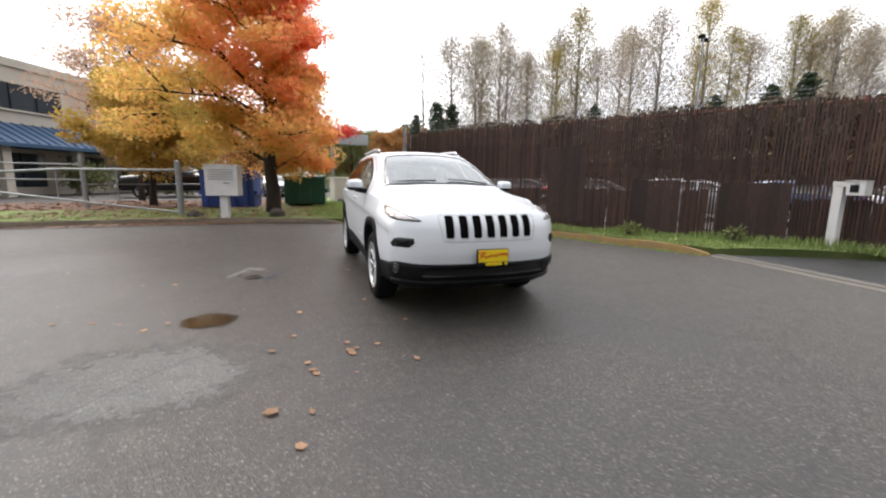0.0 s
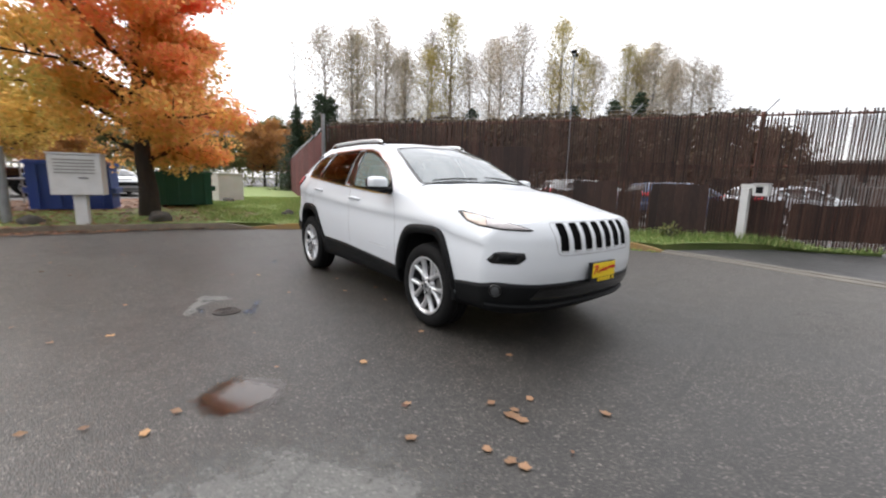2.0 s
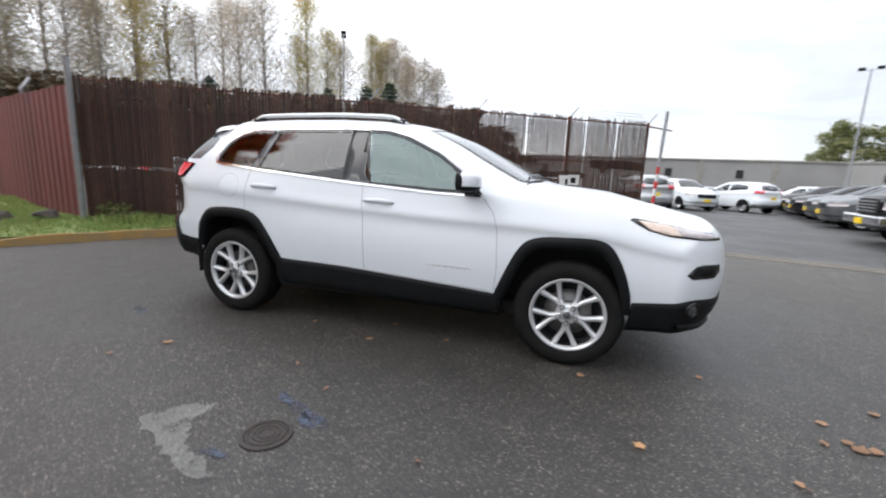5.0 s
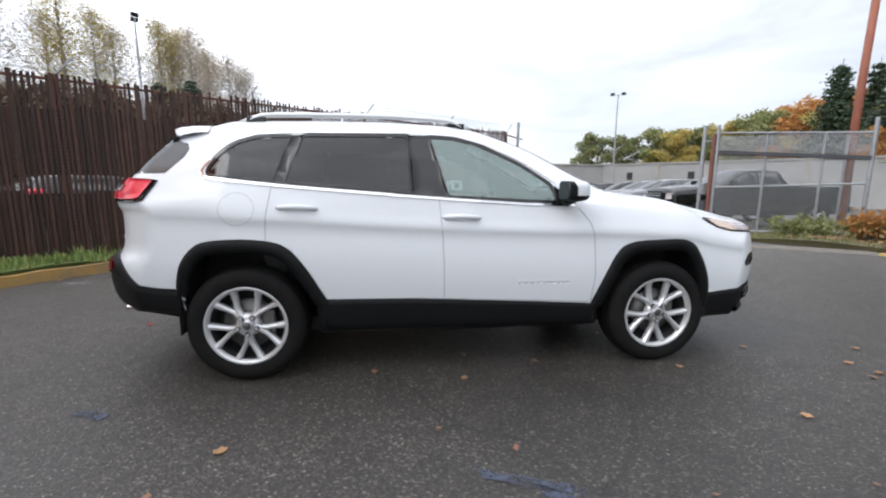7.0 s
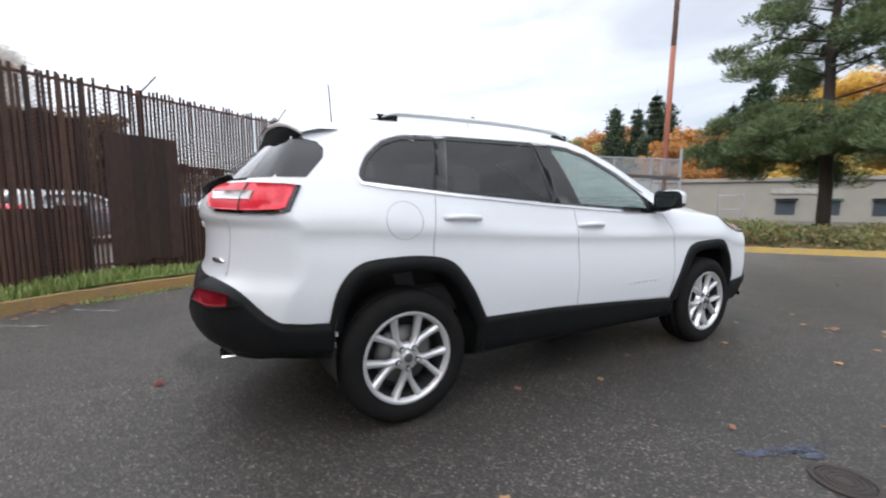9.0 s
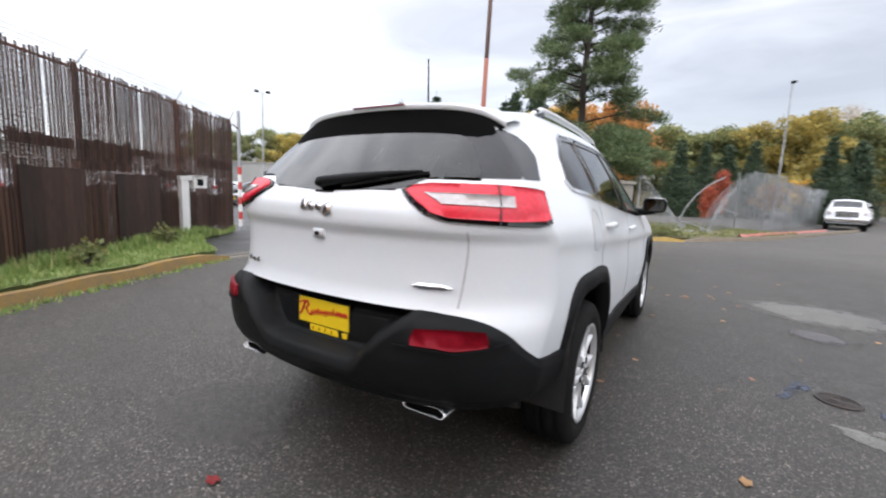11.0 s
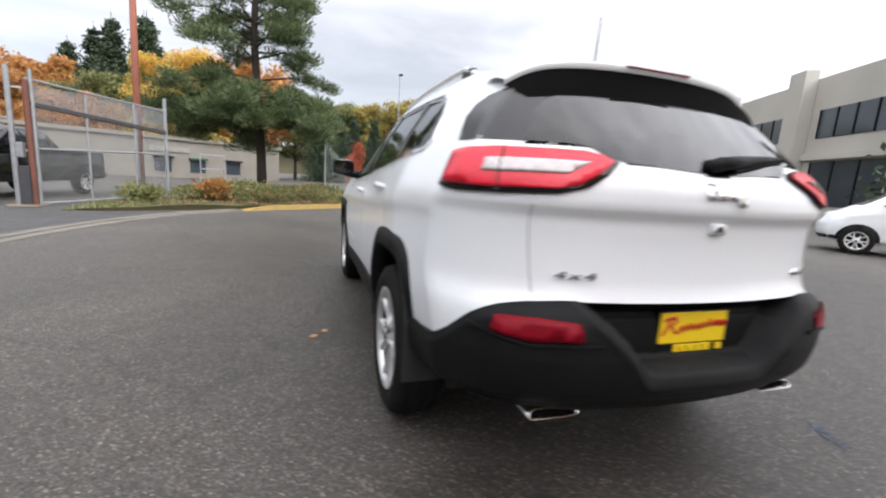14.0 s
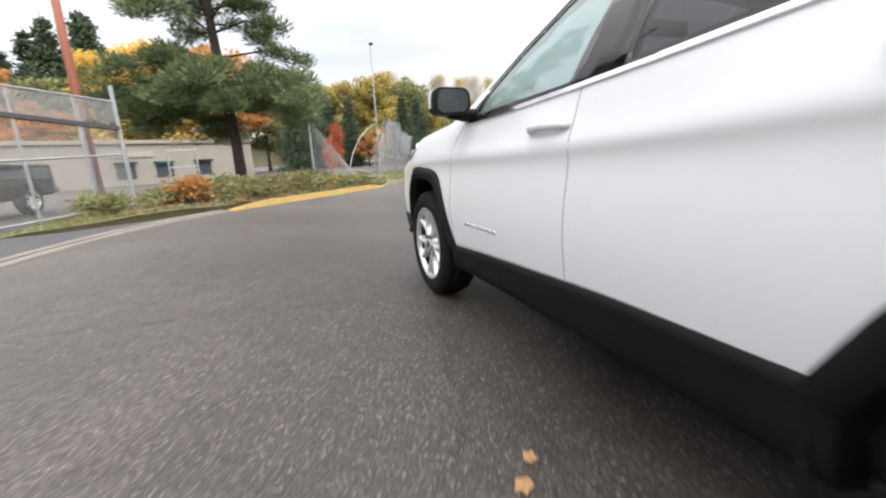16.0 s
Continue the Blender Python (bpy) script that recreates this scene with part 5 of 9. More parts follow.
    part("grille_surround", skin_strip(dense(rounded([(-0.475, 0.945), (0.475, 0.945), (0.44, 0.715), (-0.44, 0.715)], 0.04), 0.03, True), frnt, 0.006, off=0.002), M_GAP, car)
    for k in range(7):
        xc = (k - 3) * 0.126
        poly = rounded([(xc - 0.040, 0.938), (xc + 0.040, 0.938), (xc + 0.038, 0.742), (xc - 0.038, 0.742)], 0.018)
        slot = part("grille_slot", skin_patch(poly, frnt, 0.003, 0.03, 0.004), M_SLOT, car, "black grille slot with a silver rim")
        part("slot_rim", skin_strip(dense(poly[7:19], 0.03), frnt, 0.010, off=0.008, rim=0.0), M_SATIN, slot)
    part("front_bumper_cladding", skin_band(np.linspace(-64.5, 64.5, 110), lambda d: 0.285 + 0.02 * (abs(d) / 77), lambda d: curve_bumper(abs(d)), lambda d, z: sh.round_front(d, z), 0.012, 6, 0.03), M_CLAD, car, "black lower front bumper", True)
    part("lower_grille", skin_patch(rounded([(-0.62, 0.405), (0.62, 0.405), (0.55, 0.50), (-0.55, 0.50)], 0.03), frnt, 0.016, 0.06, 0.004), M_GLOSSBLACK, car, "wide black lower grille")
    part("bumper_lip", skin_strip([(d, 0.345) for d in np.linspace(-50, 50, 50)], lambda d, z: sh.round_front(d, z), 0.045, off=0.035, rim=0.0), M_CLAD, car)
    part("bonnet_gap", skin_strip(dense([(0.80, 0.98), (0.78, 1.3), (0.735, 1.65), (0.67, 1.93), (0.56, 2.10)], 0.05), lambda x, u: sh.top(x, u), 0.006, off=0.0012, rim=0.002), M_SILVERPAINT, car)
    part("bonnet_gap", skin_strip(dense([(-0.80, 0.98), (-0.78, 1.3), (-0.735, 1.65), (-0.67, 1.93), (-0.56, 2.10)], 0.05), lambda x, u: sh.top(x, u), 0.006, off=0.0012, rim=0.002), M_SILVERPAINT, car)
    plate(car, "number_plate", (0, -2.405, 0.568), 0)
    # rear face
    low = lambda d: 0.435 - 0.03 * (abs(d) / 59) ** 2
    high = lambda d: curve_rear(abs(d))
    part("rear_bumper_cladding", rear_bumper(sh, low, high), M_CLAD, car, "black plastic rear bumper with a sunken plate panel", True)
    plate(car, "number_plate", (0, 2.207, 0.664), 180)
    part("camera_button", tube(bmesh.new(), [(0, 2.20, 1.028), (0, 2.252, 1.028)], 0.009, 10), M_GLOSSBLACK, car)
    part("camera_surround", skin_patch(rounded([(-0.030, 1.008), (0.030, 1.008), (0.030, 1.046), (-0.030, 1.046)], 0.008), sh.rear, 0.010, 0.05, 0.01), M_PAINT, car)
    # maker's badge as plain chrome shapes
    for x0, x1, z0, z1 in ((0.045, 0.085, 1.118, 1.165), (0.005, 0.04, 1.118, 1.150), (-0.038, -0.002, 1.118, 1.150), (-0.085, -0.045, 1.100, 1.150)):
        part("chrome_badge", skin_patch(rounded([(x0, z0), (x1, z0), (x1, z1), (x0, z1)], 0.014), sh.rear, 0.008, 0.05, 0.008), M_CHROME, car)
    tb = part("trim_badge", skin_patch(rounded([(-0.585, 0.872), (-0.55, 0.862), (-0.46, 0.862), (-0.43, 0.872), (-0.46, 0.884), (-0.55, 0.884)], 0.008), sh.rear, 0.006, 0.05, 0.006), M_CHROME, car)
    part("badge_bar", skin_patch(rounded([(-0.555, 0.868), (-0.46, 0.868), (-0.46, 0.876), (-0.555, 0.876)], 0.003), sh.rear, 0.009, 0.05, 0.003), M_GREYPAINT, tb)
    fc = bpy.data.curves.new("drive_badge", "FONT")
    fc.body, fc.size, fc.extrude, fc.align_x = "4x4", 0.036, 0.002, "CENTER"
    fc.space_character = 1.2
    fc.shear = 0.15
    badge = new("drive_badge", fc)
    badge.data.materials.append(M_GREYPAINT)
    badge.parent = car
    p = sh.rear(0.485, 0.853)[0]
    nrm = sh.rear(0.485, 0.885)[1]
    badge.matrix_basis = Matrix.Translation(p + nrm * 0.008) @ pose(0, 0, 0, 0, 0, math.degrees(math.atan2(-nrm.x, nrm.y))) @ pose(0, 0, 0, 90, 0, 180) @ Matrix.Diagonal((2.15, 1, 1, 1))
    # aerial
    p = sh.top(0.0, -1.46)[0]
    ant = new("aerial")
    ant.parent = car
    part("aerial_base", tube(bmesh.new(), [p - Vector((0, 0, 0.01)), p + Vector((0, 0.02, 0.035))], [0.035, 0.012], 10), M_GLOSSBLACK, ant, smooth=True)
    part("aerial_rod", tube(bmesh.new(), [p + Vector((0, 0.02, 0.03)), p + Vector((0, 0.035, 0.27))], [0.005, 0.0035], 6), M_GLOSSBLACK, ant)
    # underside, cabin
    part("underbody", boxed(-0.70, 0.70, -1.9, 1.7, 0.24, 0.34, 0.03), M_DARK, car)
    cabin = new("cabin")
    cabin.parent = car
    part("dashboard", boxed(-0.70, 0.70, -1.05, -0.55, 0.75, 1.075, 0.08), M_SEAT, cabin)
    for s in (0.37, -0.37):
        for y, pale in ((-0.02, True), (0.95, False)):
            m = M_SEAT_PALE if pale and s < 0 else M_SEAT
            part("seat_cushion", boxed(s - 0.25, s + 0.25, y - 0.30, y + 0.22, 0.48, 0.66, 0.06), M_SEAT, cabin)
            bm = boxed(s - 0.25, s + 0.25, -0.07, 0.07, 0.0, 0.62, 0.06)
            bmesh.ops.rotate(bm, matrix=Matrix.Rotation(radians(-16), 3, "X"), verts=bm.verts)
            bmesh.ops.translate(bm, vec=(0, y + 0.26, 0.60), verts=bm.verts)
            part("seat_back", bm, m, cabin)
            bm = boxed(s - 0.13, s + 0.13, -0.05, 0.05, 0.0, 0.17, 0.04)
            bmesh.ops.translate(bm, vec=(0, y + 0.46, 1.21), verts=bm.verts)
            part("headrest", bm, M_SEAT, cabin)
    bm = bmesh.new()
    c = Vector((0.37, -0.45, 0.98))
    ring = [c + Matrix.Rotation(radians(-25), 3, "X") @ Vector((0.18 * math.cos(a), 0, 0.18 * math.sin(a))) for a in np.linspace(0, 2 * math.pi, 28)]
    tube(bm, ring, 0.016, 8)
    tube(bm, [ring[0], ring[14]], 0.014, 6)
    part("steering_wheel", bm, M_SEAT, cabin, smooth=True)
    p = sh.top(0, 0.33)[0]
    part("inner_mirror", boxed(-0.12, 0.12, p.y - 0.01, p.y + 0.03, p.z - 0.13, p.z - 0.06, 0.015), M_SEAT, cabin)
    return car, sh


def rear_bumper(sh, low, high):
    """The rear bumper skin: proud of the body, with a rolled top, a tucked lower edge and a sunken panel for the plate."""
    bm = bmesh.new()
    grid = []
    for d in np.linspace(-59, 59, 241):
        a, b = low(d), high(d)
        col = []
        for k in range(37):
            t = k / 36
            z = a + (b - a) * t
            p, nrm = sh.round_rear(d, z)
            ax = abs(p.x)
            rim = 0.566 + 0.92 * max(0.0, ax - 0.22) * ease(0.20, 0.33, ax) if ax < 0.53 else 2.0
            sunk = ease(rim + 0.004, rim + 0.026, z)
            out = 0.023 - 0.020 * ease(rim - 0.036, rim + 0.006, z) + 0.004 * math.exp(-((z - rim + 0.044) / 0.010) ** 2)
            out -= 0.010 * ease(b - 0.040, b, z) * (1 - sunk)
            out -= 0.030 * ease(a + 0.06, a, z)
            out = out * (1 - sunk) - 0.100 * sunk
            flat = Vector((nrm.x, nrm.y, 0.25 * nrm.z)).normalized()
            if k == 0:
                col.append(bm.verts.new(p - flat * 0.03))
            col.append(bm.verts.new(p + flat * out))
            if k == 36:
                col.append(bm.verts.new(p - flat * 0.004))
        grid.append(col)
    for a, b in zip(grid, grid[1:]):
        for j in range(len(a) - 1):
            bm.faces.new((a[j], b[j], b[j + 1], a[j + 1]))
    for g in (grid[0], grid[-1]):
        bm.faces.new(g)
    bmesh.ops.recalc_face_normals(bm, faces=bm.faces)
    return bm


def smooth2(pts):
    return [(p.x, p.y) for p in smooth_line([(a, b, 0) for a, b in pts], 0.03)]


def resample(pts, n):
    d = np.r_[0, np.cumsum([math.dist(a, b) for a, b in zip(pts, pts[1:])])]
    t = np.linspace(0, d[-1], n)
    return list(zip(np.interp(t, d, [p[0] for p in pts]), np.interp(t, d, [p[1] for p in pts])))


_cb = curve([(0, 0.515), (34, 0.515), (46, 0.525), (52, 0.50), (62, 0.485), (80, 0.47)], 2.0)
_cr = curve([(0, 0.796), (20, 0.795), (28, 0.790), (33, 0.781), (36, 0.770), (38.5, 0.755), (41.5, 0.722), (45, 0.658), (48.5, 0.612), (53, 0.595), (60, 0.588)], 0.8)


def curve_bumper(d):
    return _cb(d)


def curve_rear(d):
    return _cr(d)


def plate(car, name, at, turn):
    """A dealer's yellow card in a black holder; its script is drawn as plain red strokes."""
    pl = new(name)
    pl.parent = car
    pl.matrix_basis = pose(*at, 0, 0, turn)
    part("plate_holder", boxed(-0.152, 0.152, -0.002, 0.03, -0.066, 0.084, 0.006), M_GLOSSBLACK, pl)
    part("plate_card", boxed(-0.145, 0.145, -0.008, -0.002, -0.030, 0.078, 0.002), M_YELLOW, pl, "yellow dealer card")
    bm = bmesh.new()
    tube(bm, [(x, -0.010, z) for x, z in ((-0.134, 0.000), (-0.118, 0.026), (-0.106, 0.054), (-0.088, 0.060), (-0.082, 0.046), (-0.100, 0.032), (-0.084, 0.010), (-0.068, 0.006))], 0.0045, 6)
    tube(bm, [(-0.138, -0.010, 0.050), (-0.114, -0.010, 0.060), (-0.086, -0.010, 0.063)], 0.0035, 6)
    wave = [(-0.068 + 0.0088 * k, 0.018 + 0.0010 * k + (0.010 if k % 2 else -0.008) * (1.0 if k % 5 else 1.7)) for k in range(17)]
    tube(bm, [(x, -0.010, z) for x, z in wave], 0.0038, 6)
    wave = [(0.080 + 0.0058 * k, 0.036 + (0.008 if k % 2 else -0.006)) for k in range(11)]
    tube(bm, [(x, -0.010, z) for x, z in wave], 0.0050, 6)
    part("red_script", bm, M_PLATERED, pl)
    part("plate_strip", boxed(-0.076, 0.086, -0.009, -0.002, -0.062, -0.035, 0.002), M_YELLOW, pl)
    part("plate_strip", boxed(0.112, 0.138, -0.009, -0.002, -0.060, -0.038, 0.002), M_YELLOW, pl)
    for k in range(4):
        part("plate_bar", boxed(-0.058 + k * 0.036, -0.054 + k * 0.036, -0.0105, -0.009, -0.056, -0.041), M_GLOSSBLACK, pl)
    return pl


# ---------------------------------------------------------------- parked vehicles
def scaled_spec(spec, ku, kz, kw):
    s = dict(spec)
    s["along"] = {k: [(u * ku, v * (kw if k.startswith("w") else kz)) for u, v in t] for k, t in spec["along"].items()}
    s["ends"] = tuple(u * ku for u in spec["ends"])
    s["nose"], s["tail"] = [[(z * kz, u * ku) for z, u in spec[k]] for k in ("nose", "tail")]
    return s


PICKUP = dict(
    ends=(-2.85, 2.85), blend=0.5, soft=0.05,
    side=[(0.97, 0.25), (0.995, 0.42), (1.0, 0.58), (0.99, 0.74), (0.985, 0.86)],
    along=dict(
        w=[(-2.85, 1.0), (2.3, 1.0), (2.85, 0.97)], zb=[(-2.85, 0.48), (-1.0, 0.42), (2.85, 0.42)],
        zbelt=[(-2.85, 1.30), (-0.7, 1.32), (0.9, 1.30), (1.2, 1.27), (2.3, 1.22), (2.85, 1.15)],
        wbelt=[(-2.85, 0.98), (-0.7, 0.96), (1.2, 0.93), (2.85, 0.90)],
        ze=[(-2.85, 1.34), (-0.82, 1.36), (-0.70, 1.80), (-0.2, 1.84), (0.5, 1.82), (1.15, 1.40), (1.35, 1.33), (2.3, 1.28), (2.85, 1.20)],
        we=[(-2.85, 0.93), (-0.82, 0.93), (-0.70, 0.72), (0.5, 0.72), (1.15, 0.82), (2.85, 0.75)],
        zt=[(-2.85, 1.34), (-0.85, 1.36), (-0.70, 1.88), (-0.2, 1.92), (0.5, 1.90), (1.15, 1.46), (1.4, 1.40), (2.3, 1.36), (2.85, 1.27)],
    ),
    nose=[(0.3, 2.82), (0.6, 2.93), (1.1, 2.93), (1.25, 2.86), (1.4, 2.6)], tail=[(0.3, -2.86), (0.6, -2.9), (1.3, -2.88), (1.9, -2.7)],
    nose_plan=(0.05, 0.10), tail_plan=(0.01, 0.03),
)
VAN = dict(
    ends=(-2.3, 2.2), blend=0.6, soft=0.06,
    side=[(0.97, 0.25), (0.995, 0.42), (1.0, 0.58), (0.99, 0.74), (0.985, 0.86)],
    along=dict(
        w=[(-2.3, 0.88), (1.5, 0.90), (2.2, 0.84)], zb=[(-2.3, 0.32), (2.2, 0.28)],
        zbelt=[(-2.3, 1.20), (0.8, 1.16), (1.4, 1.08), (2.2, 0.88)], wbelt=[(-2.3, 0.87), (0.8, 0.86), (2.2, 0.76)],
        ze=[(-2.3, 1.84), (-0.6, 1.88), (0.3, 1.84), (0.7, 1.66), (1.4, 1.16), (1.7, 1.06), (2.2, 0.92)],
        we=[(-2.3, 0.74), (0.3, 0.70), (1.4, 0.72), (2.2, 0.55)],
        zt=[(-2.3, 1.90), (-0.6, 1.95), (0.3, 1.92), (0.7, 1.74), (1.45, 1.24), (1.7, 1.12), (2.2, 0.96)],
    ),
    nose=[(0.2, 2.1), (0.5, 2.24), (0.7, 2.24), (0.9, 2.12), (1.0, 2.0)], tail=[(0.2, -2.25), (0.5, -2.34), (1.2, -2.33), (1.9, -2.22)],
    nose_plan=(0.12, 0.25), tail_plan=(0.03, 0.06),
)


def parked(kind, paint, label, category, group, at, turn, card=False):
    """A parked vehicle of one of four builds, with panes, lamps and wheels."""
    spec = {"suv": scaled_spec(CUV, 1.04, 1.06, 1.03), "car": scaled_spec(CUV, 1.0, 0.87, 0.98), "pickup": PICKUP, "van": VAN}[kind]
    v = thing({"suv": "parked_suv", "car": "parked_car", "pickup": "pickup_truck", "van": "parked_van"}[kind], label, category, at, turn, group)
    key = kind
    if key not in LIBRARY:
        sh = Shell(spec, ns=50, fine=2)
        bm = sh.build()
        me = bpy.data.meshes.new(kind + "_body")
        for f in bm.faces:
            f.smooth = True
        bm.to_mesh(me)
        bm.free()
        ku, kz = (1.04, 1.06) if kind == "suv" else (1.0, 0.87)
        panes = []
        if kind in ("suv", "car"):
            sides = [[(-1.50, 1.245), (-1.36, 1.435), (-1.06, 1.49), (-0.345, 1.507), (-0.325, 1.145)], [(-0.22, 1.135), (-0.24, 1.505), (0.12, 1.455), (0.40, 1.335), (0.64, 1.10)]]
            sides = [[(u * ku, z * kz) for u, z in p] for p in sides]
            fr = [(x, u * ku) for x, u in [(0.0, 1.085), (0.45, 1.055), (0.70, 0.985), (0.60, 0.50), (0.52, 0.225), (-0.52, 0.225), (-0.60, 0.50), (-0.70, 0.985), (-0.45, 1.055)]]
            rr = [(x, z * kz) for x, z in [(0.44, 1.47), (-0.44, 1.47), (-0.62, 1.25), (0, 1.2), (0.62, 1.25)]]
            wh = (1.345 * ku, 0.795, 0.355)
        elif kind == "pickup":
            sides = [[(-0.58, 1.36), (-0.55, 1.75), (0.05, 1.78), (0.08, 1.36)], [(0.16, 1.36), (0.13, 1.78), (0.48, 1.76), (0.98, 1.37)]]
            fr = [(0.0, 1.30), (0.70, 1.20), (0.66, 0.62), (-0.66, 0.62), (-0.70, 1.20)]
            rr = [(0.62, 1.45), (-0.62, 1.45), (-0.60, 1.78), (0.60, 1.78)]
            wh = (1.85, 0.86, 0.40)
        else:
            sides = [[(0.15, 1.20), (0.10, 1.68), (0.55, 1.64), (1.15, 1.17)]]
            fr = [(0.0, 1.62), (0.62, 1.50), (0.62, 0.72), (-0.62, 0.72), (-0.62, 1.50)]
            rr = [(0.60, 1.25), (-0.60, 1.25), (-0.56, 1.72), (0.56, 1.72)]
            wh = (1.45, 0.78, 0.33)
        for sgn in (1, -1):
            for p in sides:
                panes.append(("side_window", skin_patch(rounded(p, 0.04), sh.side(sgn), 0.006, 0.15, 0.004)))
        panes.append(("windscreen", skin_patch(rounded(fr, 0.05), sh.top, 0.006, 0.15, 0.004)))
        panes.append(("rear_window", skin_patch(rounded(rr, 0.05), sh.rear, 0.006, 0.15, 0.004)))
        dark = []
        top_z = {"suv": 0.50, "car": 0.42, "pickup": 0.55, "van": 0.42}[kind]
        for sgn in (1, -1):
            for s in (1, -1):
                c = s * wh[0]
                R = wh[2] * 1.2
                arc = [(c + R * math.cos(a), wh[2] + R * math.sin(a)) for a in np.linspace(-0.5, math.pi + 0.5, 18)]
                dark.append(("wheel_arch", skin_patch(arc, sh.side(sgn), 0.008, 0.15, 0.004)))
        lowz = spec["along"]["zb"][0][1]
        for nm, rd in (("front_valance", sh.round_front), ("rear_valance", sh.round_rear)):
            dark.append((nm, skin_band(np.linspace(-70, 70, 40), lambda d: lowz + 0.02, lambda d: top_z, lambda d, z, g=rd: g(d, z), 0.010, 2, 0.02)))
        if kind != "van":
            gz = {"suv": (0.72, 0.92), "car": (0.56, 0.74), "pickup": (0.80, 1.15)}[kind]
            dark.append(("grille", skin_patch(rounded([(-0.5, gz[0]), (0.5, gz[0]), (0.52, gz[1]), (-0.52, gz[1])], 0.05), sh.front, 0.008, 0.1, 0.01)))
        hz = {"suv": (0.82, 0.94), "car": (0.68, 0.80), "pickup": (0.90, 1.12), "van": (0.74, 0.90)}[kind]
        tz = {"suv": (1.12, 1.28), "car": (0.92, 1.06), "pickup": (0.98, 1.25), "van": (0.95, 1.30)}[kind]
        lamps = []
        for s in (1, -1):
            fx = (30, 58) if kind in ("suv", "car") else (24, 31)
            lamps.append(("headlight", skin_patch([(s * fx[0], hz[0]), (s * fx[1], hz[0] + 0.03), (s * fx[1], hz[1]), (s * fx[0], hz[1] - 0.02)], sh.round_front, 0.012, 0.1, 0.01, aspect=0.02), M_LENS))
            rx = (24, 50) if kind in ("suv", "car") else (24.5, 31) if kind == "pickup" else (30, 36)
            lamps.append(("taillight", skin_patch([(s * rx[0], tz[0]), (s * rx[1], tz[0]), (s * rx[1], tz[1]), (s * rx[0], tz[1])], sh.round_rear, 0.012, 0.1, 0.01, aspect=0.02), M_RED))
        def keep(nm, bm, m):
            me2 = bpy.data.meshes.new(nm)
            bm.to_mesh(me2)
            bm.free()
            me2.materials.append(m)
            return nm, me2
        LIBRARY[key] = (me, [keep(n_, b_, M_TINTDARK) for n_, b_ in panes] + [keep(n_, b_, M_CLAD) for n_, b_ in dark] + [keep(*t) for t in lamps], wh, sh)
    me, bits, wh, sh = LIBRARY[key]
    own = me.copy()
    own.materials.clear()
    own.materials.append(paint)
    part("body", own, None, v)
    for nm, m2 in bits:
        part(nm, m2, None, v)
    for s in (1, -1):
        for sgn in (1, -1):
            wk = ("wheel", kind)
            if wk not in LIBRARY:
                LIBRARY[wk] = wheel(v, sgn * wh[1], -s * wh[0], wh[2], sgn, wh[2], wh[2] * 0.64, 0.24, False)
            else:
                src = LIBRARY[wk]
                c = copy_thing(src, pose(sgn * wh[1], -s * wh[0], wh[2], 0, 0, 0 if sgn > 0 else 180))
                c.parent = v
                for k_, ch in enumerate(c.children):
                    ch.parent = c
        m_z = {"suv": 1.22, "car": 1.0, "pickup": 1.45, "van": 1.25}[kind]
        part("door_mirror", boxed(s * wh[1] * 1.1, s * (wh[1] * 1.1 + 0.22), -0.75 - (0.3 if kind != "suv" else 0), -0.62 - (0.3 if kind != "suv" else 0), m_z - 0.07, m_z + 0.08, 0.03), paint if kind != "pickup" else M_CLAD, v)
    if kind == "pickup":
        part("front_bumper", boxed(-0.98, 0.98, -3.05, -2.85, 0.52, 0.76, 0.05), M_CHROME, v, "chrome front bumper")
        for j in range(4):
            part("grille_bar", boxed(-0.5, 0.5, -2.965, -2.945, 0.84 + j * 0.08, 0.865 + j * 0.08, 0.005), M_CHROME, v)
        part("rear_bumper", boxed(-0.95, 0.95, 2.88, 3.05, 0.52, 0.72, 0.04), M_CHROME, v)
    if card:
        p = sh.front(0, 0.6)[0]
        part("dealer_card", boxed(-0.16, 0.16, p.y - 0.15 if kind == "pickup" else p.y - 0.03, p.y, 0.52, 0.67, 0.004), M_YELLOW, v, "yellow dealer card")
        p = sh.rear(0, 0.8)[0]
        part("dealer_card", boxed(-0.16, 0.16, p.y, p.y + 0.02, 0.80, 0.95, 0.004), M_YELLOW, v, "yellow dealer card")
    return v


LIBRARY = {}
M_TINTDARK = mat("dark_window_glass", (0.02, 0.023, 0.026), (0.03, 0.033, 0.036), 0.05, scale=3)

# ---------------------------------------------------------------- ground
CURB_BACK = [(-14.0, 6.0), (-8.0, 6.9), (-5.0, 7.35), (-2.0, 6.9), (-0.5, 6.4), (0.9, 5.65), (2.0, 5.0), (2.9, 4.3), (3.5, 3.5), (4.05, 2.4), (4.55, 1.3), (5.0, 0.3), (5.22, -0.45)]
GUTTER = [(5.22, -0.45), (5.2, -1.4), (5.08, -2.4), (4.98, -3.5), (4.8, -4.7), (4.45, -6.0), (3.9, -7.3), (3.0, -8.45)]
CURB_BED = [(3.0, -8.45), (1.7, -9.5), (0.4, -10.6), (-1.0, -11.9), (-3.2, -15.2), (-5.6, -20.5), (-9.5, -30.0)]
FENCE_A, FENCE_B = Vector((1.6, 7.05, 0)), Vector((9.1, -3.1, 0))


def ground_z(x, y):
    """The yard is level; the sales lot beyond the gate falls away a little."""
    s = max(0.0, x * 0.75 - y * 0.66 - 6.0) * min(1.0, max(0.0, (x - 2.0) / 4.0))
    return -min(0.32, 0.012 * s)


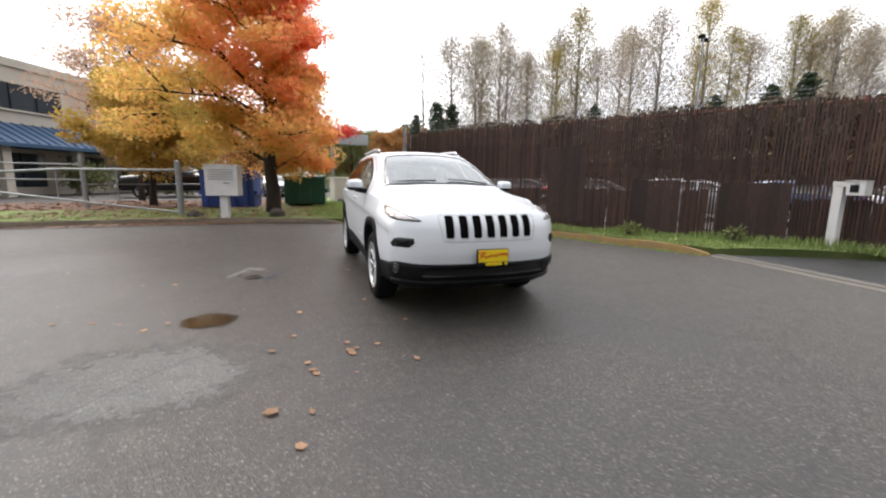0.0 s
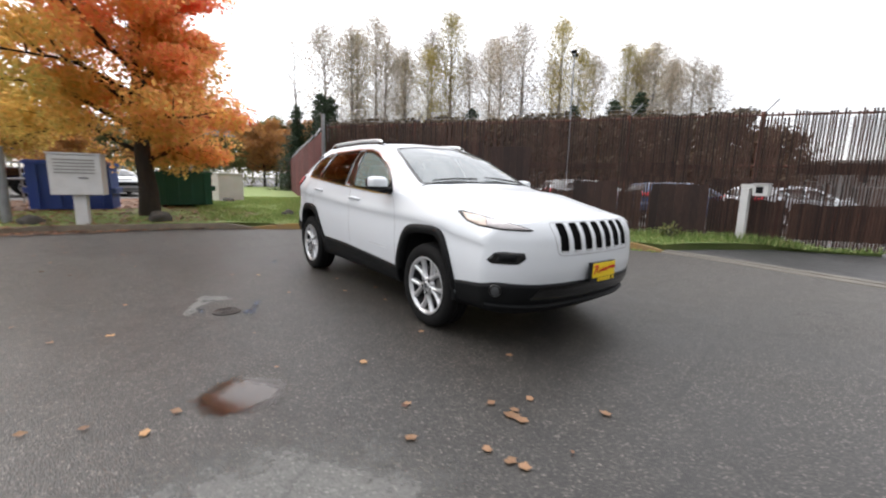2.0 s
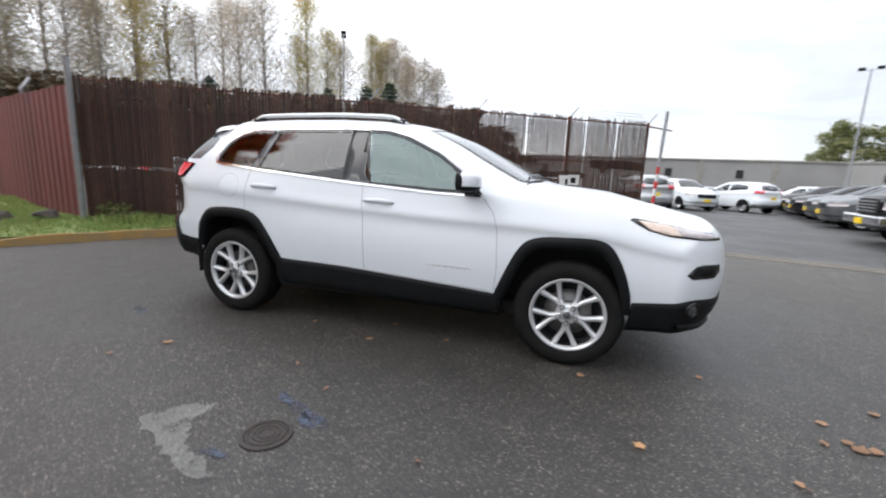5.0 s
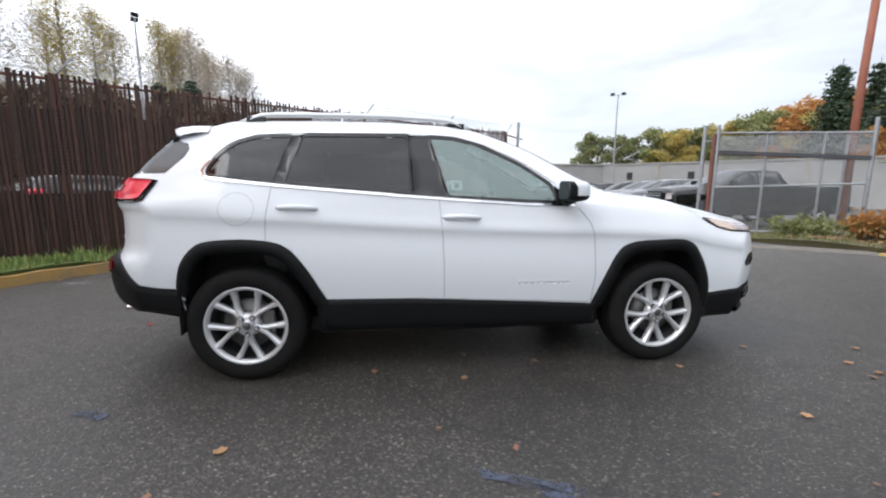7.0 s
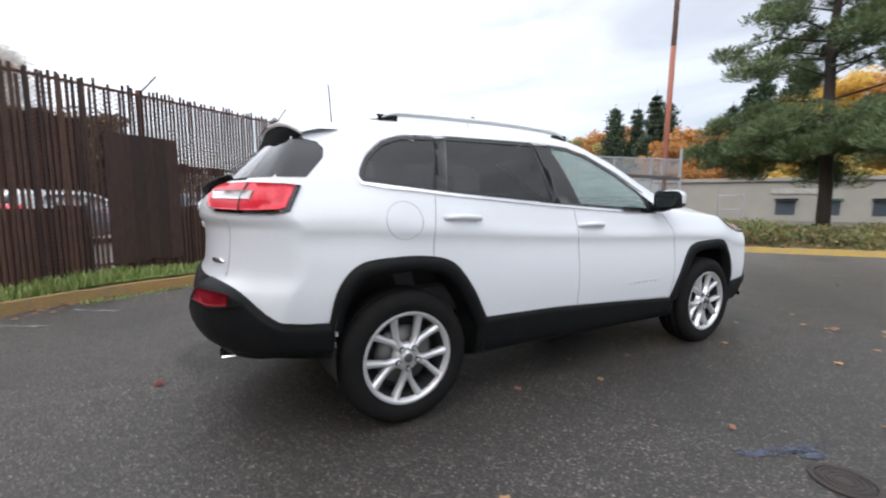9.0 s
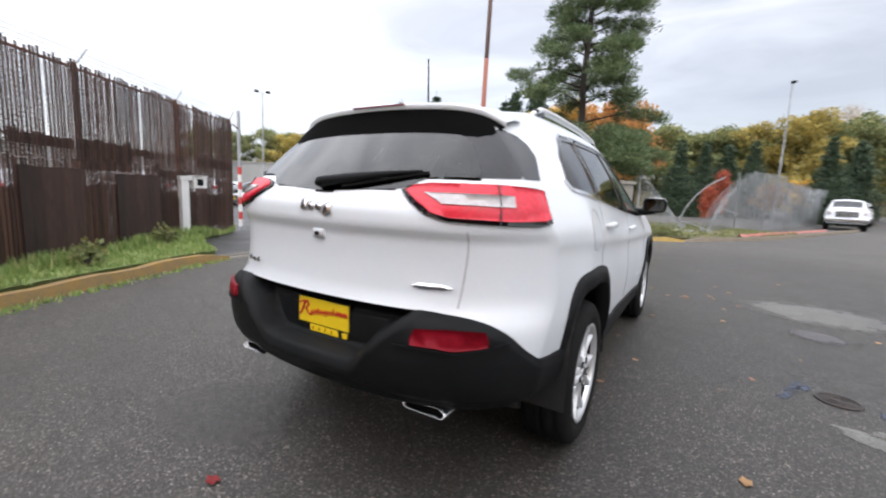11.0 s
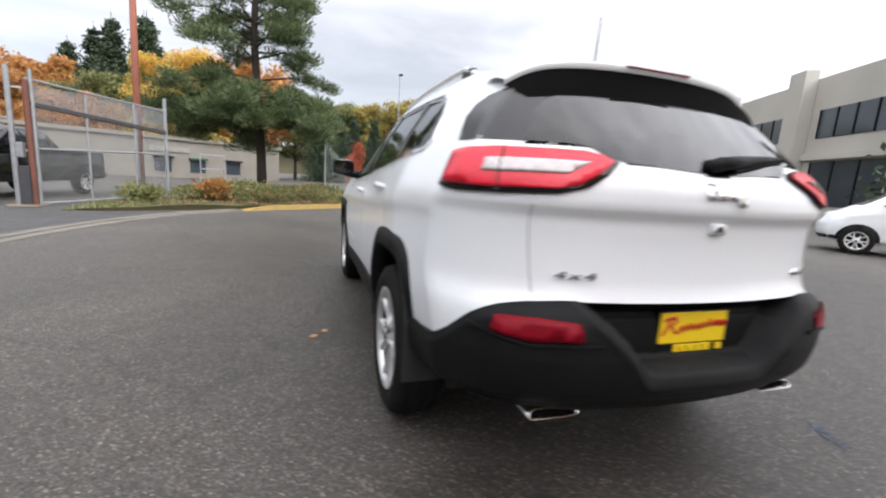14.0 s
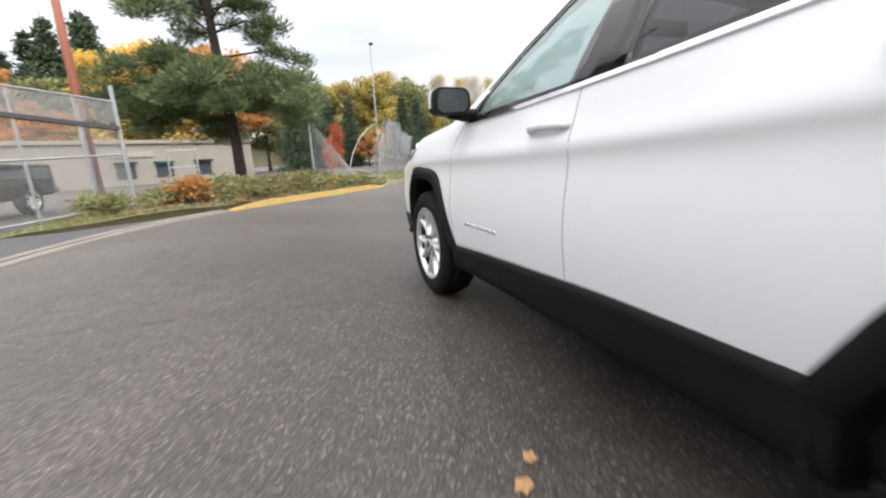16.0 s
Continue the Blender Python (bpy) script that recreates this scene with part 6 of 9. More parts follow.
bm = bmesh.new()
xs = [-900, -300, -120, -60, -40, -30, -24] + [-20 + 1.0 * k for k in range(41)] + [24, 28, 34, 40, 50, 60, 120, 300, 900]
ys = [-900, -300, -120, -60, -45, -36, -30] + [-26 + 1.0 * k for k in range(53)] + [30, 36, 45, 60, 120, 300, 900]
rows = [[bm.verts.new((x, y, ground_z(x, y))) for x in xs] for y in ys]
for a, b in zip(rows, rows[1:]):
    for j in range(len(xs) - 1):
        bm.faces.new((a[j], a[j + 1], b[j + 1], b[j]))
ground = tagged(part("ground", bm, M_ASPHALT, smooth=True), "worn grey asphalt yard, damp and strewn with leaves", "ground", kind="structure")


def flat_piece(name, poly, m, lift=0.004, step=0.3, label="", category="", wob=0.0, kind="structure"):
    """A thin sheet that lies on the ground."""
    if wob:
        rnd = random.Random(name + str(len(poly)) + label)
        poly = [(x + rnd.uniform(-wob, wob), y + rnd.uniform(-wob, wob)) for x, y in dense(poly, step * 0.7, True)[:-1]]
    v, f = fill2d(poly, step)
    me = mesh_of(name, [(x, y, ground_z(x, y) + lift) for x, y in v], f, m)
    ob = part(name, me, m)
    bmx = bmesh.new()
    bmx.from_mesh(me)
    bmesh.ops.recalc_face_normals(bmx, faces=bmx.faces)
    if sum(fc.normal.z for fc in bmx.faces) < 0:
        bmesh.ops.reverse_faces(bmx, faces=bmx.faces)
    bmx.to_mesh(me)
    bmx.free()
    return tagged(ob, label, category, kind=kind)


apron = [(p.x, p.y) for p in smooth_line([(x, y, 0) for x, y in GUTTER], 0.5)]
flat_piece("driveway_apron", [(5.75, -0.55)] + [(x + 0.25, y - 0.1) for x, y in apron] + [(3.4, -8.6), (4.5, -7.95), (5.4, -7.55), (6.4, -7.3), (7.0, -7.6), (14, -14), (40, -32), (44, 8), (20, 2), (9.4, -3.3), (8.0, -1.5), (6.5, -0.8)], M_ASPHALT_NEW, 0.004, 1.0, "darker smooth asphalt apron and sales lot", "driveway")
# concrete gutter across the drive: two bands with a dark joint
for k, (o0, o1) in enumerate(((-0.16, 0.02), (0.05, 0.22))):
    line = smooth_line([(x, y, 0) for x, y in GUTTER], 0.3)
    bm = bmesh.new()
    prev = None
    for i, p in enumerate(line):
        d = (line[min(i + 1, len(line) - 1)] - line[max(i - 1, 0)]).normalized()
        s = Vector((-d.y, d.x, 0))
        q = [bm.verts.new((p + s * o).xy.to_3d() + Vector((0, 0, z))) for o, z in ((o0, -0.02), (o0 + 0.01, 0.016 + 0.01 * k), (o1 - 0.01, 0.016 + 0.01 * k), (o1, -0.02))]
        if prev:
            for j in range(3):
                bm.faces.new((prev[j], prev[j + 1], q[j + 1], q[j]))
        prev = q
    bmesh.ops.recalc_face_normals(bm, faces=bm.faces)
    tagged(part("gutter_strip", bm, M_GUTTER), "pale concrete gutter band across the driveway", "gutter", kind="structure")


def kerb(line, m, label, high=0.13, wide=0.15):
    line = smooth_line([(x, y, 0) for x, y in line], 0.25)
    bm = bmesh.new()
    prev = None
    rnd = random.Random(label)
    for i, p in enumerate(line):
        d = (line[min(i + 1, len(line) - 1)] - line[max(i - 1, 0)]).normalized()
        s = Vector((-d.y, d.x, 0))
        w = rnd.uniform(-0.008, 0.008)
        h = high + rnd.uniform(-0.012, 0.012)
        taper = min(1.0, (len(line) - i) / 4, (i + 1) / 3)
        h *= max(0.15, taper)
        prof = ((0.0, -0.05), (0.012 + w, h * 0.8), (0.04 + w, h), (wide, h), (wide + 0.02, -0.05))
        q = [bm.verts.new(p + s * o + Vector((0, 0, z))) for o, z in prof]
        if prev:
            for j in range(len(prof) - 1):
                bm.faces.new((prev[j], prev[j + 1], q[j + 1], q[j]))
        prev = q
    bmesh.ops.recalc_face_normals(bm, faces=bm.faces)
    return tagged(part("kerb", bm, m), label, "kerb", kind="structure")


kerb(list(reversed(CURB_BACK[4:])), M_CURB, "worn kerb with faded yellow paint beside the grass")
kerb(list(reversed(CURB_BACK[:5])), M_CURB_GREY, "mossy brown kerb under the maple")
kerb(list(reversed(CURB_BED))[3:] , M_CURB_YEL, "yellow painted kerb round the planting bed")
kerb(list(reversed(CURB_BED))[:4], M_CURB_GREY, "grey kerb along the street")


def land(name, poly, zf, m, step, label, category):
    v, f = fill2d(poly, step)
    bm = bmesh.new()
    vs = [bm.verts.new((x, y, zf(x, y))) for x, y in v]
    for t in f:
        bm.faces.new([vs[i] for i in t])
    bmesh.ops.recalc_face_normals(bm, faces=bm.faces)
    if sum(fc.normal.z for fc in bm.faces) < 0:
        bmesh.ops.reverse_faces(bm, faces=bm.faces)
    border = [e for e in bm.edges if len(e.link_faces) == 1]
    low = {}
    for e in border:
        for q in e.verts:
            low.setdefault(q, bm.verts.new((q.co.x, q.co.y, -0.3)) if q not in low else low[q])
    for e in border:
        a, b = e.verts
        bm.faces.new((a, b, low[b], low[a]))
    return tagged(part(name, bm, m, smooth=True), label, category, kind="structure")


def bumpy(x, y, k=0.05):
    return k * noise.noise((x * 0.6, y * 0.6, 3.0)) + 0.4 * k * noise.noise((x * 2.3, y * 2.3, 7.0))


back_line = [(p.x, p.y) for p in smooth_line([(x, y, 0) for x, y in CURB_BACK], 0.5)]


def inset(line, d):
    out = []
    for i, (x, y) in enumerate(line):
        a, b = Vector(line[max(i - 1, 0)]), Vector(line[min(i + 1, len(line) - 1)])
        t = (b - a).normalized()
        out.append((x - t.y * d, y + t.x * d))
    return out


verge_edge = inset(back_line, 0.13)
VERGE = verge_edge + [(6.2, -0.75), (7.7, -1.5), (8.9, -2.95), (9.4, -2.8), (2.0, 7.5), (9.6, 36.0), (6.0, 38.0), (0.8, 19.0), (-1.0, 15.5), (-2.6, 10.6), (-6.0, 10.2), (-14.0, 9.0)]


def verge_z(x, y):
    d = min((Vector((x, y)) - Vector(p)).length for p in back_line)
    edge = ease(-0.6, -2.4, y) if x > 4 else 0.0
    return (0.115 + 0.03 * min(d, 5.0) + bumpy(x, y)) * (1 - edge * 0.9) + 0.01 * edge


land("lawn", VERGE, verge_z, M_EARTH, 0.4, "rough grass verge along the fence and under the maple", "lawn")
bed_edge = [(p.x, p.y) for p in smooth_line([(x, y, 0) for x, y in CURB_BED], 0.6)]
BED = inset(bed_edge, 0.13)[:22] + [(-3.8, -19.5), (-1.0, -18.8), (3.0, -18.6), (5.6, -16.0), (6.6, -13.0), (6.7, -11.0), (6.3, -7.55), (5.4, -7.6), (4.5, -8.0)]


def bed_z(x, y):
    d = min((Vector((x, y)) - Vector(p)).length for p in bed_edge)
    return (0.10 + 0.05 * min(d, 3.0)) * (1 - 0.8 * ease(3.6, 5.2, x)) + bumpy(x, y, 0.05) - 0.10 * ease(5.0, 6.7, x)


land("planting_bed", BED, bed_z, M_BEDSOIL, 0.45, "grassy planting bed with shrubs round the pine", "planting bed")
land("far_lawn", [(-14, 9.2), (-6, 10.4), (-2.7, 10.8), (-1.2, 15.8), (-2.5, 19), (-9, 17), (-16, 13)], lambda x, y: 0.10 + bumpy(x, y, 0.04), M_LEAFBED, 0.9, "bare strip of brown earth and fallen leaves", "ground")


def blades(name, poly, zf, n, hgt, seed, m, label, category, width=0.012):
    """Tufts of grass over an outline, as one mass."""
    rnd = random.Random(seed)
    x0, x1 = min(p[0] for p in poly), max(p[0] for p in poly)
    y0, y1 = min(p[1] for p in poly), max(p[1] for p in poly)
    verts, faces, made = [], [], 0
    while made < n:
        x, y = rnd.uniform(x0, x1), rnd.uniform(y0, y1)
        if not in_poly(x, y, poly):
            continue
        made += 1
        thick = 0.5 + 0.8 * (noise.noise((x * 0.9, y * 0.9, 1.0)) + 0.4)
        z = zf(x, y)
        for _ in range(3):
            a = rnd.uniform(0, 6.28)
            h = hgt * rnd.uniform(0.5, 1.2) * max(0.4, thick)
            lean = rnd.uniform(0.1, 0.6) * h
            px, py = x + rnd.uniform(-0.05, 0.05), y + rnd.uniform(-0.05, 0.05)
            c, s = math.cos(a), math.sin(a)
            k = len(verts)
            verts += [(px - s * width, py + c * width, z - 0.01), (px + s * width, py - c * width, z - 0.01), (px + c * lean, py + s * lean, z + h)]
            faces.append((k, k + 1, k + 2))
    return tagged(part(name, mesh_of(name, verts, faces, m), m), label, category, kind="stuff")


NEAR_VERGE = [p for p in verge_edge if p[0] > -0.8] + [(6.2, -0.7), (7.6, -1.5), (8.9, -2.9), (1.7, 7.1), (4.0, 16.0), (1.2, 17.0), (-1.0, 12.0), (-1.4, 7.6)]
blades("grass", NEAR_VERGE, verge_z, 17000, 0.065, 5, M_GRASS, "green grass blades along the fence", "grass")
FENCE_STRIP = [(1.75, 6.75), (8.9, -3.0), (8.3, -2.5), (1.3, 6.5)]
blades("tall_grass", FENCE_STRIP, verge_z, 1500, 0.16, 6, M_GRASS, "taller grass and weeds at the foot of the fence", "grass", 0.016)
blades("grass", [p for p in verge_edge if p[0] < -0.8] + [(-1.2, 9.5), (-6, 9.4), (-13, 8.4)], verge_z, 1500, 0.06, 7, M_GRASS, "thin grass under the maple", "grass")
blades("gutter_weed", [(4.98, -0.5), (5.18, -0.5), (4.72, 0.75), (4.0, 2.3), (3.3, 3.6), (3.1, 3.5), (3.8, 2.2), (4.5, 0.65)], lambda x, y: 0.0, 330, 0.05, 9, M_GRASS, "moss and grass tufts in the gutter along the kerb", "weeds", 0.014)
blades("grass", [(x, y) for x, y in BED], bed_z, 4500, 0.11, 8, M_GRASS_DULL, "grass in the planting bed", "grass", 0.016)

# patches, puddles and marks on the yard
flat_piece("pale_patch", [(-4.4, -2.2), (-3.4, -1.9), (-1.8, -1.9), (-1.6, -2.9), (-1.9, -4.0), (-3.0, -4.5), (-4.4, -4.3)], M_PATCH, 0.003, 0.12, "pale worn patch in the asphalt", "asphalt patch", 0.09)
flat_piece("pale_patch", [(-2.31, 0.60), (-2.12, 0.48), (-2.07, 0.35), (-2.22, 0.36), (-2.36, 0.22), (-2.48, -0.07), (-2.53, 0.0), (-2.42, 0.32)], M_PATCH_B, 0.003, 0.05, "pale cement patch beside the manhole", "asphalt patch", 0.02)
for m_pool, cx, cy, rx, ry, lab in ((M_WATER, -2.40, -1.72, 0.34, 0.30, "shallow rain puddle in a dip"), (M_FILM_A, 0.72, 2.16, 0.62, 0.50, "film of rain water behind the car")):
    ring = [(cx + rx * math.cos(a), cy + ry * math.sin(a)) for a in np.linspace(0, 2 * math.pi, 40)[:-1]]
    flat_piece("puddle", ring, m_pool, 0.005 if m_pool is M_WATER else 0.0045, 0.12, lab, "puddle", 0.0, "")
for poly in ([(-1.85, 0.12), (-1.90, 0.11), (-2.07, -0.27), (-2.02, -0.30)], [(-1.98, -0.12), (-2.02, -0.10), (-2.09, -0.20), (-2.05, -0.24)], [(-2.40, 0.0), (-2.36, -0.02), (-2.33, 0.10), (-2.38, 0.13)], [(-1.13, 2.15), (-1.18, 2.15), (-1.26, 1.97), (-1.21, 1.95)]):
    flat_piece("paint_mark", poly, M_CHALK_BLUE, 0.006, 0.06, "faded blue survey paint mark on the asphalt", "paint mark", 0.012, "")
for poly in ([(2.55, 3.1), (2.62, 3.05), (2.9, 3.5), (2.84, 3.55)], [(2.2, 3.6), (2.27, 3.56), (2.5, 3.95), (2.44, 4.0)], [(1.85, 4.1), (1.92, 4.06), (2.1, 4.4), (2.04, 4.45)]):
    flat_piece("paint_mark", poly, M_CHALK_WHITE, 0.006, 0.08, "faded white survey paint mark on the asphalt", "paint mark", 0.012, "")

mh = thing("manhole_cover", "small round cast iron manhole cover in the asphalt", "manhole cover", (-2.19, -0.06, 0))
part("cover_frame", lathe(bmesh.new(), [(0.118, 0.0), (0.118, 0.009), (0.098, 0.009), (0.097, 0.003)], "z", 40), M_IRON, mh)
part("lid", lathe(bmesh.new(), [(0.0001, 0.007), (0.094, 0.007), (0.096, 0.0)], "z", 40), M_IRON, mh)
for k in range(3):
    part("lid_ring", lathe(bmesh.new(), [(0.03 + k * 0.024, 0.006), (0.032 + k * 0.024, 0.011), (0.038 + k * 0.024, 0.011), (0.04 + k * 0.024, 0.006)], "z", 32), M_IRON, mh)


def leaf_shape(size, rnd):
    """A curled fallen leaf with five blunt lobes."""
    n = 10
    pts = []
    for k in range(n):
        a = 2 * math.pi * k / n
        r = size * (1.0 if k % 2 == 0 else 0.74) * rnd.uniform(0.85, 1.15)
        pts.append((r * math.cos(a), r * math.sin(a) * 0.8, 0.004 + 0.2 * r * rnd.random()))
    return [(0, 0, 0.006)] + pts, [(0, k + 1, (k + 1) % n + 1) for k in range(n)]


def fallen_leaf(x, y, size, m, label):
    rnd = random.Random(int(x * 977 + y * 613))
    v, f = leaf_shape(size * 0.66, rnd)
    ob = part("fallen_leaf", mesh_of("fallen_leaf", v, f, m), m)
    ob.matrix_world = pose(x, y, ground_z(x, y) + 0.004, 0, 0, rnd.uniform(0, 360))
    return tagged(ob, label, "leaf", "fallen leaves on the asphalt")


def scatter_leaves(name, poly, zf, n, seed, size=0.045, m=None, label="brown and orange fallen leaves"):
    rnd = random.Random(seed)
    x0, x1 = min(p[0] for p in poly), max(p[0] for p in poly)
    y0, y1 = min(p[1] for p in poly), max(p[1] for p in poly)
    verts, faces, made = [], [], 0
    while made < n:
        x, y = rnd.uniform(x0, x1), rnd.uniform(y0, y1)
        if not in_poly(x, y, poly):
            continue
        made += 1
        a, s = rnd.uniform(0, 6.28), size * rnd.uniform(0.6, 1.3)
        c, sn = math.cos(a) * s, math.sin(a) * s
        z = zf(x, y) + 0.012
        k = len(verts)
        verts += [(x - c, y - sn, z), (x + sn * 0.7, y - c * 0.7, z + s * rnd.random() * 0.5), (x + c, y + sn, z + s * rnd.random() * 0.4), (x - sn * 0.7, y + c * 0.7, z)]
        faces.append((k, k + 1, k + 2, k + 3))
    return tagged(part(name, mesh_of(name, verts, faces, m or M_LITTER), m or M_LITTER), label, "leaves", kind="stuff")


# ---------------------------------------------------------------- slatted fence along the verge
FD = (FENCE_B - FENCE_A)
FLEN = FD.length
FD = FD.normalized()
FN = Vector((FD.y, -FD.x, 0))
if FN.dot(Vector((-1, -1, 0))) < 0:
    FN = -FN


def fz(d):
    p = FENCE_A + FD * d
    return verge_z(p.x, p.y) - 0.03


fence = thing("slat_fence", "tall chain-link fence filled with weathered dark brown slats, some missing", "fence")


def ftop(d):
    """The top of the fence climbs a little towards the drive."""
    return 2.60 + 0.165 * d / FLEN


FTOP = 2.68
for k, d in enumerate(np.linspace(0.02, FLEN, 6)):
    p = FENCE_A + FD * float(d) - FN * 0.07
    part("fence_post", tube(bmesh.new(), [(p.x, p.y, -0.1), (p.x, p.y, ftop(d) + 0.05)], 0.04, 10), M_RUST if k else M_GALV, fence)
    if k:
        arm = [(p.x, p.y, ftop(d)), (p.x + FN.x * 0.02 + FD.x * 0.24, p.y + FN.y * 0.02 + FD.y * 0.24, ftop(d) + 0.3)]
        part("barb_arm", tube(bmesh.new(), arm, 0.014, 6), M_GALV, fence)
for za, zb, m in ((ftop(0) - 0.02, ftop(FLEN) - 0.02, M_RUST), (1.66, 1.70, M_RUST), (0.3, 0.3, M_RUST)):
    a, b = FENCE_A - FN * 0.06, FENCE_B - FN * 0.06
    part("fence_rail", tube(bmesh.new(), [(a.x, a.y, za), (b.x, b.y, zb)], 0.022, 8), m, fence)
for k in range(3):
    off = -0.10 - 0.08 * k
    a, b = FENCE_A + FN * off, FENCE_B + FN * off
    bm = tube(bmesh.new(), [(a.x, a.y, ftop(0) + 0.10 + 0.09 * k), (b.x, b.y, ftop(FLEN) + 0.10 + 0.09 * k)], 0.004, 4)
    part("barbed_wire", bm, M_GALV, fence)
rnd = random.Random(11)
slat_mesh = {}


def slat(length, wide):
    key = (round(length, 2), wide)
    if key not in slat_mesh:
        bm = boxed(-wide / 2, wide / 2, -0.005, 0.005, 0, length)
        top = [v for v in bm.verts if v.co.z > length * 0.9]
        top[0].co.z -= 0.012
        top[-1].co.z -= 0.008
        me = bpy.data.meshes.new("fence_slat")
        bm.to_mesh(me)
        bm.free()
        me.materials.append(M_SLAT)
        slat_mesh[key] = me
    return slat_mesh[key]


turn = math.degrees(math.atan2(FD.y, FD.x))
PITCH = 0.057
n_slats = int(FLEN / PITCH)
for k in range(n_slats):
    d = 0.03 + k * PITCH
    if rnd.random() < 0.03:
        continue
    p = FENCE_A + FD * d + FN * rnd.uniform(-0.003, 0.003)
    z0 = fz(d) + rnd.choice((0.0, 0.0, 0.02, 0.06))
    top = ftop(d) + rnd.choice((0.05, 0.05, 0.05, 0.03, -0.06))
    length = round((top - z0) / 0.05) * 0.05
    pieces = [(top - length, length, 0.036)] if d < 4.4 else [(z0, 1.30, 0.036), (z0 + 1.31, round((top - z0 - 1.31) / 0.05) * 0.05, 0.032)]
    for zb, ln, wide in pieces:
        ob = part("slat", slat(ln, wide), None, fence)
        ob.matrix_basis = pose(p.x, p.y, zb, 0, rnd.gauss(0, 0.2), turn)
# boards behind the slats close most of the gaps
segs = [(0.0, 1.5), (1.5, 2.9), (2.9, 4.4), (4.4, 6.0), (6.0, 7.5), (7.5, 8.6), (8.6, 9.3), (9.3, 10.8), (10.8, 12.6)]
for k, (d0, d1) in enumerate(segs):
    if d0 < 4.4:
        bands = [(0.05, 1.08), (1.14 if k == 0 else 1.36, 2.2)]
    elif d0 < 9.3:
        bands = [(0.05, 1.10), (1.62, 1.72)] if k != 5 else [(0.05, 1.12), (1.36, 1.75)]
    else:
        bands = [(0.05, 0.98), (1.30, 1.42)] if k % 2 else [(0.30, 0.95), (1.62, 1.75)]
    w = 0.155
    n = int((d1 - d0) / w)
    for i in range(n):
        for z0, z1 in bands:
            p = FENCE_A + FD * (d0 + (i + 0.5) * w) - FN * 0.02
            if rnd.random() < 0.03:
                continue
            zz1 = z1 + rnd.uniform(-0.03, 0.03)
            ob = part("board", boxed(-w / 2 + 0.002, w / 2 - 0.002, -0.004, 0.004, fz(d0) + z0 - 0.15, zz1), M_SHEET, fence)
            ob.matrix_basis = pose(p.x, p.y, 0, 0, 0, turn)
# plain boards laid over the slats
OVERLAY = [(4.52, 5.60, 0.3, 2.07), (6.50, 7.55, 0.2, 1.32), (8.15, 9.30, 0.25, 1.28)]
for d0, d1, z0, z1 in OVERLAY:
    n = int((d1 - d0) / 0.16)
    for i in range(n):
        p = FENCE_A + FD * (d0 + (i + 0.5) * 0.16) + FN * 0.022
        ob = part("overlay_board", boxed(-0.079, 0.079, -0.006, 0.006, z0 + rnd.uniform(-0.02, 0.02), z1 + rnd.uniform(-0.008, 0.008)), M_SHEET, fence)
        ob.matrix_basis = pose(p.x, p.y, 0, 0, 0, turn)
# striped steel post at the drive
sp = thing("striped_post", "tall steel gate post with red and white stripes", "post", (9.3, -3.42, ground_z(9.3, -3.42)))
part("post_tube", tube(bmesh.new(), [(0, 0, 0), (0.22, -0.13, 3.2)], 0.045, 12), M_GALV, sp)
for k in range(8):
    z = 0.1 + k * 0.2
    part("stripe", tube(bmesh.new(), [(0.069 * z, -0.041 * z, z), (0.069 * (z + 0.2), -0.041 * (z + 0.2), z + 0.2)], 0.049, 16), M_REDPAINT if k % 2 else M_WHITEPAINT, sp)
part("hinge_arm", tube(bmesh.new(), [(-0.3, 0.35, 2.74), (0.5, -0.35, 2.72)], 0.02, 6), M_RUST, sp)

# ---------------------------------------------------------------- red-brown sheet fence running back
RA, RB = Vector((1.52, 7.15, 0)), Vector((9.3, 36.5, 0))
red = thing("sheet_fence", "red-brown painted metal sheet fence on posts beside the lawn", "fence")
rd = (RB - RA).normalized()
rt = math.degrees(math.atan2(rd.y, rd.x))
n = int((RB - RA).length / 0.9)
for k in range(n):
    p = RA + rd * (0.9 * k)
    bm = bmesh.new()
    prev = None
    for i in range(19):
        x = 0.9 * i / 18
        y = 0.012 * (1 if (i // 3) % 2 else -1)
        q = (bm.verts.new((x, y, 0.1)), bm.verts.new((x, y, 2.46)))
        if prev:
            bm.faces.new((prev[0], q[0], q[1], prev[1]))
        prev = q
    ob = part("sheet_panel", bm, M_REDFENCE, red)
    ob.matrix_basis = pose(p.x, p.y, 0, 0, 0, rt)
    if k % 3 == 0 and k:
        part("fence_post", tube(bmesh.new(), [(p.x + 0.1, p.y, 0), (p.x + 0.1, p.y, 2.6), (p.x + 0.28, p.y, 2.85)], 0.03, 6), M_GALV, red)
part("corner_post", tube(bmesh.new(), [(1.50, 7.0, 0), (1.50, 7.0, 2.9)], 0.05, 12), M_GALV, red, "galvanised corner post")

# ---------------------------------------------------------------- keypad post, cabinet, bins, barrier gate
kp = thing("keypad_post", "white painted steel post with a keypad box at the drive", "keypad post", (7.4, -1.0, 0.03), -90)
part("post", boxed(-0.072, 0.072, -0.072, 0.072, 0.0, 1.20, 0.012), M_WHITEPAINT, kp)
part("post_foot", boxed(-0.14, 0.14, -0.14, 0.14, 0.0, 0.05, 0.01), M_CONCRETE, kp)
part("arm", boxed(-0.085, 0.30, -0.07, 0.07, 1.202, 1.29, 0.010), M_WHITEPAINT, kp)
kb = part("keypad_box", boxed(0.14, 0.40, -0.12, 0.09, 1.06, 1.296, 0.012), M_WHITEPAINT, kp)
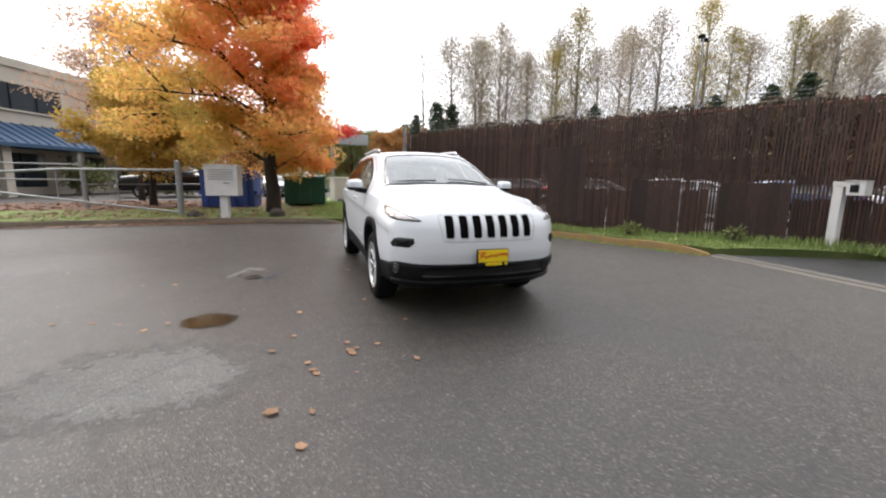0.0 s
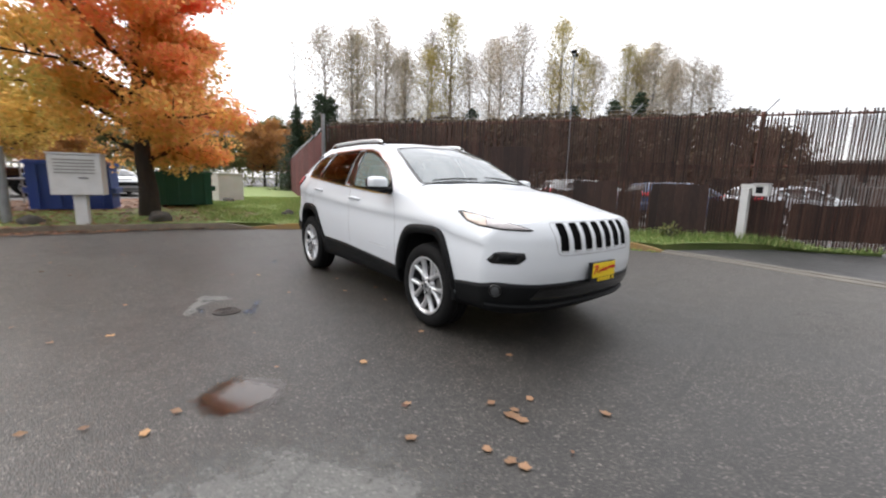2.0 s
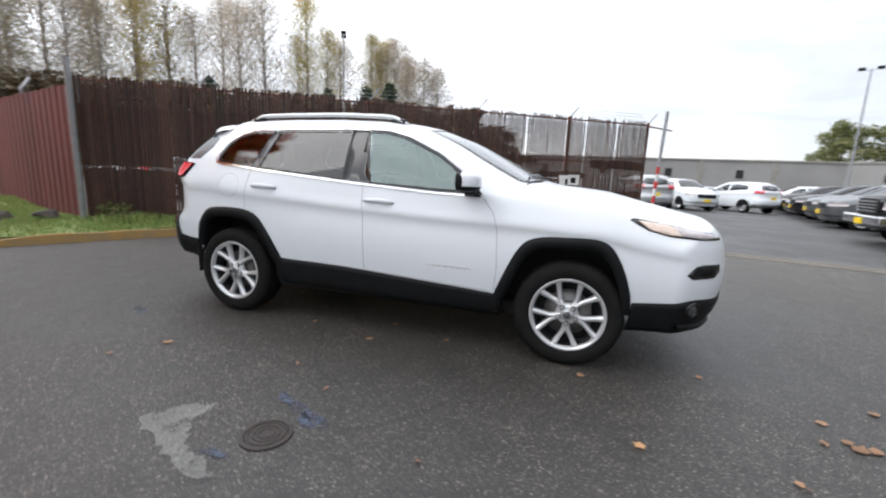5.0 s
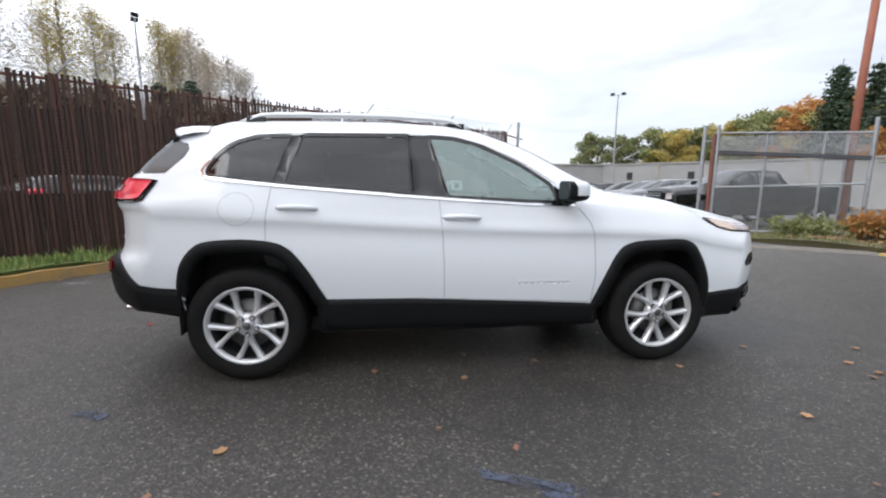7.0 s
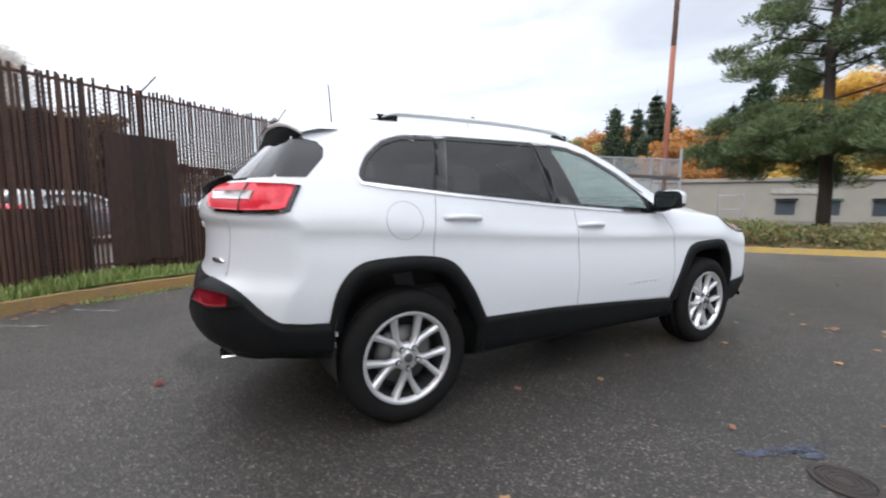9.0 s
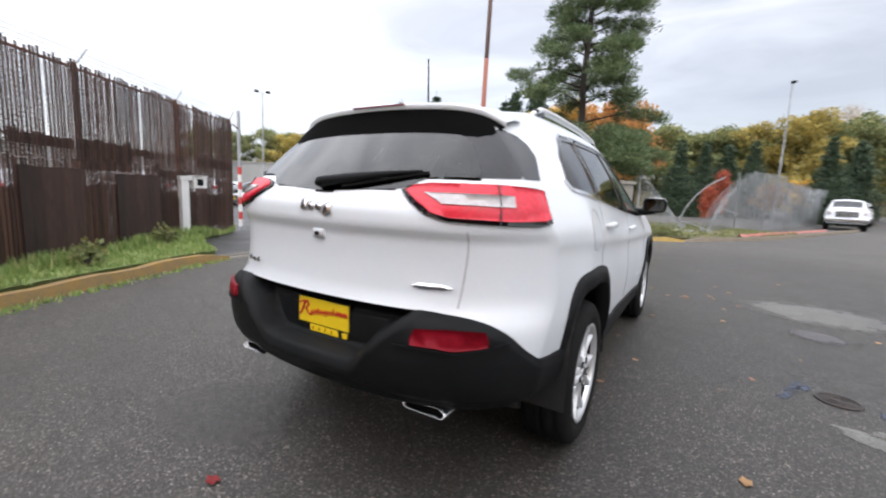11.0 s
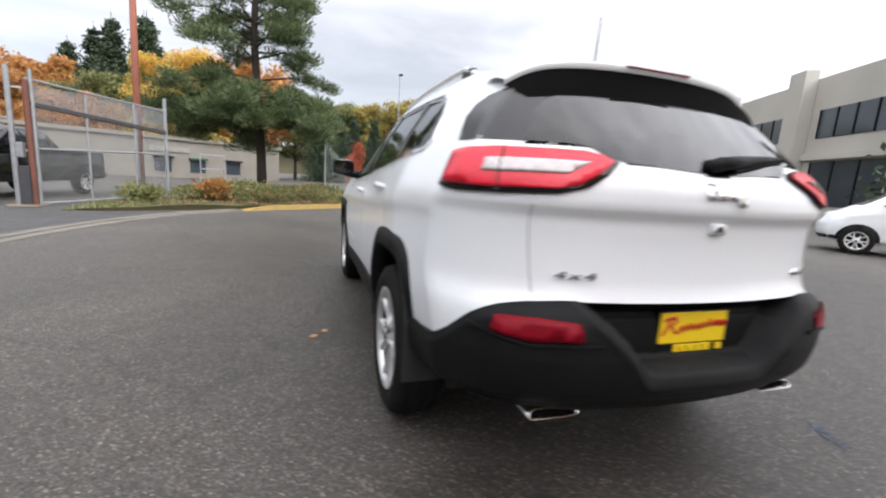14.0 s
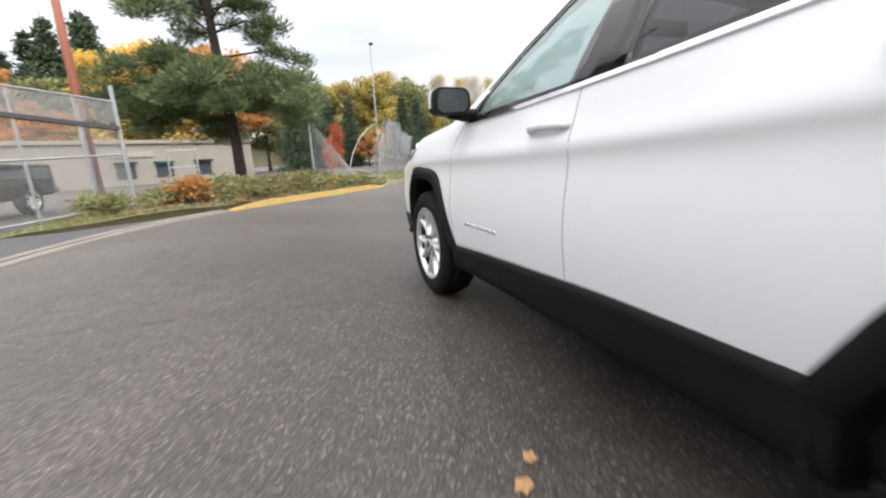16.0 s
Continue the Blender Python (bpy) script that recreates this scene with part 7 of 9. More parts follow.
part("keypad_face", boxed(0.20, 0.32, -0.132, -0.122, 1.11, 1.24, 0.003), M_CLAD, kb)
part("keypad_hood", boxed(0.13, 0.41, -0.15, 0.10, 1.298, 1.310, 0.003), M_WHITEPAINT, kb)

cb = thing("service_cabinet", "pale grey louvred cabinet on a white pedestal", "cabinet", (-3.6, 7.5, 0.08), -12)
part("pedestal", boxed(-0.11, 0.11, -0.10, 0.10, 0.0, 0.66, 0.015), M_WHITEPAINT, cb)
part("cabinet_body", boxed(-0.43, 0.43, -0.20, 0.20, 0.66, 1.48, 0.015), M_WHITEPAINT, cb)
part("cabinet_roof", boxed(-0.45, 0.45, -0.23, 0.23, 1.482, 1.515, 0.010), M_WHITEPAINT, cb)
for k in range(5):
    part("louvre", boxed(-0.33, 0.33, -0.215, -0.198, 1.36 - k * 0.065, 1.38 - k * 0.065, 0.004), M_CONCRETE, cb)
part("latch", boxed(0.05, 0.22, -0.215, -0.198, 1.0, 1.02, 0.003), M_CLAD, cb)


def skip(name, label, m, at, turn, w, d, h):
    s = thing(name, label, "dumpster", at, turn)
    bm = bmesh.new()
    box(bm, -w / 2, w / 2, -d / 2, d / 2, 0.12, h - 0.04, 0.02)
    for v in bm.verts:
        if v.co.z < 0.5:
            v.co.y *= 0.88
    part("bin_body", bm, m, s)
    part("top_rim", boxed(-w / 2 - 0.04, w / 2 + 0.04, -d / 2 - 0.04, d / 2 + 0.04, h - 0.10, h - 0.035, 0.012), m, s)
    for k in range(4):
        x = -w / 2 + (k + 0.5) * w / 4
        part("rib", boxed(x - 0.03, x + 0.03, -d / 2 - 0.035, -d / 2 + 0.02, 0.2, h - 0.12, 0.008), m, s)
    for sx in (-1, 1):
        part("lid", boxed(sx * w / 4 - w / 4 + 0.01, sx * w / 4 + w / 4 - 0.01, -d / 2, d / 2, h - 0.034, h, 0.012), M_CLAD if m is M_GREENBIN else m, s)
        part("fork_pocket", boxed(sx * (w / 2 + 0.05) - 0.05, sx * (w / 2 + 0.05) + 0.05, -d / 2 + 0.1, d / 2 - 0.1, 0.55, 0.70, 0.01), m, s)
        for sy in (-1, 1):
            part("skid", boxed(sx * w * 0.38 - 0.06, sx * w * 0.38 + 0.06, sy * d * 0.33 - 0.06, sy * d * 0.33 + 0.06, 0.0, 0.12, 0.01), M_RUST, s)
    return s


skip("dumpster", "blue steel dumpster behind the cabinet", M_BLUEBIN, (-3.95, 11.6, 0.08), -8, 1.75, 1.3, 1.42)
skip("dumpster", "dark green steel dumpster under the maple", M_GREENBIN, (-1.35, 11.3, 0.18), -6, 1.45, 1.1, 1.15)
tb = thing("transformer_box", "white utility box on the lawn", "utility box", (0.25, 13.6, 0.2), 10)
part("box_body", boxed(-0.45, 0.45, -0.4, 0.4, 0.0, 1.05, 0.03), M_WHITEPAINT, tb)
part("box_lid", boxed(-0.48, 0.48, -0.43, 0.43, 1.05, 1.12, 0.02), M_WHITEPAINT, tb)
part("box_plinth", boxed(-0.55, 0.55, -0.5, 0.5, -0.08, 0.03, 0.01), M_CONCRETE, tb)


def rock(x, y, z, s, seed, label="dark rounded boulder on the grass"):
    bm = bmesh.new()
    bmesh.ops.create_icosphere(bm, subdivisions=3, radius=1.0)
    for v in bm.verts:
        k = 1 + 0.35 * noise.noise(v.co * 1.3 + Vector((seed, 0, 0))) + 0.1 * noise.noise(v.co * 4 + Vector((seed, 9, 0)))
        v.co = Vector((v.co.x * k * s, v.co.y * k * s * 0.8, v.co.z * k * s * 0.62))
    ob = part("boulder", bm, M_ROCK, smooth=True)
    ob.matrix_world = pose(x, y, z + s * 0.3, 0, 0, seed * 37)
    return tagged(ob, label, "rock", "boulders on the lawn")


rock(0.75, 7.75, 0.13, 0.20, 1)
rock(1.22, 7.45, 0.14, 0.22, 2)
rock(-2.25, 7.55, 0.12, 0.26, 3, "brown boulder beside the maple trunk")
rock(-4.45, 7.9, 0.10, 0.22, 4, "brown boulder beside the gate post")
rock(0.15, 12.9, 0.18, 0.24, 5, "dark boulder beside the utility box")
rock(6.35, -0.55, 0.02, 0.13, 6, "small dark stone on the verge")

bar = thing("barrier_gate", "galvanised tube swing gate across the side road", "gate", (-4.85, 8.15, 0.05), 0)
part("gate_post", tube(bmesh.new(), [(0, 0, 0), (0, 0, 1.62)], 0.085, 12), M_GALV, bar)
part("post_cap", lathe(bmesh.new(), [(0.0001, 1.66), (0.09, 1.63), (0.09, 1.60)], "z", 14), M_GALV, bar)
gl = [(-0.1, 0.05, 1.42), (-6.8, 1.4, 1.12)]
part("top_tube", tube(bmesh.new(), [(-0.1, 0.05, 1.38), (-3.0, 0.6, 1.36), (-6.8, 1.4, 1.12)], 0.032, 8), M_GALV, bar)
part("brace_tube", tube(bmesh.new(), [(-0.1, 0.05, 0.18), (-6.8, 1.4, 0.98)], 0.028, 8), M_GALV, bar)
for k in range(3):
    t = (k + 1) / 4
    part("upright", tube(bmesh.new(), [(-0.1 - 6.0 * t, 0.05 + 1.2 * t, 0.3 + 0.55 * t), (-0.1 - 6.0 * t, 0.05 + 1.2 * t, 1.37 - 0.1 * t)], 0.02, 6), M_GALV, bar)
far_post = thing("gate_post", "galvanised steel post beside the side road", "post", (-8.4, 11.5, 0.0))
part("post_tube", tube(bmesh.new(), [(0, 0, 0), (0, 0, 1.95)], 0.075, 12), M_GALV, far_post)
rail = thing("pipe_fence", "low galvanised pipe rail along the side road", "fence", (0, 0, 0))
for z in (0.95, 1.45):
    part("rail_pipe", tube(bmesh.new(), [(-8.4, 11.5, z), (-5.5, 14.5, z), (-2.6, 18.5, z)], 0.025, 6), M_GALV, rail)
    part("rail_pipe", tube(bmesh.new(), [(-8.4, 11.5, z + 0.15), (-16.0, 10.2, z + 0.15)], 0.025, 6), M_GALV, rail)
for k in range(4):
    part("rail_post", tube(bmesh.new(), [(-8.4 + 1.45 * k, 11.5 + 1.7 * k, 0), (-8.4 + 1.45 * k, 11.5 + 1.7 * k, 1.5)], 0.03, 6), M_GALV, rail)

# ---------------------------------------------------------------- chain-link gate, pole and mesh by the bed
def link_panel(name, a, b, z0, z1, parent, pitch=0.055, wire=0.0035, sag=None, m=None):
    """Woven wire between two posts: two sets of slanting wires."""
    a, b = Vector(a), Vector(b)
    L, H = (b - a).length, z1 - z0
    d = (b - a).normalized()
    bm = bmesh.new()
    nn = int((L + H) / pitch)
    for k in range(nn + 1):
        for s in (1, -1):
            c = k * pitch
            lo, hi = max(0.0, c - H), min(L, c)
            if hi - lo < 0.02:
                continue
            pts = []
            for t in (lo, hi):
                z = c - t
                pts.append(a + d * t + Vector((0, 0, z0 + (z if s > 0 else H - z))))
            p, q = pts
            side = d * wire
            up = Vector((0, 0, wire))
            vs = [bm.verts.new(v) for v in (p - side, p + side, q + side, q - side)]
            bm.faces.new(vs)
    if sag:
        for v in bm.verts:
            v.co = sag(v.co)
    return part(name, bm, m or M_MESH, parent)


gate = thing("chain_link_gate", "chain-link fence with steel posts and a rolling gate beside the drive", "gate")
GA, GA2, GE = (7.10, -8.30), (7.36, -8.22), (5.3, -11.0)
gz = ground_z(*GA)
part("gate_post", tube(bmesh.new(), [(*GA, gz - 0.05), (*GA, 2.62)], 0.055, 12), M_RUST, gate, "rusty steel gate post")
part("gate_post", tube(bmesh.new(), [(GA[0] - 0.07, GA[1] - 0.06, gz - 0.05), (GA[0] - 0.07, GA[1] - 0.06, 2.86)], 0.04, 12), M_GALV, gate)
part("gate_post", tube(bmesh.new(), [(*GA2, gz - 0.05), (*GA2, 2.88)], 0.05, 12), M_GALV, gate, "pale galvanised gate post")
part("end_post", tube(bmesh.new(), [(*GE, -0.1), (*GE, 2.87)], 0.045, 12), M_GALV, gate)
for za, zb in ((2.66, 2.52), (1.20, 1.32), (0.0, 0.12)):
    part("gate_rail", tube(bmesh.new(), [(*GA, za), (*GE, zb)], 0.024, 8), M_GALV, gate)
part("post_tie", tube(bmesh.new(), [(*GA, 2.45), (*GA2, 2.45)], 0.02, 8), M_GALV, gate)
part("post_tie", tube(bmesh.new(), [(*GA, 1.15), (*GA2, 1.15)], 0.02, 8), M_GALV, gate)
link_panel("gate_mesh", (*GA, 0), (*GE, 0), 0.0, 2.55, gate, 0.055, 0.0042)
link_panel("top_mesh", (*GA, 0.015), (*GE, 0.015), 2.05, 2.55, gate, 0.035, 0.0036)
part("kick_panel", boxed(7.12, 7.34, -8.34, -8.20, gz, 0.82, 0.015), M_ROOFDARK, gate, "dark panel between the gate posts")
part("gate_beam", tube(bmesh.new(), [(7.08, -8.33, 2.15), (5.31, -10.98, 1.92)], 0.062, 4), M_ROOFDARK, gate, "dark beam across the gate")
for k in (0.36, 0.72):
    mx, my = GA[0] + (GE[0] - GA[0]) * k, GA[1] + (GE[1] - GA[1]) * k
    part("mid_post", tube(bmesh.new(), [(mx, my, -0.15), (mx, my, 2.57)], 0.028, 8), M_GALV, gate)
part("lock_box", boxed(7.18, 7.31, -8.30, -8.17, 1.00, 1.32, 0.02), M_GALV, gate, "small grey box on the gate post")
part("foot_block", boxed(6.95, 7.5, -8.5, -8.05, gz - 0.05, gz + 0.04, 0.02), M_CURB_GREY, gate)

link_panel("fence_mesh", FENCE_A - FN * 0.012, FENCE_B - FN * 0.012, 0.1, FTOP - 0.06, fence, 0.055, 0.0034, None, M_RUST)
# short ties woven across the open upper half of the fence
bm = bmesh.new()
for i in range(int((FLEN - 4.4) / 0.057)):
    d = 4.43 + i * 0.057
    for j in range(21):
        z = 1.36 + 0.062 * (j + 0.5 * (i % 2))
        if z > ftop(d) - 0.03:
            continue
        p = FENCE_A + FD * d + FN * 0.008
        q = FD * 0.019
        bm.faces.new([bm.verts.new((p + k * q) + Vector((0, 0, z + h))) for k, h in ((-1, -0.006), (1, -0.004), (1, 0.006), (-1, 0.004))])
part("tie_mesh", bm, M_SLAT, fence)

pole = thing("utility_pole", "tall orange-brown leaning utility pole in the grass", "pole", (6.1, -11.4, -0.1))
part("pole_shaft", tube(bmesh.new(), [(0, 0, -0.2), (0.0, 0.0, 4.0), (-0.034, -0.014, 6.4)], [0.095, 0.088, 0.083], 16), M_POLE, pole, smooth=True)
part("pole_top", tube(bmesh.new(), [(-0.034, -0.014, 6.4), (-0.12, -0.05, 12.5)], [0.082, 0.068], 16), M_POLETOP, pole, "weathered grey upper pole", True)
part("pole_guard", tube(bmesh.new(), [(0.0, 0.15, 0.6), (0, 0.145, 2.6)], 0.03, 6), M_GALV, pole)
ladder = thing("steel_frame", "small steel rack standing behind the fence", "rack", (4.35, -12.2, 0.1))
for x in (-0.35, 0.35):
    part("rack_leg", tube(bmesh.new(), [(x, 0, -0.25), (x, 0, 1.35)], 0.025, 6), M_GALV, ladder)
for z in (0.4, 0.85, 1.3):
    part("rack_bar", tube(bmesh.new(), [(-0.35, 0, z), (0.35, 0, z)], 0.02, 6), M_GALV, ladder)

# fence mesh torn loose beyond the bed
net = thing("collapsed_fence", "collapsed grey chain-link fence panel leaning over its bent posts", "fence")


NET_A, NET_B = Vector((-1.7, -15.2, 0)), Vector((-8.4, -33.5, 0))


def lean(v):
    """The panel lies on the ground at its near end and rises to full height along an arc."""
    t = min(1.0, max(0.0, (v.y - NET_A.y) / (NET_B.y - NET_A.y)))
    h = v.z * min(1.0, 0.03 + (t / 0.20) ** 0.75) * (0.90 + 0.12 * math.sin(math.pi * min(1, t * 1.4)))
    return Vector((v.x + 0.10 * h * math.sin(24 * t), v.y + 0.10 * h * math.sin(19 * t + 1), max(0.05, h)))


link_panel("fence_mesh", NET_A, NET_B, 0.1, 2.75, net, 0.075, 0.010, lean)
link_panel("fence_mesh", NET_A + Vector((0.2, -0.1, 0)), NET_B + Vector((0.2, -0.1, 0)), 0.1, 2.7, net, 0.09, 0.007, lean)
for k in range(5):
    p = NET_A.lerp(NET_B, 0.16 + 0.20 * k)
    part("bent_post", tube(bmesh.new(), [(p.x, p.y, -0.1), (p.x + 0.05, p.y + 0.2, 1.3), (p.x + 0.1, p.y + 0.6 - 0.12 * k, 2.55)], 0.03, 6), M_GALV, net)
part("bent_rail", tube(bmesh.new(), smooth_line([(-0.75, -16.2, 0.55), (-1.05, -16.6, 1.25), (-1.6, -17.1, 1.95), (-2.2, -17.6, 2.35)], 0.15), 0.022, 6), M_GALV, net, "bent pale top rail")
part("ground_rail", tube(bmesh.new(), smooth_line([(-0.5, -16.0, 0.50), (-1.2, -15.7, 0.42), (-2.0, -15.3, 0.12)], 0.2), 0.022, 6), M_GALV, net, "pale rail lying across the mesh")
part("broken_rail", tube(bmesh.new(), [(-2.1, -17.0, 1.15), (-2.7, -16.6, 0.85)], 0.022, 6), M_GALV, net, "broken pale rail")


def sag_net(v):
    t = min(1, max(0, (0.73 - v.x) / 1.75))
    return Vector((v.x, v.y, v.z * (0.15 + 0.85 * (1 - t) ** 2.0) + 0.05))


link_panel("loose_mesh", (0.73, -15.06, 0), (-1.02, -15.9, 0), 0.0, 2.45, net, 0.07, 0.008, sag_net)
part("standing_post", tube(bmesh.new(), [(0.73, -15.06, -0.1), (0.73, -15.06, 2.65)], 0.035, 8), M_GALV, net)
part("cross_bar", tube(bmesh.new(), [(0.36, -15.06, 2.56), (1.10, -15.06, 2.56)], 0.024, 6), M_GALV, net)
part("fallen_pole", tube(bmesh.new(), [(2.2, -12.6, 0.35), (-1.3, -13.0, 0.3)], 0.022, 6), M_GALV, net)

# ---------------------------------------------------------------- trees
def leaf_cloud(centres, sizes, seed, flat=0.0):
    """Many small leaf blades at given points, as vertices and faces."""
    rng = np.random.default_rng(seed)
    n = len(centres)
    c = np.asarray(centres)
    d = rng.normal(size=(n, 3))
    d[:, 2] *= 1 - flat
    d /= np.linalg.norm(d, axis=1)[:, None] + 1e-9
    e = np.cross(d, rng.normal(size=(n, 3)))
    e /= np.linalg.norm(e, axis=1)[:, None] + 1e-9
    s = np.asarray(sizes)[:, None]
    quads = np.stack([c - d * s, c + e * s * 0.55, c + d * s, c - e * s * 0.55], 1).reshape(-1, 3)
    return quads, np.arange(4 * n).reshape(n, 4)


def cloud_mesh(name, v, f, m):
    me = bpy.data.meshes.new(name)
    n = len(f)
    me.vertices.add(len(v))
    me.vertices.foreach_set("co", np.asarray(v, dtype=np.float32).ravel())
    me.loops.add(4 * n)
    me.loops.foreach_set("vertex_index", np.asarray(f, dtype=np.int32).ravel())
    me.polygons.add(n)
    me.polygons.foreach_set("loop_start", np.arange(0, 4 * n, 4, dtype=np.int32))
    me.polygons.foreach_set("loop_total", np.full(n, 4, dtype=np.int32))
    me.materials.append(m)
    me.update(calc_edges=True)
    me.validate()
    return me


def broadleaf(name, label, at, height, spread, trunk_r, fork, leaves, leaf, m, bark, seed, limbs=9, base=0.25, category="tree", group="", droop=0.0, density=1.0, fluff=1.0, skew=0.0):
    """A broad tree: a tapered trunk that forks into limbs and twigs, and leaves in clumps round the twigs."""
    rnd = random.Random(seed)
    t = thing(name, label, category, at, 0, group)
    bm = bmesh.new()
    tips = []
    top = height * 0.9
    trunk = [(0, 0, -0.2), (0.02, 0, fork * 0.5), (0.06 * rnd.uniform(-1, 1), 0.04, fork), (0.1 * rnd.uniform(-1, 1), 0.1, fork + (top - fork) * 0.5), (0.05, 0.05, top)]
    tube(bm, trunk, [trunk_r * 1.25, trunk_r, trunk_r * 0.85, trunk_r * 0.42, 0.02], 10)
    for k in range(limbs):
        f = k / limbs
        z = fork + (top - fork) * f * 0.85
        a = k * 2.4 + rnd.uniform(-0.4, 0.4)
        reach = spread * (1.0 - 0.75 * f ** 1.4) * rnd.uniform(0.8, 1.08) * (1 - skew * math.cos(a))
        rise = (0.25 + 0.55 * f) * reach + rnd.uniform(0.2, 0.6)
        p0 = Vector((0, 0, z))
        p1 = p0 + Vector((math.cos(a) * reach * 0.5, math.sin(a) * reach * 0.5, rise * 0.62))
        p2 = p0 + Vector((math.cos(a) * reach, math.sin(a) * reach, rise - droop * reach))
        r0 = trunk_r * (0.45 - 0.25 * f)
        tube(bm, [p0, p1, p2], [r0 * 0.75, r0 * 0.4, 0.010], 6)
        for j in range(9):
            g = 0.14 + 0.86 * j / 8
            q = p0.lerp(p1, g * 2) if g < 0.5 else p1.lerp(p2, g * 2 - 1)
            b = a + rnd.uniform(-1.3, 1.3)
            ln = reach * rnd.uniform(0.22, 0.42)
            e = q + Vector((math.cos(b) * ln, math.sin(b) * ln, ln * rnd.uniform(-0.25 - droop, 0.7)))
            tube(bm, [q, q.lerp(e, 0.5) + Vector((0, 0, 0.05)), e], [r0 * 0.35, r0 * 0.2, 0.006], 4, False)
            tips += [(q, e)]
    part("trunk", bm, bark, t, smooth=True)
    rng = np.random.default_rng(seed)
    pts = []
    per = max(1, leaves // len(tips))
    for q, e in tips:
        c = np.array(q.lerp(e, rnd.uniform(0.55, 0.95)))
        rad = spread * rnd.uniform(0.13, 0.24) * fluff
        n = int(per * rnd.uniform(0.4, 1.5) * density)
        p = rng.normal(size=(n, 3))
        p /= np.linalg.norm(p, axis=1)[:, None]
        p *= (rad * rng.uniform(0.25, 1.0, n) ** 0.6)[:, None]
        p[:, 2] *= 0.62
        pts.append(c + p)
    pts = np.concatenate(pts)
    v, f = leaf_cloud(pts, leaf * rng.uniform(0.6, 1.3, len(pts)), seed)
    part("crown", cloud_mesh("crown", v, f, m), None, t)
    return t


def poplar(name, label, at, height, wide, leaves, leaf, m, bark, seed, group="", bare=0.25, category="tree"):
    """A tall slim tree: a straight stem, steep short branches, thin foliage in uneven tufts."""
    rnd = random.Random(seed)
    t = thing(name, label, category, at, 0, group)
    bm = bmesh.new()
    tube(bm, [(0, 0, -0.3), (0.1, 0, height * 0.5), (0.0, 0.1, height)], [height * 0.013, height * 0.008, 0.02], 7)
    rng = np.random.default_rng(seed)
    pts = []
    nb = 34
    for k in range(nb):
        f = k / nb
        z = height * (bare + (0.98 - bare) * f)
        a = k * 2.4 + rnd.uniform(-0.5, 0.5)
        prof = math.sin(math.pi * min(1, (f * 0.86 + 0.14))) ** 0.7
        ln = wide * prof * rnd.uniform(0.55, 1.1)
        e = Vector((math.cos(a) * ln, math.sin(a) * ln, z + ln * rnd.uniform(0.7, 1.3)))
        tube(bm, [(0, 0, z), e], [height * 0.003, 0.01], 4, False)
        for _ in range(4):
            g0 = rnd.uniform(0.3, 1.0)
            q0 = Vector((0, 0, z)).lerp(e, g0)
            tube(bm, [q0, q0 + Vector((rnd.uniform(-1, 1), rnd.uniform(-1, 1), rnd.uniform(0.4, 1.4))) * wide * 0.3], [0.02, 0.008], 3, False)
        n = int(leaves / nb * rnd.uniform(0.25, 1.7))
        g = rng.uniform(0.25, 1.05, n)[:, None]
        pts.append(np.array([0, 0, z]) * (1 - g) + np.array(e) * g + rng.normal(size=(n, 3)) * wide * 0.24)
    part("trunk", bm, bark, t)
    pts = np.concatenate(pts)
    v, f = leaf_cloud(pts, leaf * rng.uniform(0.6, 1.3, len(pts)), seed)
    part("crown", cloud_mesh("crown", v, f, m), None, t)
    return t


def conifer(name, label, at, height, wide, needles, size, m, seed, group="", low=0.06, tiers=20):
    """A fir: whorls of drooping boughs that shorten upwards."""
    rnd = random.Random(seed)
    t = thing(name, label, "tree", at, 0, group)
    bm = bmesh.new()
    tube(bm, [(0, 0, -0.3), (0, 0, height)], [height * 0.016, 0.015], 7)
    rng = np.random.default_rng(seed)
    pts = []
    for k in range(tiers):
        f = k / tiers
        z = height * (low + (0.97 - low) * f)
        R = wide * (1 - f) ** 0.75 * rnd.uniform(0.40, 1.20) + 0.15
        nb = 7 if f < 0.7 else 5
        for j in range(nb):
            a = j * 2 * math.pi / nb + k * 0.7 + rnd.uniform(-0.3, 0.3)
            ln = R * rnd.uniform(0.7, 1.1)
            e = Vector((math.cos(a) * ln, math.sin(a) * ln, z - ln * rnd.uniform(0.05, 0.35)))
            tube(bm, [(0, 0, z), e], [height * 0.003, 0.008], 3, False)
            n = max(3, int(needles / tiers / nb * (0.4 + 1.4 * (1 - f))))
            g = rng.uniform(0.15, 1.05, n)[:, None]
            spread = (0.20 * ln + 0.08) * (1.1 - 0.5 * g)
            pts.append(np.array([0, 0, z]) * (1 - g) + np.array(e) * g + rng.normal(size=(n, 3)) * spread * np.array([1.15, 1.15, 0.95]))
    part("trunk", bm, M_BARK, t)
    pts = np.concatenate(pts)
    v, f = leaf_cloud(pts, size * rng.uniform(0.6, 1.3, len(pts)), seed, 0.4)
    part("crown", cloud_mesh("crown", v, f, m), None, t)
    return t


def put_copies(proto_make, kind_h, rows, seed):
    """Copies of prototypes at (x, y, height)."""
    rnd = random.Random(seed)
    for k, (x, y, h) in enumerate(rows):
        src, h0 = proto_make[k % len(proto_make)]
        s = h / h0
        c = copy_thing(src, pose(x, y, 0, 0, 0, rnd.uniform(0, 360)))
        c.scale = (s * rnd.uniform(0.9, 1.15), s * rnd.uniform(0.9, 1.15), s)


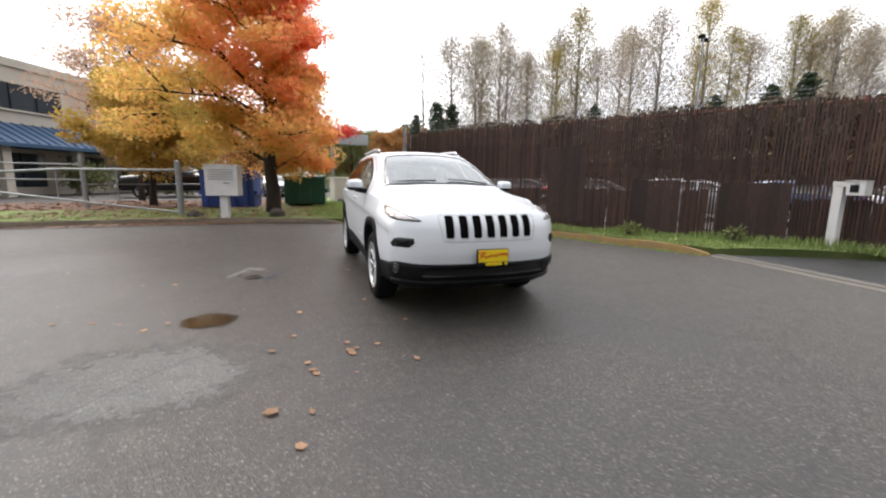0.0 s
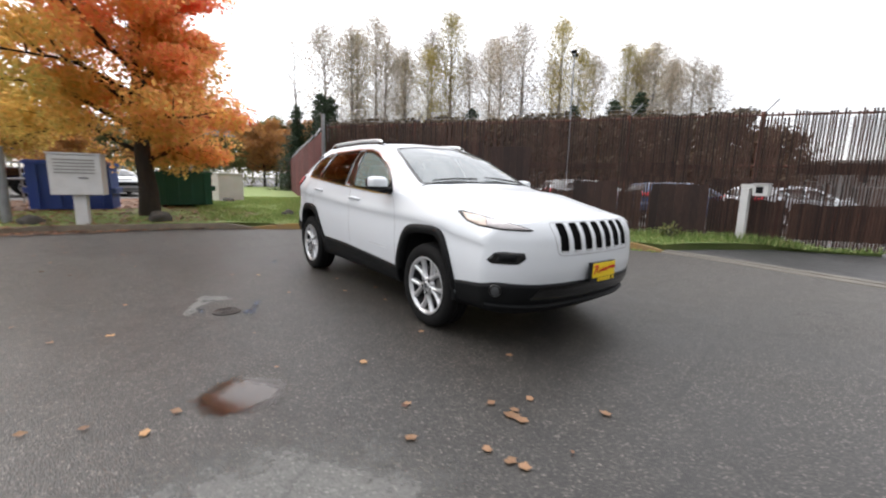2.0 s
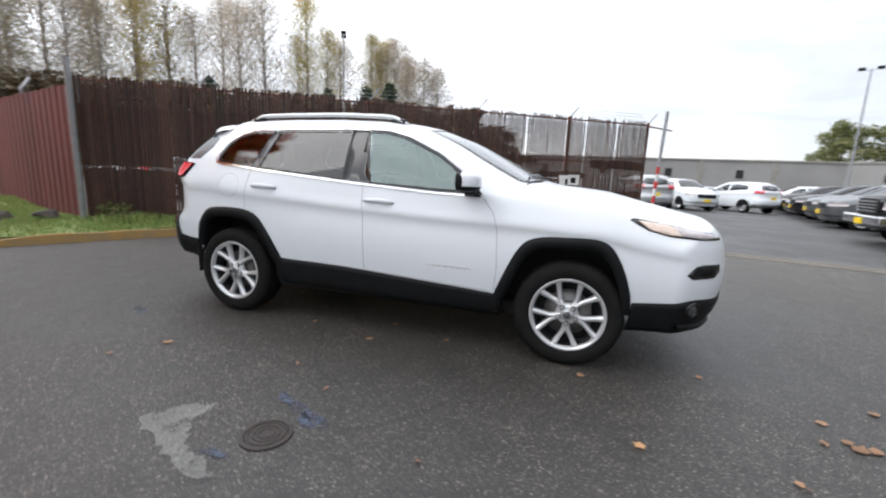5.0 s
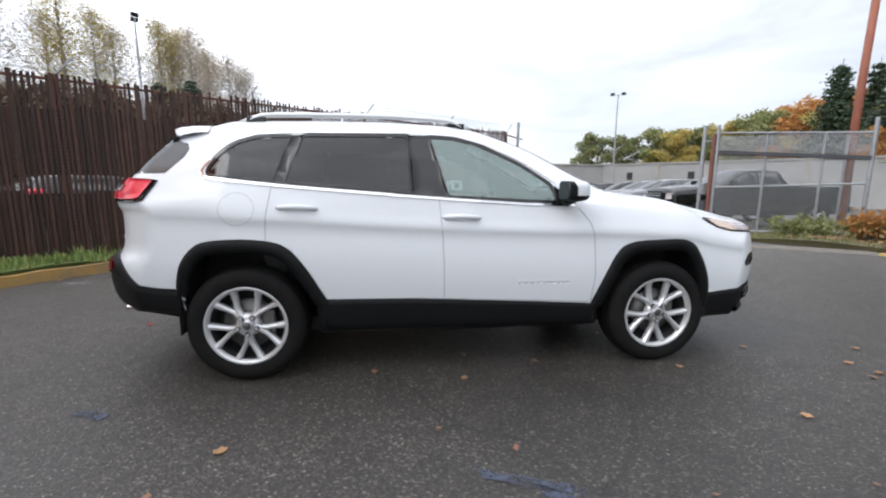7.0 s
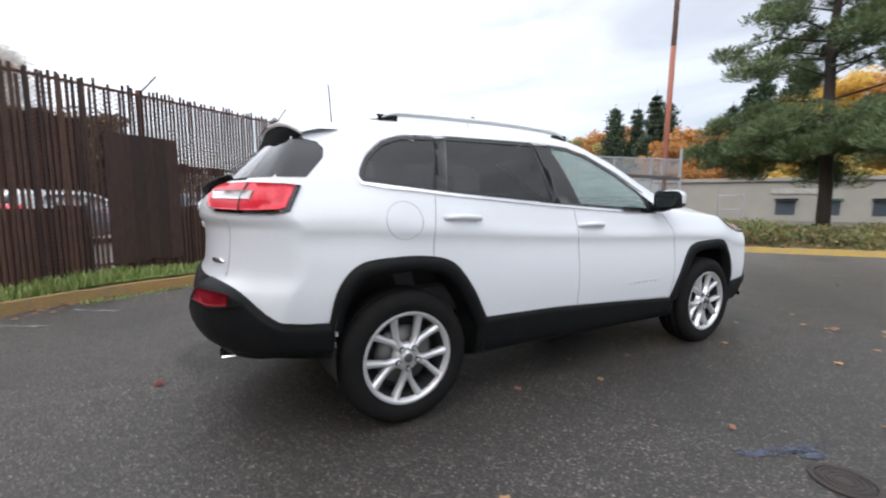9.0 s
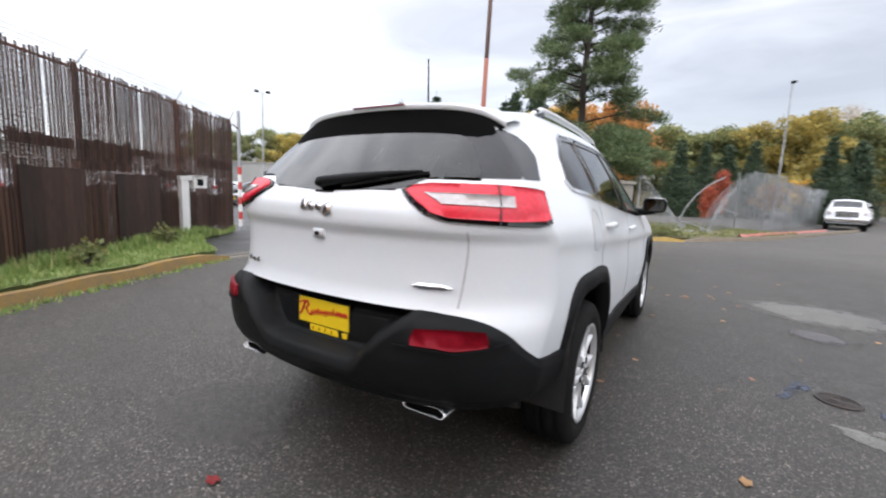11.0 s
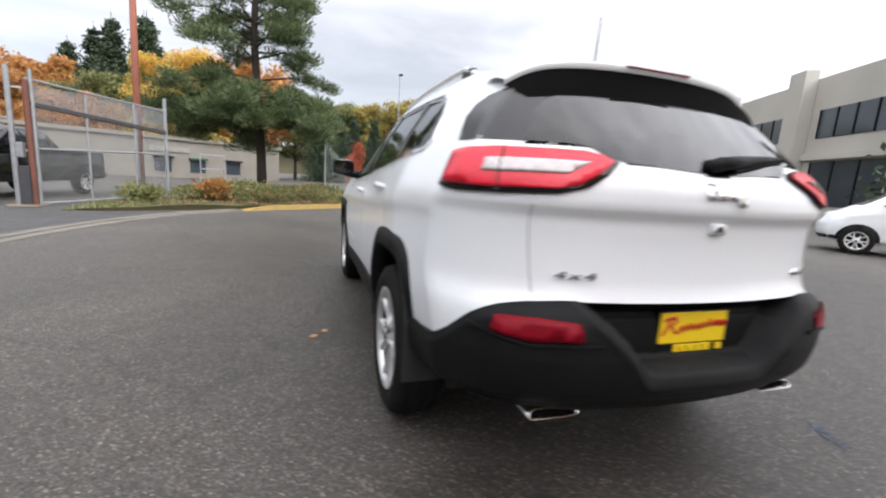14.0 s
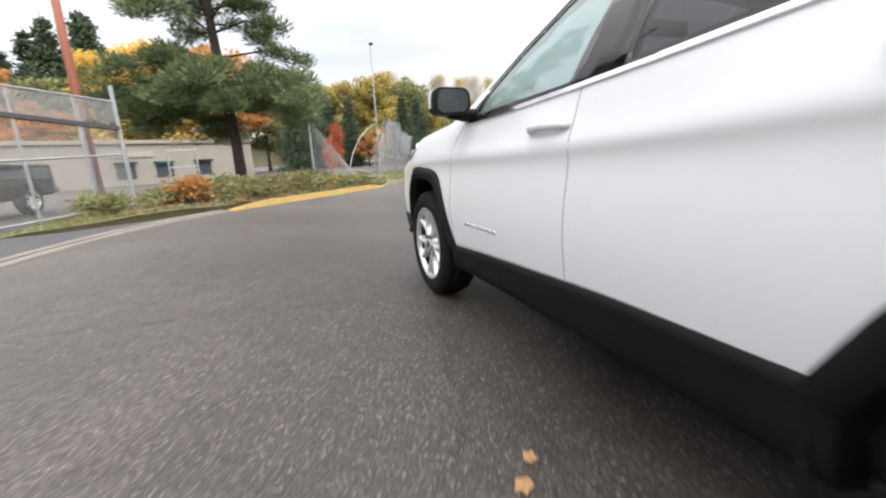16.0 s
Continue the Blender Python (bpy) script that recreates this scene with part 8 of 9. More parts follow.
maple = broadleaf("maple_tree", "autumn maple with yellow, orange and red leaves on a dark trunk", (-2.4, 8.7, 0.1), 11.2, 2.6, 0.21, 1.40, 150000, 0.056, M_MAPLE, M_BARK, 21, limbs=44, fluff=1.3, skew=0.40, droop=0.22)
rng = np.random.default_rng(211)
tips = [Vector(p) for p in ((0.10, 0.02, 2.3), (1.0, 1.0, 2.55), (1.9, 1.9, 2.75), (2.7, 2.7, 3.0))]
part("low_limb", tube(bmesh.new(), tips, [0.05, 0.035, 0.02, 0.008], 6), M_BARK, maple)
pts = np.concatenate([np.array(tips[1].lerp(tips[3], k / 7)) + rng.normal(size=(260, 3)) * np.array([0.24, 0.24, 0.11]) for k in range(8)])
v, f = leaf_cloud(pts, 0.055 * rng.uniform(0.6, 1.3, len(pts)), 212)
part("red_spray", cloud_mesh("red_spray", v, f, M_REDSPRAY), None, maple, "bright red leaves on a low limb")
broadleaf("yellow_tree", "yellow autumn tree behind the barrier gate", (-6.9, 13.0, 0.0), 5.2, 2.0, 0.13, 1.2, 24000, 0.08, M_YELLOWLEAF, M_BARK, 22, limbs=16, fluff=1.5)
broadleaf("thin_tree", "thin half-bare autumn tree in front of the office", (-8.6, 17.5, 0.0), 9.4, 3.2, 0.12, 2.0, 22000, 0.06, M_PINKLEAF, M_BARK, 23, limbs=16, fluff=1.6)

GRP = "tall thin trees behind the fence"
pal = [(poplar("poplar_tree", "tall thin half-bare poplar with pale brown leaves", (18.2, 49.0, 0), 20.0, 3.2, 14500, 0.078, M_PALELEAF, M_PALEBARK, 31, GRP), 20.0),
       (poplar("poplar_tree", "tall thin half-bare poplar with pale brown leaves", (20.0, 45.0, 0), 19.3, 3.0, 13000, 0.078, M_PALELEAF, M_PALEBARK, 32, GRP), 19.3),
       (poplar("poplar_tree", "tall thin poplar with fading golden leaves", (33.9, 43.3, 0), 23.8, 3.0, 14500, 0.085, M_GOLDLEAF, M_PALEBARK, 33, GRP), 23.8),
       (poplar("poplar_tree", "nearly bare slim tree behind the fence", (12.8, 44.0, 0), 16.0, 2.6, 350, 0.16, M_PALELEAF, M_PALEBARK, 34, GRP), 16.0)]
put_copies([pal[0], pal[1], pal[2]], 0, [(23.7, 45.5, 21.1), (25.3, 41.3, 17.2), (22.0, 47.5, 19.5), (32.7, 46.1, 21.5), (35.7, 41.4, 18.4), (30.0, 43.0, 18.0), (36.5, 38.2, 19.5), (38.1, 33.9, 20.9), (39.7, 29.3, 20.5)], 41)
put_copies([pal[1], pal[0], pal[2]], 0, [(41.0, 31.5, 16.5), (43.7, 27.3, 16.4), (44.0, 23.3, 17.4), (47.3, 21.7, 17.8), (51.8, 21.8, 16.2), (55.7, 26.8, 20.1), (56.9, 24.1, 18.5), (56.8, 19.2, 16.2), (28.0, 46.0, 17.5)], 42)
put_copies([pal[1], pal[0], pal[2], pal[0]], 0, [(21.6, 39.3, 16.2), (33.5, 33.0, 17.8), (41.0, 27.4, 17.1), (46.1, 23.2, 16.0), (54.3, 20.3, 17.0)], 44)
put_copies([pal[0], pal[2]], 0, [(-17.2, -71.3, 14.4), (-21.1, -70.2, 12.5), (-24.2, -69.1, 13.6), (-27.7, -67.7, 13.2), (-31.5, -69.3, 13.7), (-29.6, -81.3, 16.1), (-34.4, -79.6, 15.5), (-38.9, -78.5, 15.3), (-44.0, -70.0, 13.0)], 43)
GC = "dark firs in the distance"
con = [(conifer("fir_tree", "dark green fir tree in the distance", (26.3, 29.7, 0), 9.1, 2.3, 12000, 0.11, M_NEEDLE, 51, GC), 9.1),
       (conifer("fir_tree", "tall dark fir tree in the distance", (39.0, -54.5, 0), 16.0, 4.0, 17000, 0.16, M_NEEDLE, 52, GC), 16.0)]
put_copies(con, 0, [(13.9, 36.7, 9.5), (33.5, 22.6, 9.5), (35.8, 19.5, 9.9), (37.0, 17.6, 10.7), (8.6, 25.5, 7.4), (7.2, 26.5, 6.6), (36.4, -58.1, 16.6), (31.9, -64.2, 14.2), (21.6, -52.4, 16.2), (18.9, -53.3, 17.2), (41.0, -52.0, 16.0), (33.1, -50.1, 16.2)], 53)
put_copies(con, 0, [(31.0, -64.8, 15.9), (25.0, -56.9, 16.2), (19.4, -55.7, 17.8), (0.4, -41.6, 7.5), (-3.7, -51.6, 8.1), (-10.0, -40.8, 7.3), (-5.6, -46.5, 7.7), (-1.6, -44.0, 7.6), (-12.5, -44.0, 7.2), (27.5, -58.5, 12.0)], 54)
GW = "autumn trees in the distance"
bright_yellow = (broadleaf("autumn_tree", "bright yellow autumn tree beyond the low office", (14.0, -48.5, 0), 12.6, 3.6, 0.16, 1.6, 12000, 0.14, M_YELLOWLEAF, M_BARK, 60, group=GW, fluff=1.6, limbs=12), 12.6)
bro = [(broadleaf("autumn_tree", "golden autumn tree in the distance", (11.9, -45.3, 0), 10.0, 3.4, 0.16, 2.0, 9000, 0.15, M_GOLDLEAF, M_BARK, 61, group=GW, fluff=1.5, limbs=12), 10.0),
       (broadleaf("autumn_tree", "rust-orange autumn tree in the distance", (30.4, -48.8, 0), 7.0, 3.2, 0.14, 1.6, 7500, 0.15, M_RUSTLEAF, M_BARK, 62, group=GW, fluff=1.5, limbs=12), 7.0),
       (broadleaf("autumn_tree", "olive green tree in the distance", (61.4, -55.1, 0), 10.9, 4.2, 0.16, 2.0, 9000, 0.17, M_OLIVELEAF, M_BARK, 63, group=GW, fluff=1.5, limbs=12), 10.9)]
put_copies([bro[2], bro[0], bro[2]], 0, [(3.4, -56.5, 12.0), (-1.5, -66.6, 11.7), (-4.7, -58.6, 11.6), (-9.3, -71.2, 13.2), (-10.7, -55.9, 12.6), (-13.9, -60.4, 13.0), (-17.3, -64.8, 13.4), (-7.0, -58.1, 11.8), (-11.7, -59.3, 11.0), (-1.4, -66.5, 11.6), (12.8, -46.5, 10.3)], 64)
put_copies([bro[2], bro[0], bro[1]], 0, [(68.4, -54.9, 13.2), (60.6, -62.9, 15.3), (53.4, -62.5, 13.9), (53.3, -68.8, 15.9), (46.0, -58.0, 12.8), (33.1, -64.3, 12.8), (74.0, -45.0, 12.2), (66.0, -50.0, 12.2), (28.0, -46.0, 8.8), (24.0, -47.5, 8.8)], 65)
put_copies([bro[1], bro[2]], 0, [(8.4, 40.6, 6.9), (4.0, 41.3, 7.5), (11.6, 46.0, 7.0), (13.1, 53.4, 9.6), (0.0, 46.0, 6.5), (-4.0, 48.0, 7.0), (-6.0, 38.0, 5.0), (3.0, 52.0, 8.0)], 66)
put_copies([bro[1], bro[0], bro[2]], 0, [(-10.0, 50.0, 7.0), (-14.0, 54.0, 8.0), (6.0, 47.0, 7.5), (16.0, 52.0, 9.0), (-1.0, 56.0, 9.0), (9.0, 55.0, 9.0), (-20.0, 56.0, 8.0), (-7.0, 58.0, 9.0), (20.0, 56.0, 10.0), (2.0, 44.0, 5.0)], 68)
put_copies([bro[1]], 0, [(27.0, -41.5, 5.4), (24.6, -42.6, 5.2), (22.3, -44.2, 7.0), (20.6, -46.0, 6.6)], 72)
put_copies([bright_yellow], 0, [(15.3, -46.6, 13.4), (12.6, -47.4, 14.4)], 73)
put_copies([bro[2]], 0, [(75.4, -14.6, 5.6), (80.0, -36.0, 5.6), (84.0, -28.0, 5.2)], 71)
put_copies([bro[2], bro[0], bro[1]], 0, [(57.0, -58.0, 14.7), (64.0, -58.0, 14.0), (50.0, -62.0, 14.7), (70.0, -50.0, 13.3), (45.0, -63.0, 14.0), (42.0, -60.0, 11.9), (77.0, -40.0, 12.6), (36.0, -56.0, 11.9), (28.0, -52.0, 11.2), (22.0, -49.0, 10.5), (16.0, -48.0, 11.9), (8.0, -50.0, 13.3)], 69)
put_copies([bro[2], bro[2], bro[0]], 0, [(0.5, -60.0, 11.5), (-3.0, -62.0, 12.0), (-7.5, -64.0, 12.5), (-12.5, -65.0, 12.5), (-15.5, -58.0, 11.0), (-20.0, -62.0, 11.0), (6.0, -58.0, 11.5), (-24.0, -66.0, 10.0), (-30.0, -72.0, 11.0)], 70)
bare = (broadleaf("bare_tree", "bare grey spreading tree on the bank", (-17.7, -22.6, 0.6), 6.2, 3.2, 0.12, 1.4, 500, 0.06, M_PALELEAF, M_GREYBARK, 67, limbs=22, group="bare trees on the bank"), 6.2)
put_copies([bare], 0, [(-15.6, -26.5, 5.6), (-20.6, -27.5, 6.4), (-18.6, -34.0, 7.0), (-21.4, -20.6, 5.6)], 67)


thicket = (broadleaf("thicket_tree", "dense brown leafless-looking thicket behind the fence", (34.5, 9.0, 0), 7.6, 3.6, 0.14, 0.5, 9000, 0.17, M_BROWNLEAF, M_BARK, 74, group="brown thicket behind the fence", fluff=1.6, limbs=16), 7.6)
put_copies([thicket], 0, [(33.0, 12.5, 7.4), (31.5, 15.5, 7.8), (30.0, 18.5, 7.5), (28.0, 21.0, 7.8), (26.0, 23.5, 7.6), (24.0, 26.0, 7.4), (21.5, 28.0, 7.6), (19.0, 30.0, 7.2), (16.5, 32.0, 7.2), (35.5, 6.5, 6.0), (14.0, 34.0, 7.0)], 75)
EXTRA_TREES = [(-3.0, -38.1, 3.6, M_SCARLET, "small scarlet autumn tree by the street"), (-2.1, -36.1, 2.2, M_SCARLET, "small scarlet autumn tree by the street"), (-9.3, -46.4, 4.2, M_YELLOWLEAF, "small yellow autumn tree by the street"), (-7.1, -45.1, 3.6, M_RUSTLEAF, "small orange autumn tree by the street"), (13.1, -50.3, 13.5, M_YELLOWLEAF, "golden autumn tree beyond the warehouse"), (-22.5, -23.5, 4.5, M_OLIVELEAF, "thin olive tree before the concrete office"), (-26.9, -21.9, 4.6, M_YELLOWLEAF, "thin yellow tree before the concrete office"), (-28.0, -19.7, 5.2, M_GOLDLEAF, "thin fading tree before the concrete office")]
for x, y, h, m, lab in EXTRA_TREES:
    if m is M_SCARLET:
        poplar("autumn_tree", lab, (x, y, 0), h * 1.1, 0.6, 3000, 0.07, m, M_BARK, int(h * 10), GW, 0.1)
        continue
    broadleaf("autumn_tree", lab, (x, y, 0), h, h * 0.32, 0.10, 0.8, 6000, 0.10, m, M_BARK, int(h * 10), limbs=10, group=GW, fluff=1.3)


def pine_tree():
    """The big ragged pine in the bed: a dark leaning trunk and long level boughs with tufts of needles."""
    rnd = random.Random(77)
    t = thing("pine_tree", "large ragged green pine with a dark leaning trunk", "tree", (3.25, -15.9, 0.2))
    bm = bmesh.new()
    stem = [Vector(p) for p in ((0, 0, -0.3), (0.02, 0, 1.5), (0.12, 0.05, 3.2), (0.25, 0.0, 6.0), (0.1, 0.1, 9.5), (0.0, 0.0, 13.0))]
    tube(bm, stem, [0.21, 0.18, 0.17, 0.14, 0.09, 0.03], 12)
    rng = np.random.default_rng(77)
    pts = []

    def on_stem(z):
        for a, b in zip(stem, stem[1:]):
            if a.z <= z <= b.z:
                return a.lerp(b, (z - a.z) / (b.z - a.z))
        return stem[-1]
    nb = 96
    dirs = []
    for k in range(nb):
        f = k / nb
        z = 2.5 + 10.3 * f ** 1.25 + rnd.uniform(-0.25, 0.25)
        a = k * 2.4 + rnd.uniform(-0.5, 0.5)
        low = z < 4.0
        reach = 3.5 if low else 3.2 - 2.2 * (z - 4.8) / 8.2
        ln = reach * rnd.uniform(0.55, 1.08)
        if rnd.random() < (0.20 if z > 5.0 else 0.50) and not low:
            continue
        p0 = on_stem(z)
        droop = -0.16 if low else 0.02
        e = p0 + Vector((math.cos(a) * ln, math.sin(a) * ln, ln * rnd.uniform(droop - 0.12, droop + 0.14)))
        mid = p0.lerp(e, 0.5) + Vector((0, 0, 0.10 + 0.09 * ln))
        tube(bm, [p0, mid, e], [0.055 - 0.03 * f, 0.03, 0.010], 5, False)
        # flat pads of needles, thickest on the outer part of the bough
        for j in range(rnd.randint(9, 12) if low else rnd.randint(5, 8)):
            g = 0.22 + 0.80 * rnd.random() ** 0.7
            q = p0.lerp(mid, g * 2) if g < 0.5 else mid.lerp(e, min(1.0, g * 2 - 1))
            b = a + rnd.uniform(-1.5, 1.5)
            tw = rnd.uniform(0.10, 0.70) * (1.0 - 0.4 * f)
            c = q + Vector((math.cos(b) * tw, math.sin(b) * tw, rnd.uniform(-0.05, 0.16)))
            tube(bm, [q, c], [0.012, 0.005], 3, False)
            rad = rnd.uniform(0.30, 0.62) * (1.12 if low else 1.0)
            n = int((1150 if low else 1000) * rad * rad)
            d3 = rng.normal(size=(n, 3))
            d3 /= np.linalg.norm(d3, axis=1)[:, None]
            rr = rng.uniform(0.1, 1.0, n)[:, None] ** 0.5
            off = d3 * rr * rad * np.array([1.1, 1.1, 0.55])
            off[:, 2] -= 0.3 * (off[:, 0] ** 2 + off[:, 1] ** 2)
            pts.append(np.array(c) + off)
            dirs.append(d3 * np.array([1, 1, 0.5]) + np.array([0, 0, 0.55]))
    part("trunk", bm, M_BARK, t, smooth=True)
    pts = np.concatenate(pts)
    dirs = np.concatenate(dirs)
    dirs /= np.linalg.norm(dirs, axis=1)[:, None]
    side = np.cross(dirs, rng.normal(size=dirs.shape))
    side /= np.linalg.norm(side, axis=1)[:, None]
    ln = (0.085 * rng.uniform(0.6, 1.3, len(pts)))[:, None]
    v = np.stack([pts - dirs * ln, pts + side * ln * 0.2, pts + dirs * ln, pts - side * ln * 0.2], 1).reshape(-1, 3)
    f = np.arange(4 * len(pts)).reshape(-1, 4)
    part("crown", cloud_mesh("crown", v, f, M_PINE), None, t)


pine_tree()
conifer("fir_tree", "dark green fir beside the office building", (-17.7, -4.4, 0.3), 9.5, 2.2, 6000, 0.14, M_NEEDLE, 79, "firs by the office")


def shrub(x, y, z, r, h, n, leaf, m, seed, label, group="shrubs in the planting bed"):
    rng = np.random.default_rng(seed)
    rnd = random.Random(seed)
    t = thing("shrub", label, "shrub", (x, y, z), 0, group)
    bm = bmesh.new()
    pts = []
    for k in range(12):
        a = rnd.uniform(0, 6.28)
        e = Vector((math.cos(a) * r * rnd.uniform(0.3, 0.9), math.sin(a) * r * rnd.uniform(0.3, 0.9), h * rnd.uniform(0.4, 1.0)))
        tube(bm, [(0, 0, -0.05), e * 0.5 + Vector((0, 0, 0.1)), e], [0.015, 0.01, 0.004], 4, False)
        p = rng.normal(size=(n // 12, 3)) * np.array([r * 0.28, r * 0.28, h * 0.2]) + np.array(e)
        p[:, 2] = np.abs(p[:, 2])
        pts.append(p)
    part("branching_stem", bm, M_TWIG, t)
    pts = np.concatenate(pts)
    v, f = leaf_cloud(pts, leaf * rng.uniform(0.6, 1.3, len(pts)), seed)
    part("leaves", cloud_mesh("leaves", v, f, m), None, t)
    return t


for k, (x, y, r, h) in enumerate([(3.9, -9.6, 0.8, 0.6), (2.9, -10.0, 0.9, 0.62), (1.9, -10.6, 0.9, 0.55), (3.3, -11.0, 0.9, 0.7), (0.9, -11.6, 0.9, 0.5), (2.2, -12.0, 0.9, 0.6), (-0.1, -12.4, 0.8, 0.4), (4.3, -10.6, 0.6, 0.5), (1.2, -13.2, 0.9, 0.6)]):
    shrub(x, y, bed_z(x, y), r, h * 0.5, 2400, 0.042, M_SHRUB if k % 3 else M_OLIVELEAF, 90 + k, "low autumn shrub with green and orange leaves in the bed")
shrub(3.75, -9.2, bed_z(3.75, -9.2), 0.35, 0.5, 600, 0.06, M_RUSTLEAF, 120, "bright orange shrub in the bed")
for k, (x, y) in enumerate([(5.55, -9.9), (5.3, -8.9), (5.95, -10.4)]):
    shrub(x, y, -0.1, 0.35, 0.45, 500, 0.06, M_OLIVELEAF, 125 + k, "green weeds at the foot of the fence", "weeds by the fence")
for k, (x, y) in enumerate([(5.05, 1.35), (6.2, -0.1), (1.75, 6.55)]):
    shrub(x, y, verge_z(x, y), 0.2, 0.24, 200, 0.04, M_OLIVELEAF, 130 + k, "leafy weed against the slat fence", "weeds by the fence")
for k, (x, y, r, h) in enumerate([(-14.5, 27.5, 1.2, 1.6), (-12.0, 32.0, 1.2, 1.5), (-9.0, 26.0, 1.3, 1.2), (-3.0, 33.0, 2.6, 1.4), (3.0, 36.0, 2.6, 1.4), (-6.0, 30.5, 2.0, 1.3), (-12.0, 44.0, 4.0, 2.2), (-5.0, 45.0, 4.0, 2.0), (1.5, 44.0, 4.0, 2.2), (7.5, 43.0, 3.6, 2.2), (12.0, 41.0, 3.6, 2.4)]):
    shrub(x, y, 0, r, h, 1500, 0.1, M_OLIVELEAF, 140 + k, "clipped green hedge by the road", "hedges by the road")

# ---------------------------------------------------------------- buildings and walls
def house(name, label, category, at, turn):
    return thing(name, label, category, at, turn)


def office_left():
    """Two-storey rendered office with a blue metal canopy."""
    h = thing("office_building", "beige two-storey office with a blue metal canopy roof", "building", (-21.5, 16.0, 0), 68)
    L, H = 27.0, 7.9
    part("wall", boxed(0, L, 0, 10, -0.5, H - 0.5), M_BEIGE, h)
    part("parapet", boxed(-0.1, L + 0.1, -0.12, 10.1, H - 0.5, H, 0.03), M_BEIGE, h)
    part("roof", boxed(0.2, L - 0.2, 0.2, 9.8, H - 0.55, H - 0.45), M_ROOFDARK, h)
    for k in range(4):
        x = 3.0 + k * 6.6
        w = part("window", boxed(x, x + 4.6, -0.04, 0.05, 5.0, 6.5), M_WINDOW, h)
        for j in range(4):
            part("mullion", boxed(x + j * 4.6 / 3 - 0.04, x + j * 4.6 / 3 + 0.04, -0.09, -0.041, 5.0, 6.5), M_CLAD, w)
        part("sill", boxed(x - 0.1, x + 4.7, -0.16, -0.02, 4.9, 5.0), M_BEIGE, w)
    can = part("canopy", mesh_of("canopy", [(-0.5, -2.3, 2.95), (L + 0.5, -2.3, 2.95), (L + 0.5, -0.02, 4.2), (-0.5, -0.02, 4.2), (-0.5, -2.3, 2.75), (L + 0.5, -2.3, 2.75), (L + 0.5, -0.02, 2.75), (-0.5, -0.02, 2.75)], [(0, 1, 2, 3), (4, 7, 6, 5), (0, 4, 5, 1), (1, 5, 6, 2), (0, 3, 7, 4)], M_BLUEROOF), None, h, "blue standing-seam canopy")
    for k in range(46):
        x = -0.4 + k * 0.6
        part("seam", mesh_of("seam", [(x, -2.31, 2.96), (x + 0.05, -2.31, 2.96), (x + 0.05, -0.03, 4.21), (x, -0.03, 4.21), (x, -2.31, 3.02), (x + 0.05, -2.31, 3.02), (x + 0.05, -0.03, 4.27), (x, -0.03, 4.27)], [(4, 5, 6, 7), (0, 4, 7, 3), (1, 2, 6, 5), (0, 1, 5, 4)], M_BLUEROOF), None, can)
    for k in range(6):
        x = 1.0 + k * 4.4
        w = part("window", boxed(x, x + 2.9, -0.04, 0.05, 0.5, 2.5), M_WINDOW, h)
        part("mullion", boxed(x + 1.42, x + 1.48, -0.08, -0.041, 0.5, 2.5), M_CLAD, w)
        part("column", boxed(x + 3.3, x + 3.75, -1.9, -1.45, -0.2, 2.76, 0.02), M_BEIGE, h)


office_left()


def tilt_up():
    """The long two-storey tilt-up office across the street, with piers between its windows."""
    b, a = Vector((-30.0, -16.0, 0)), Vector((-47.0, -54.0, 0))
    d = b - a
    h = thing("tilt_up_building", "long pale concrete two-storey office with projecting piers", "building", (a.x, a.y, 0.6), math.degrees(math.atan2(d.y, d.x)))
    L, H = d.length, 8.6
    part("wall", boxed(-16, L + 10, 0.0, 14, -1, H), M_TILTUP, h)
    part("roof", boxed(-15.8, L + 9.8, 0.2, 13.8, H, H + 0.05), M_ROOFDARK, h)
    n, bay = 7, 8.8
    for k in range(n + 1):
        x = L - 1.7 - bay * (n - 1 - k)
        part("pier", boxed(x - 0.75, x + 0.75, -0.85, -0.003, -1, H + 0.55, 0.03), M_TILTUP, h)
        if k < n:
            x0, x1 = x + 1.6, x + bay - 1.6
            w = part("window", boxed(x0, x1, -0.04, 0.02, 4.7, 6.5), M_WINDOW, h)
            for j in range(5):
                xm = x0 + (x1 - x0) * j / 4
                part("mullion", boxed(xm - 0.04, xm + 0.04, -0.10, -0.041, 4.7, 6.5), M_CLAD, w)
            w = part("window", boxed(x0, x1, -0.04, 0.02, 0.4, 3.2), M_WINDOW, h)
            for j in range(4):
                xm = x0 + (x1 - x0) * j / 3
                part("mullion", boxed(xm - 0.05, xm + 0.05, -0.10, -0.041, 0.4, 3.2), M_CLAD, w)
            part("lintel", boxed(x + 0.9, x + bay - 0.9, -0.30, -0.004, 3.3, 3.7, 0.02), M_TILTUP, h)
    st = part("steps", boxed(3.0, 5.0, -2.2, -0.9, -1, -0.2), M_CONCRETE, h)
    for k in range(6):
        part("tread", boxed(2.0 + k * 0.3, 2.3 + k * 0.3, -2.4, -1.0, -1, -0.45 + k * 0.17), M_CONCRETE, st)


tilt_up()


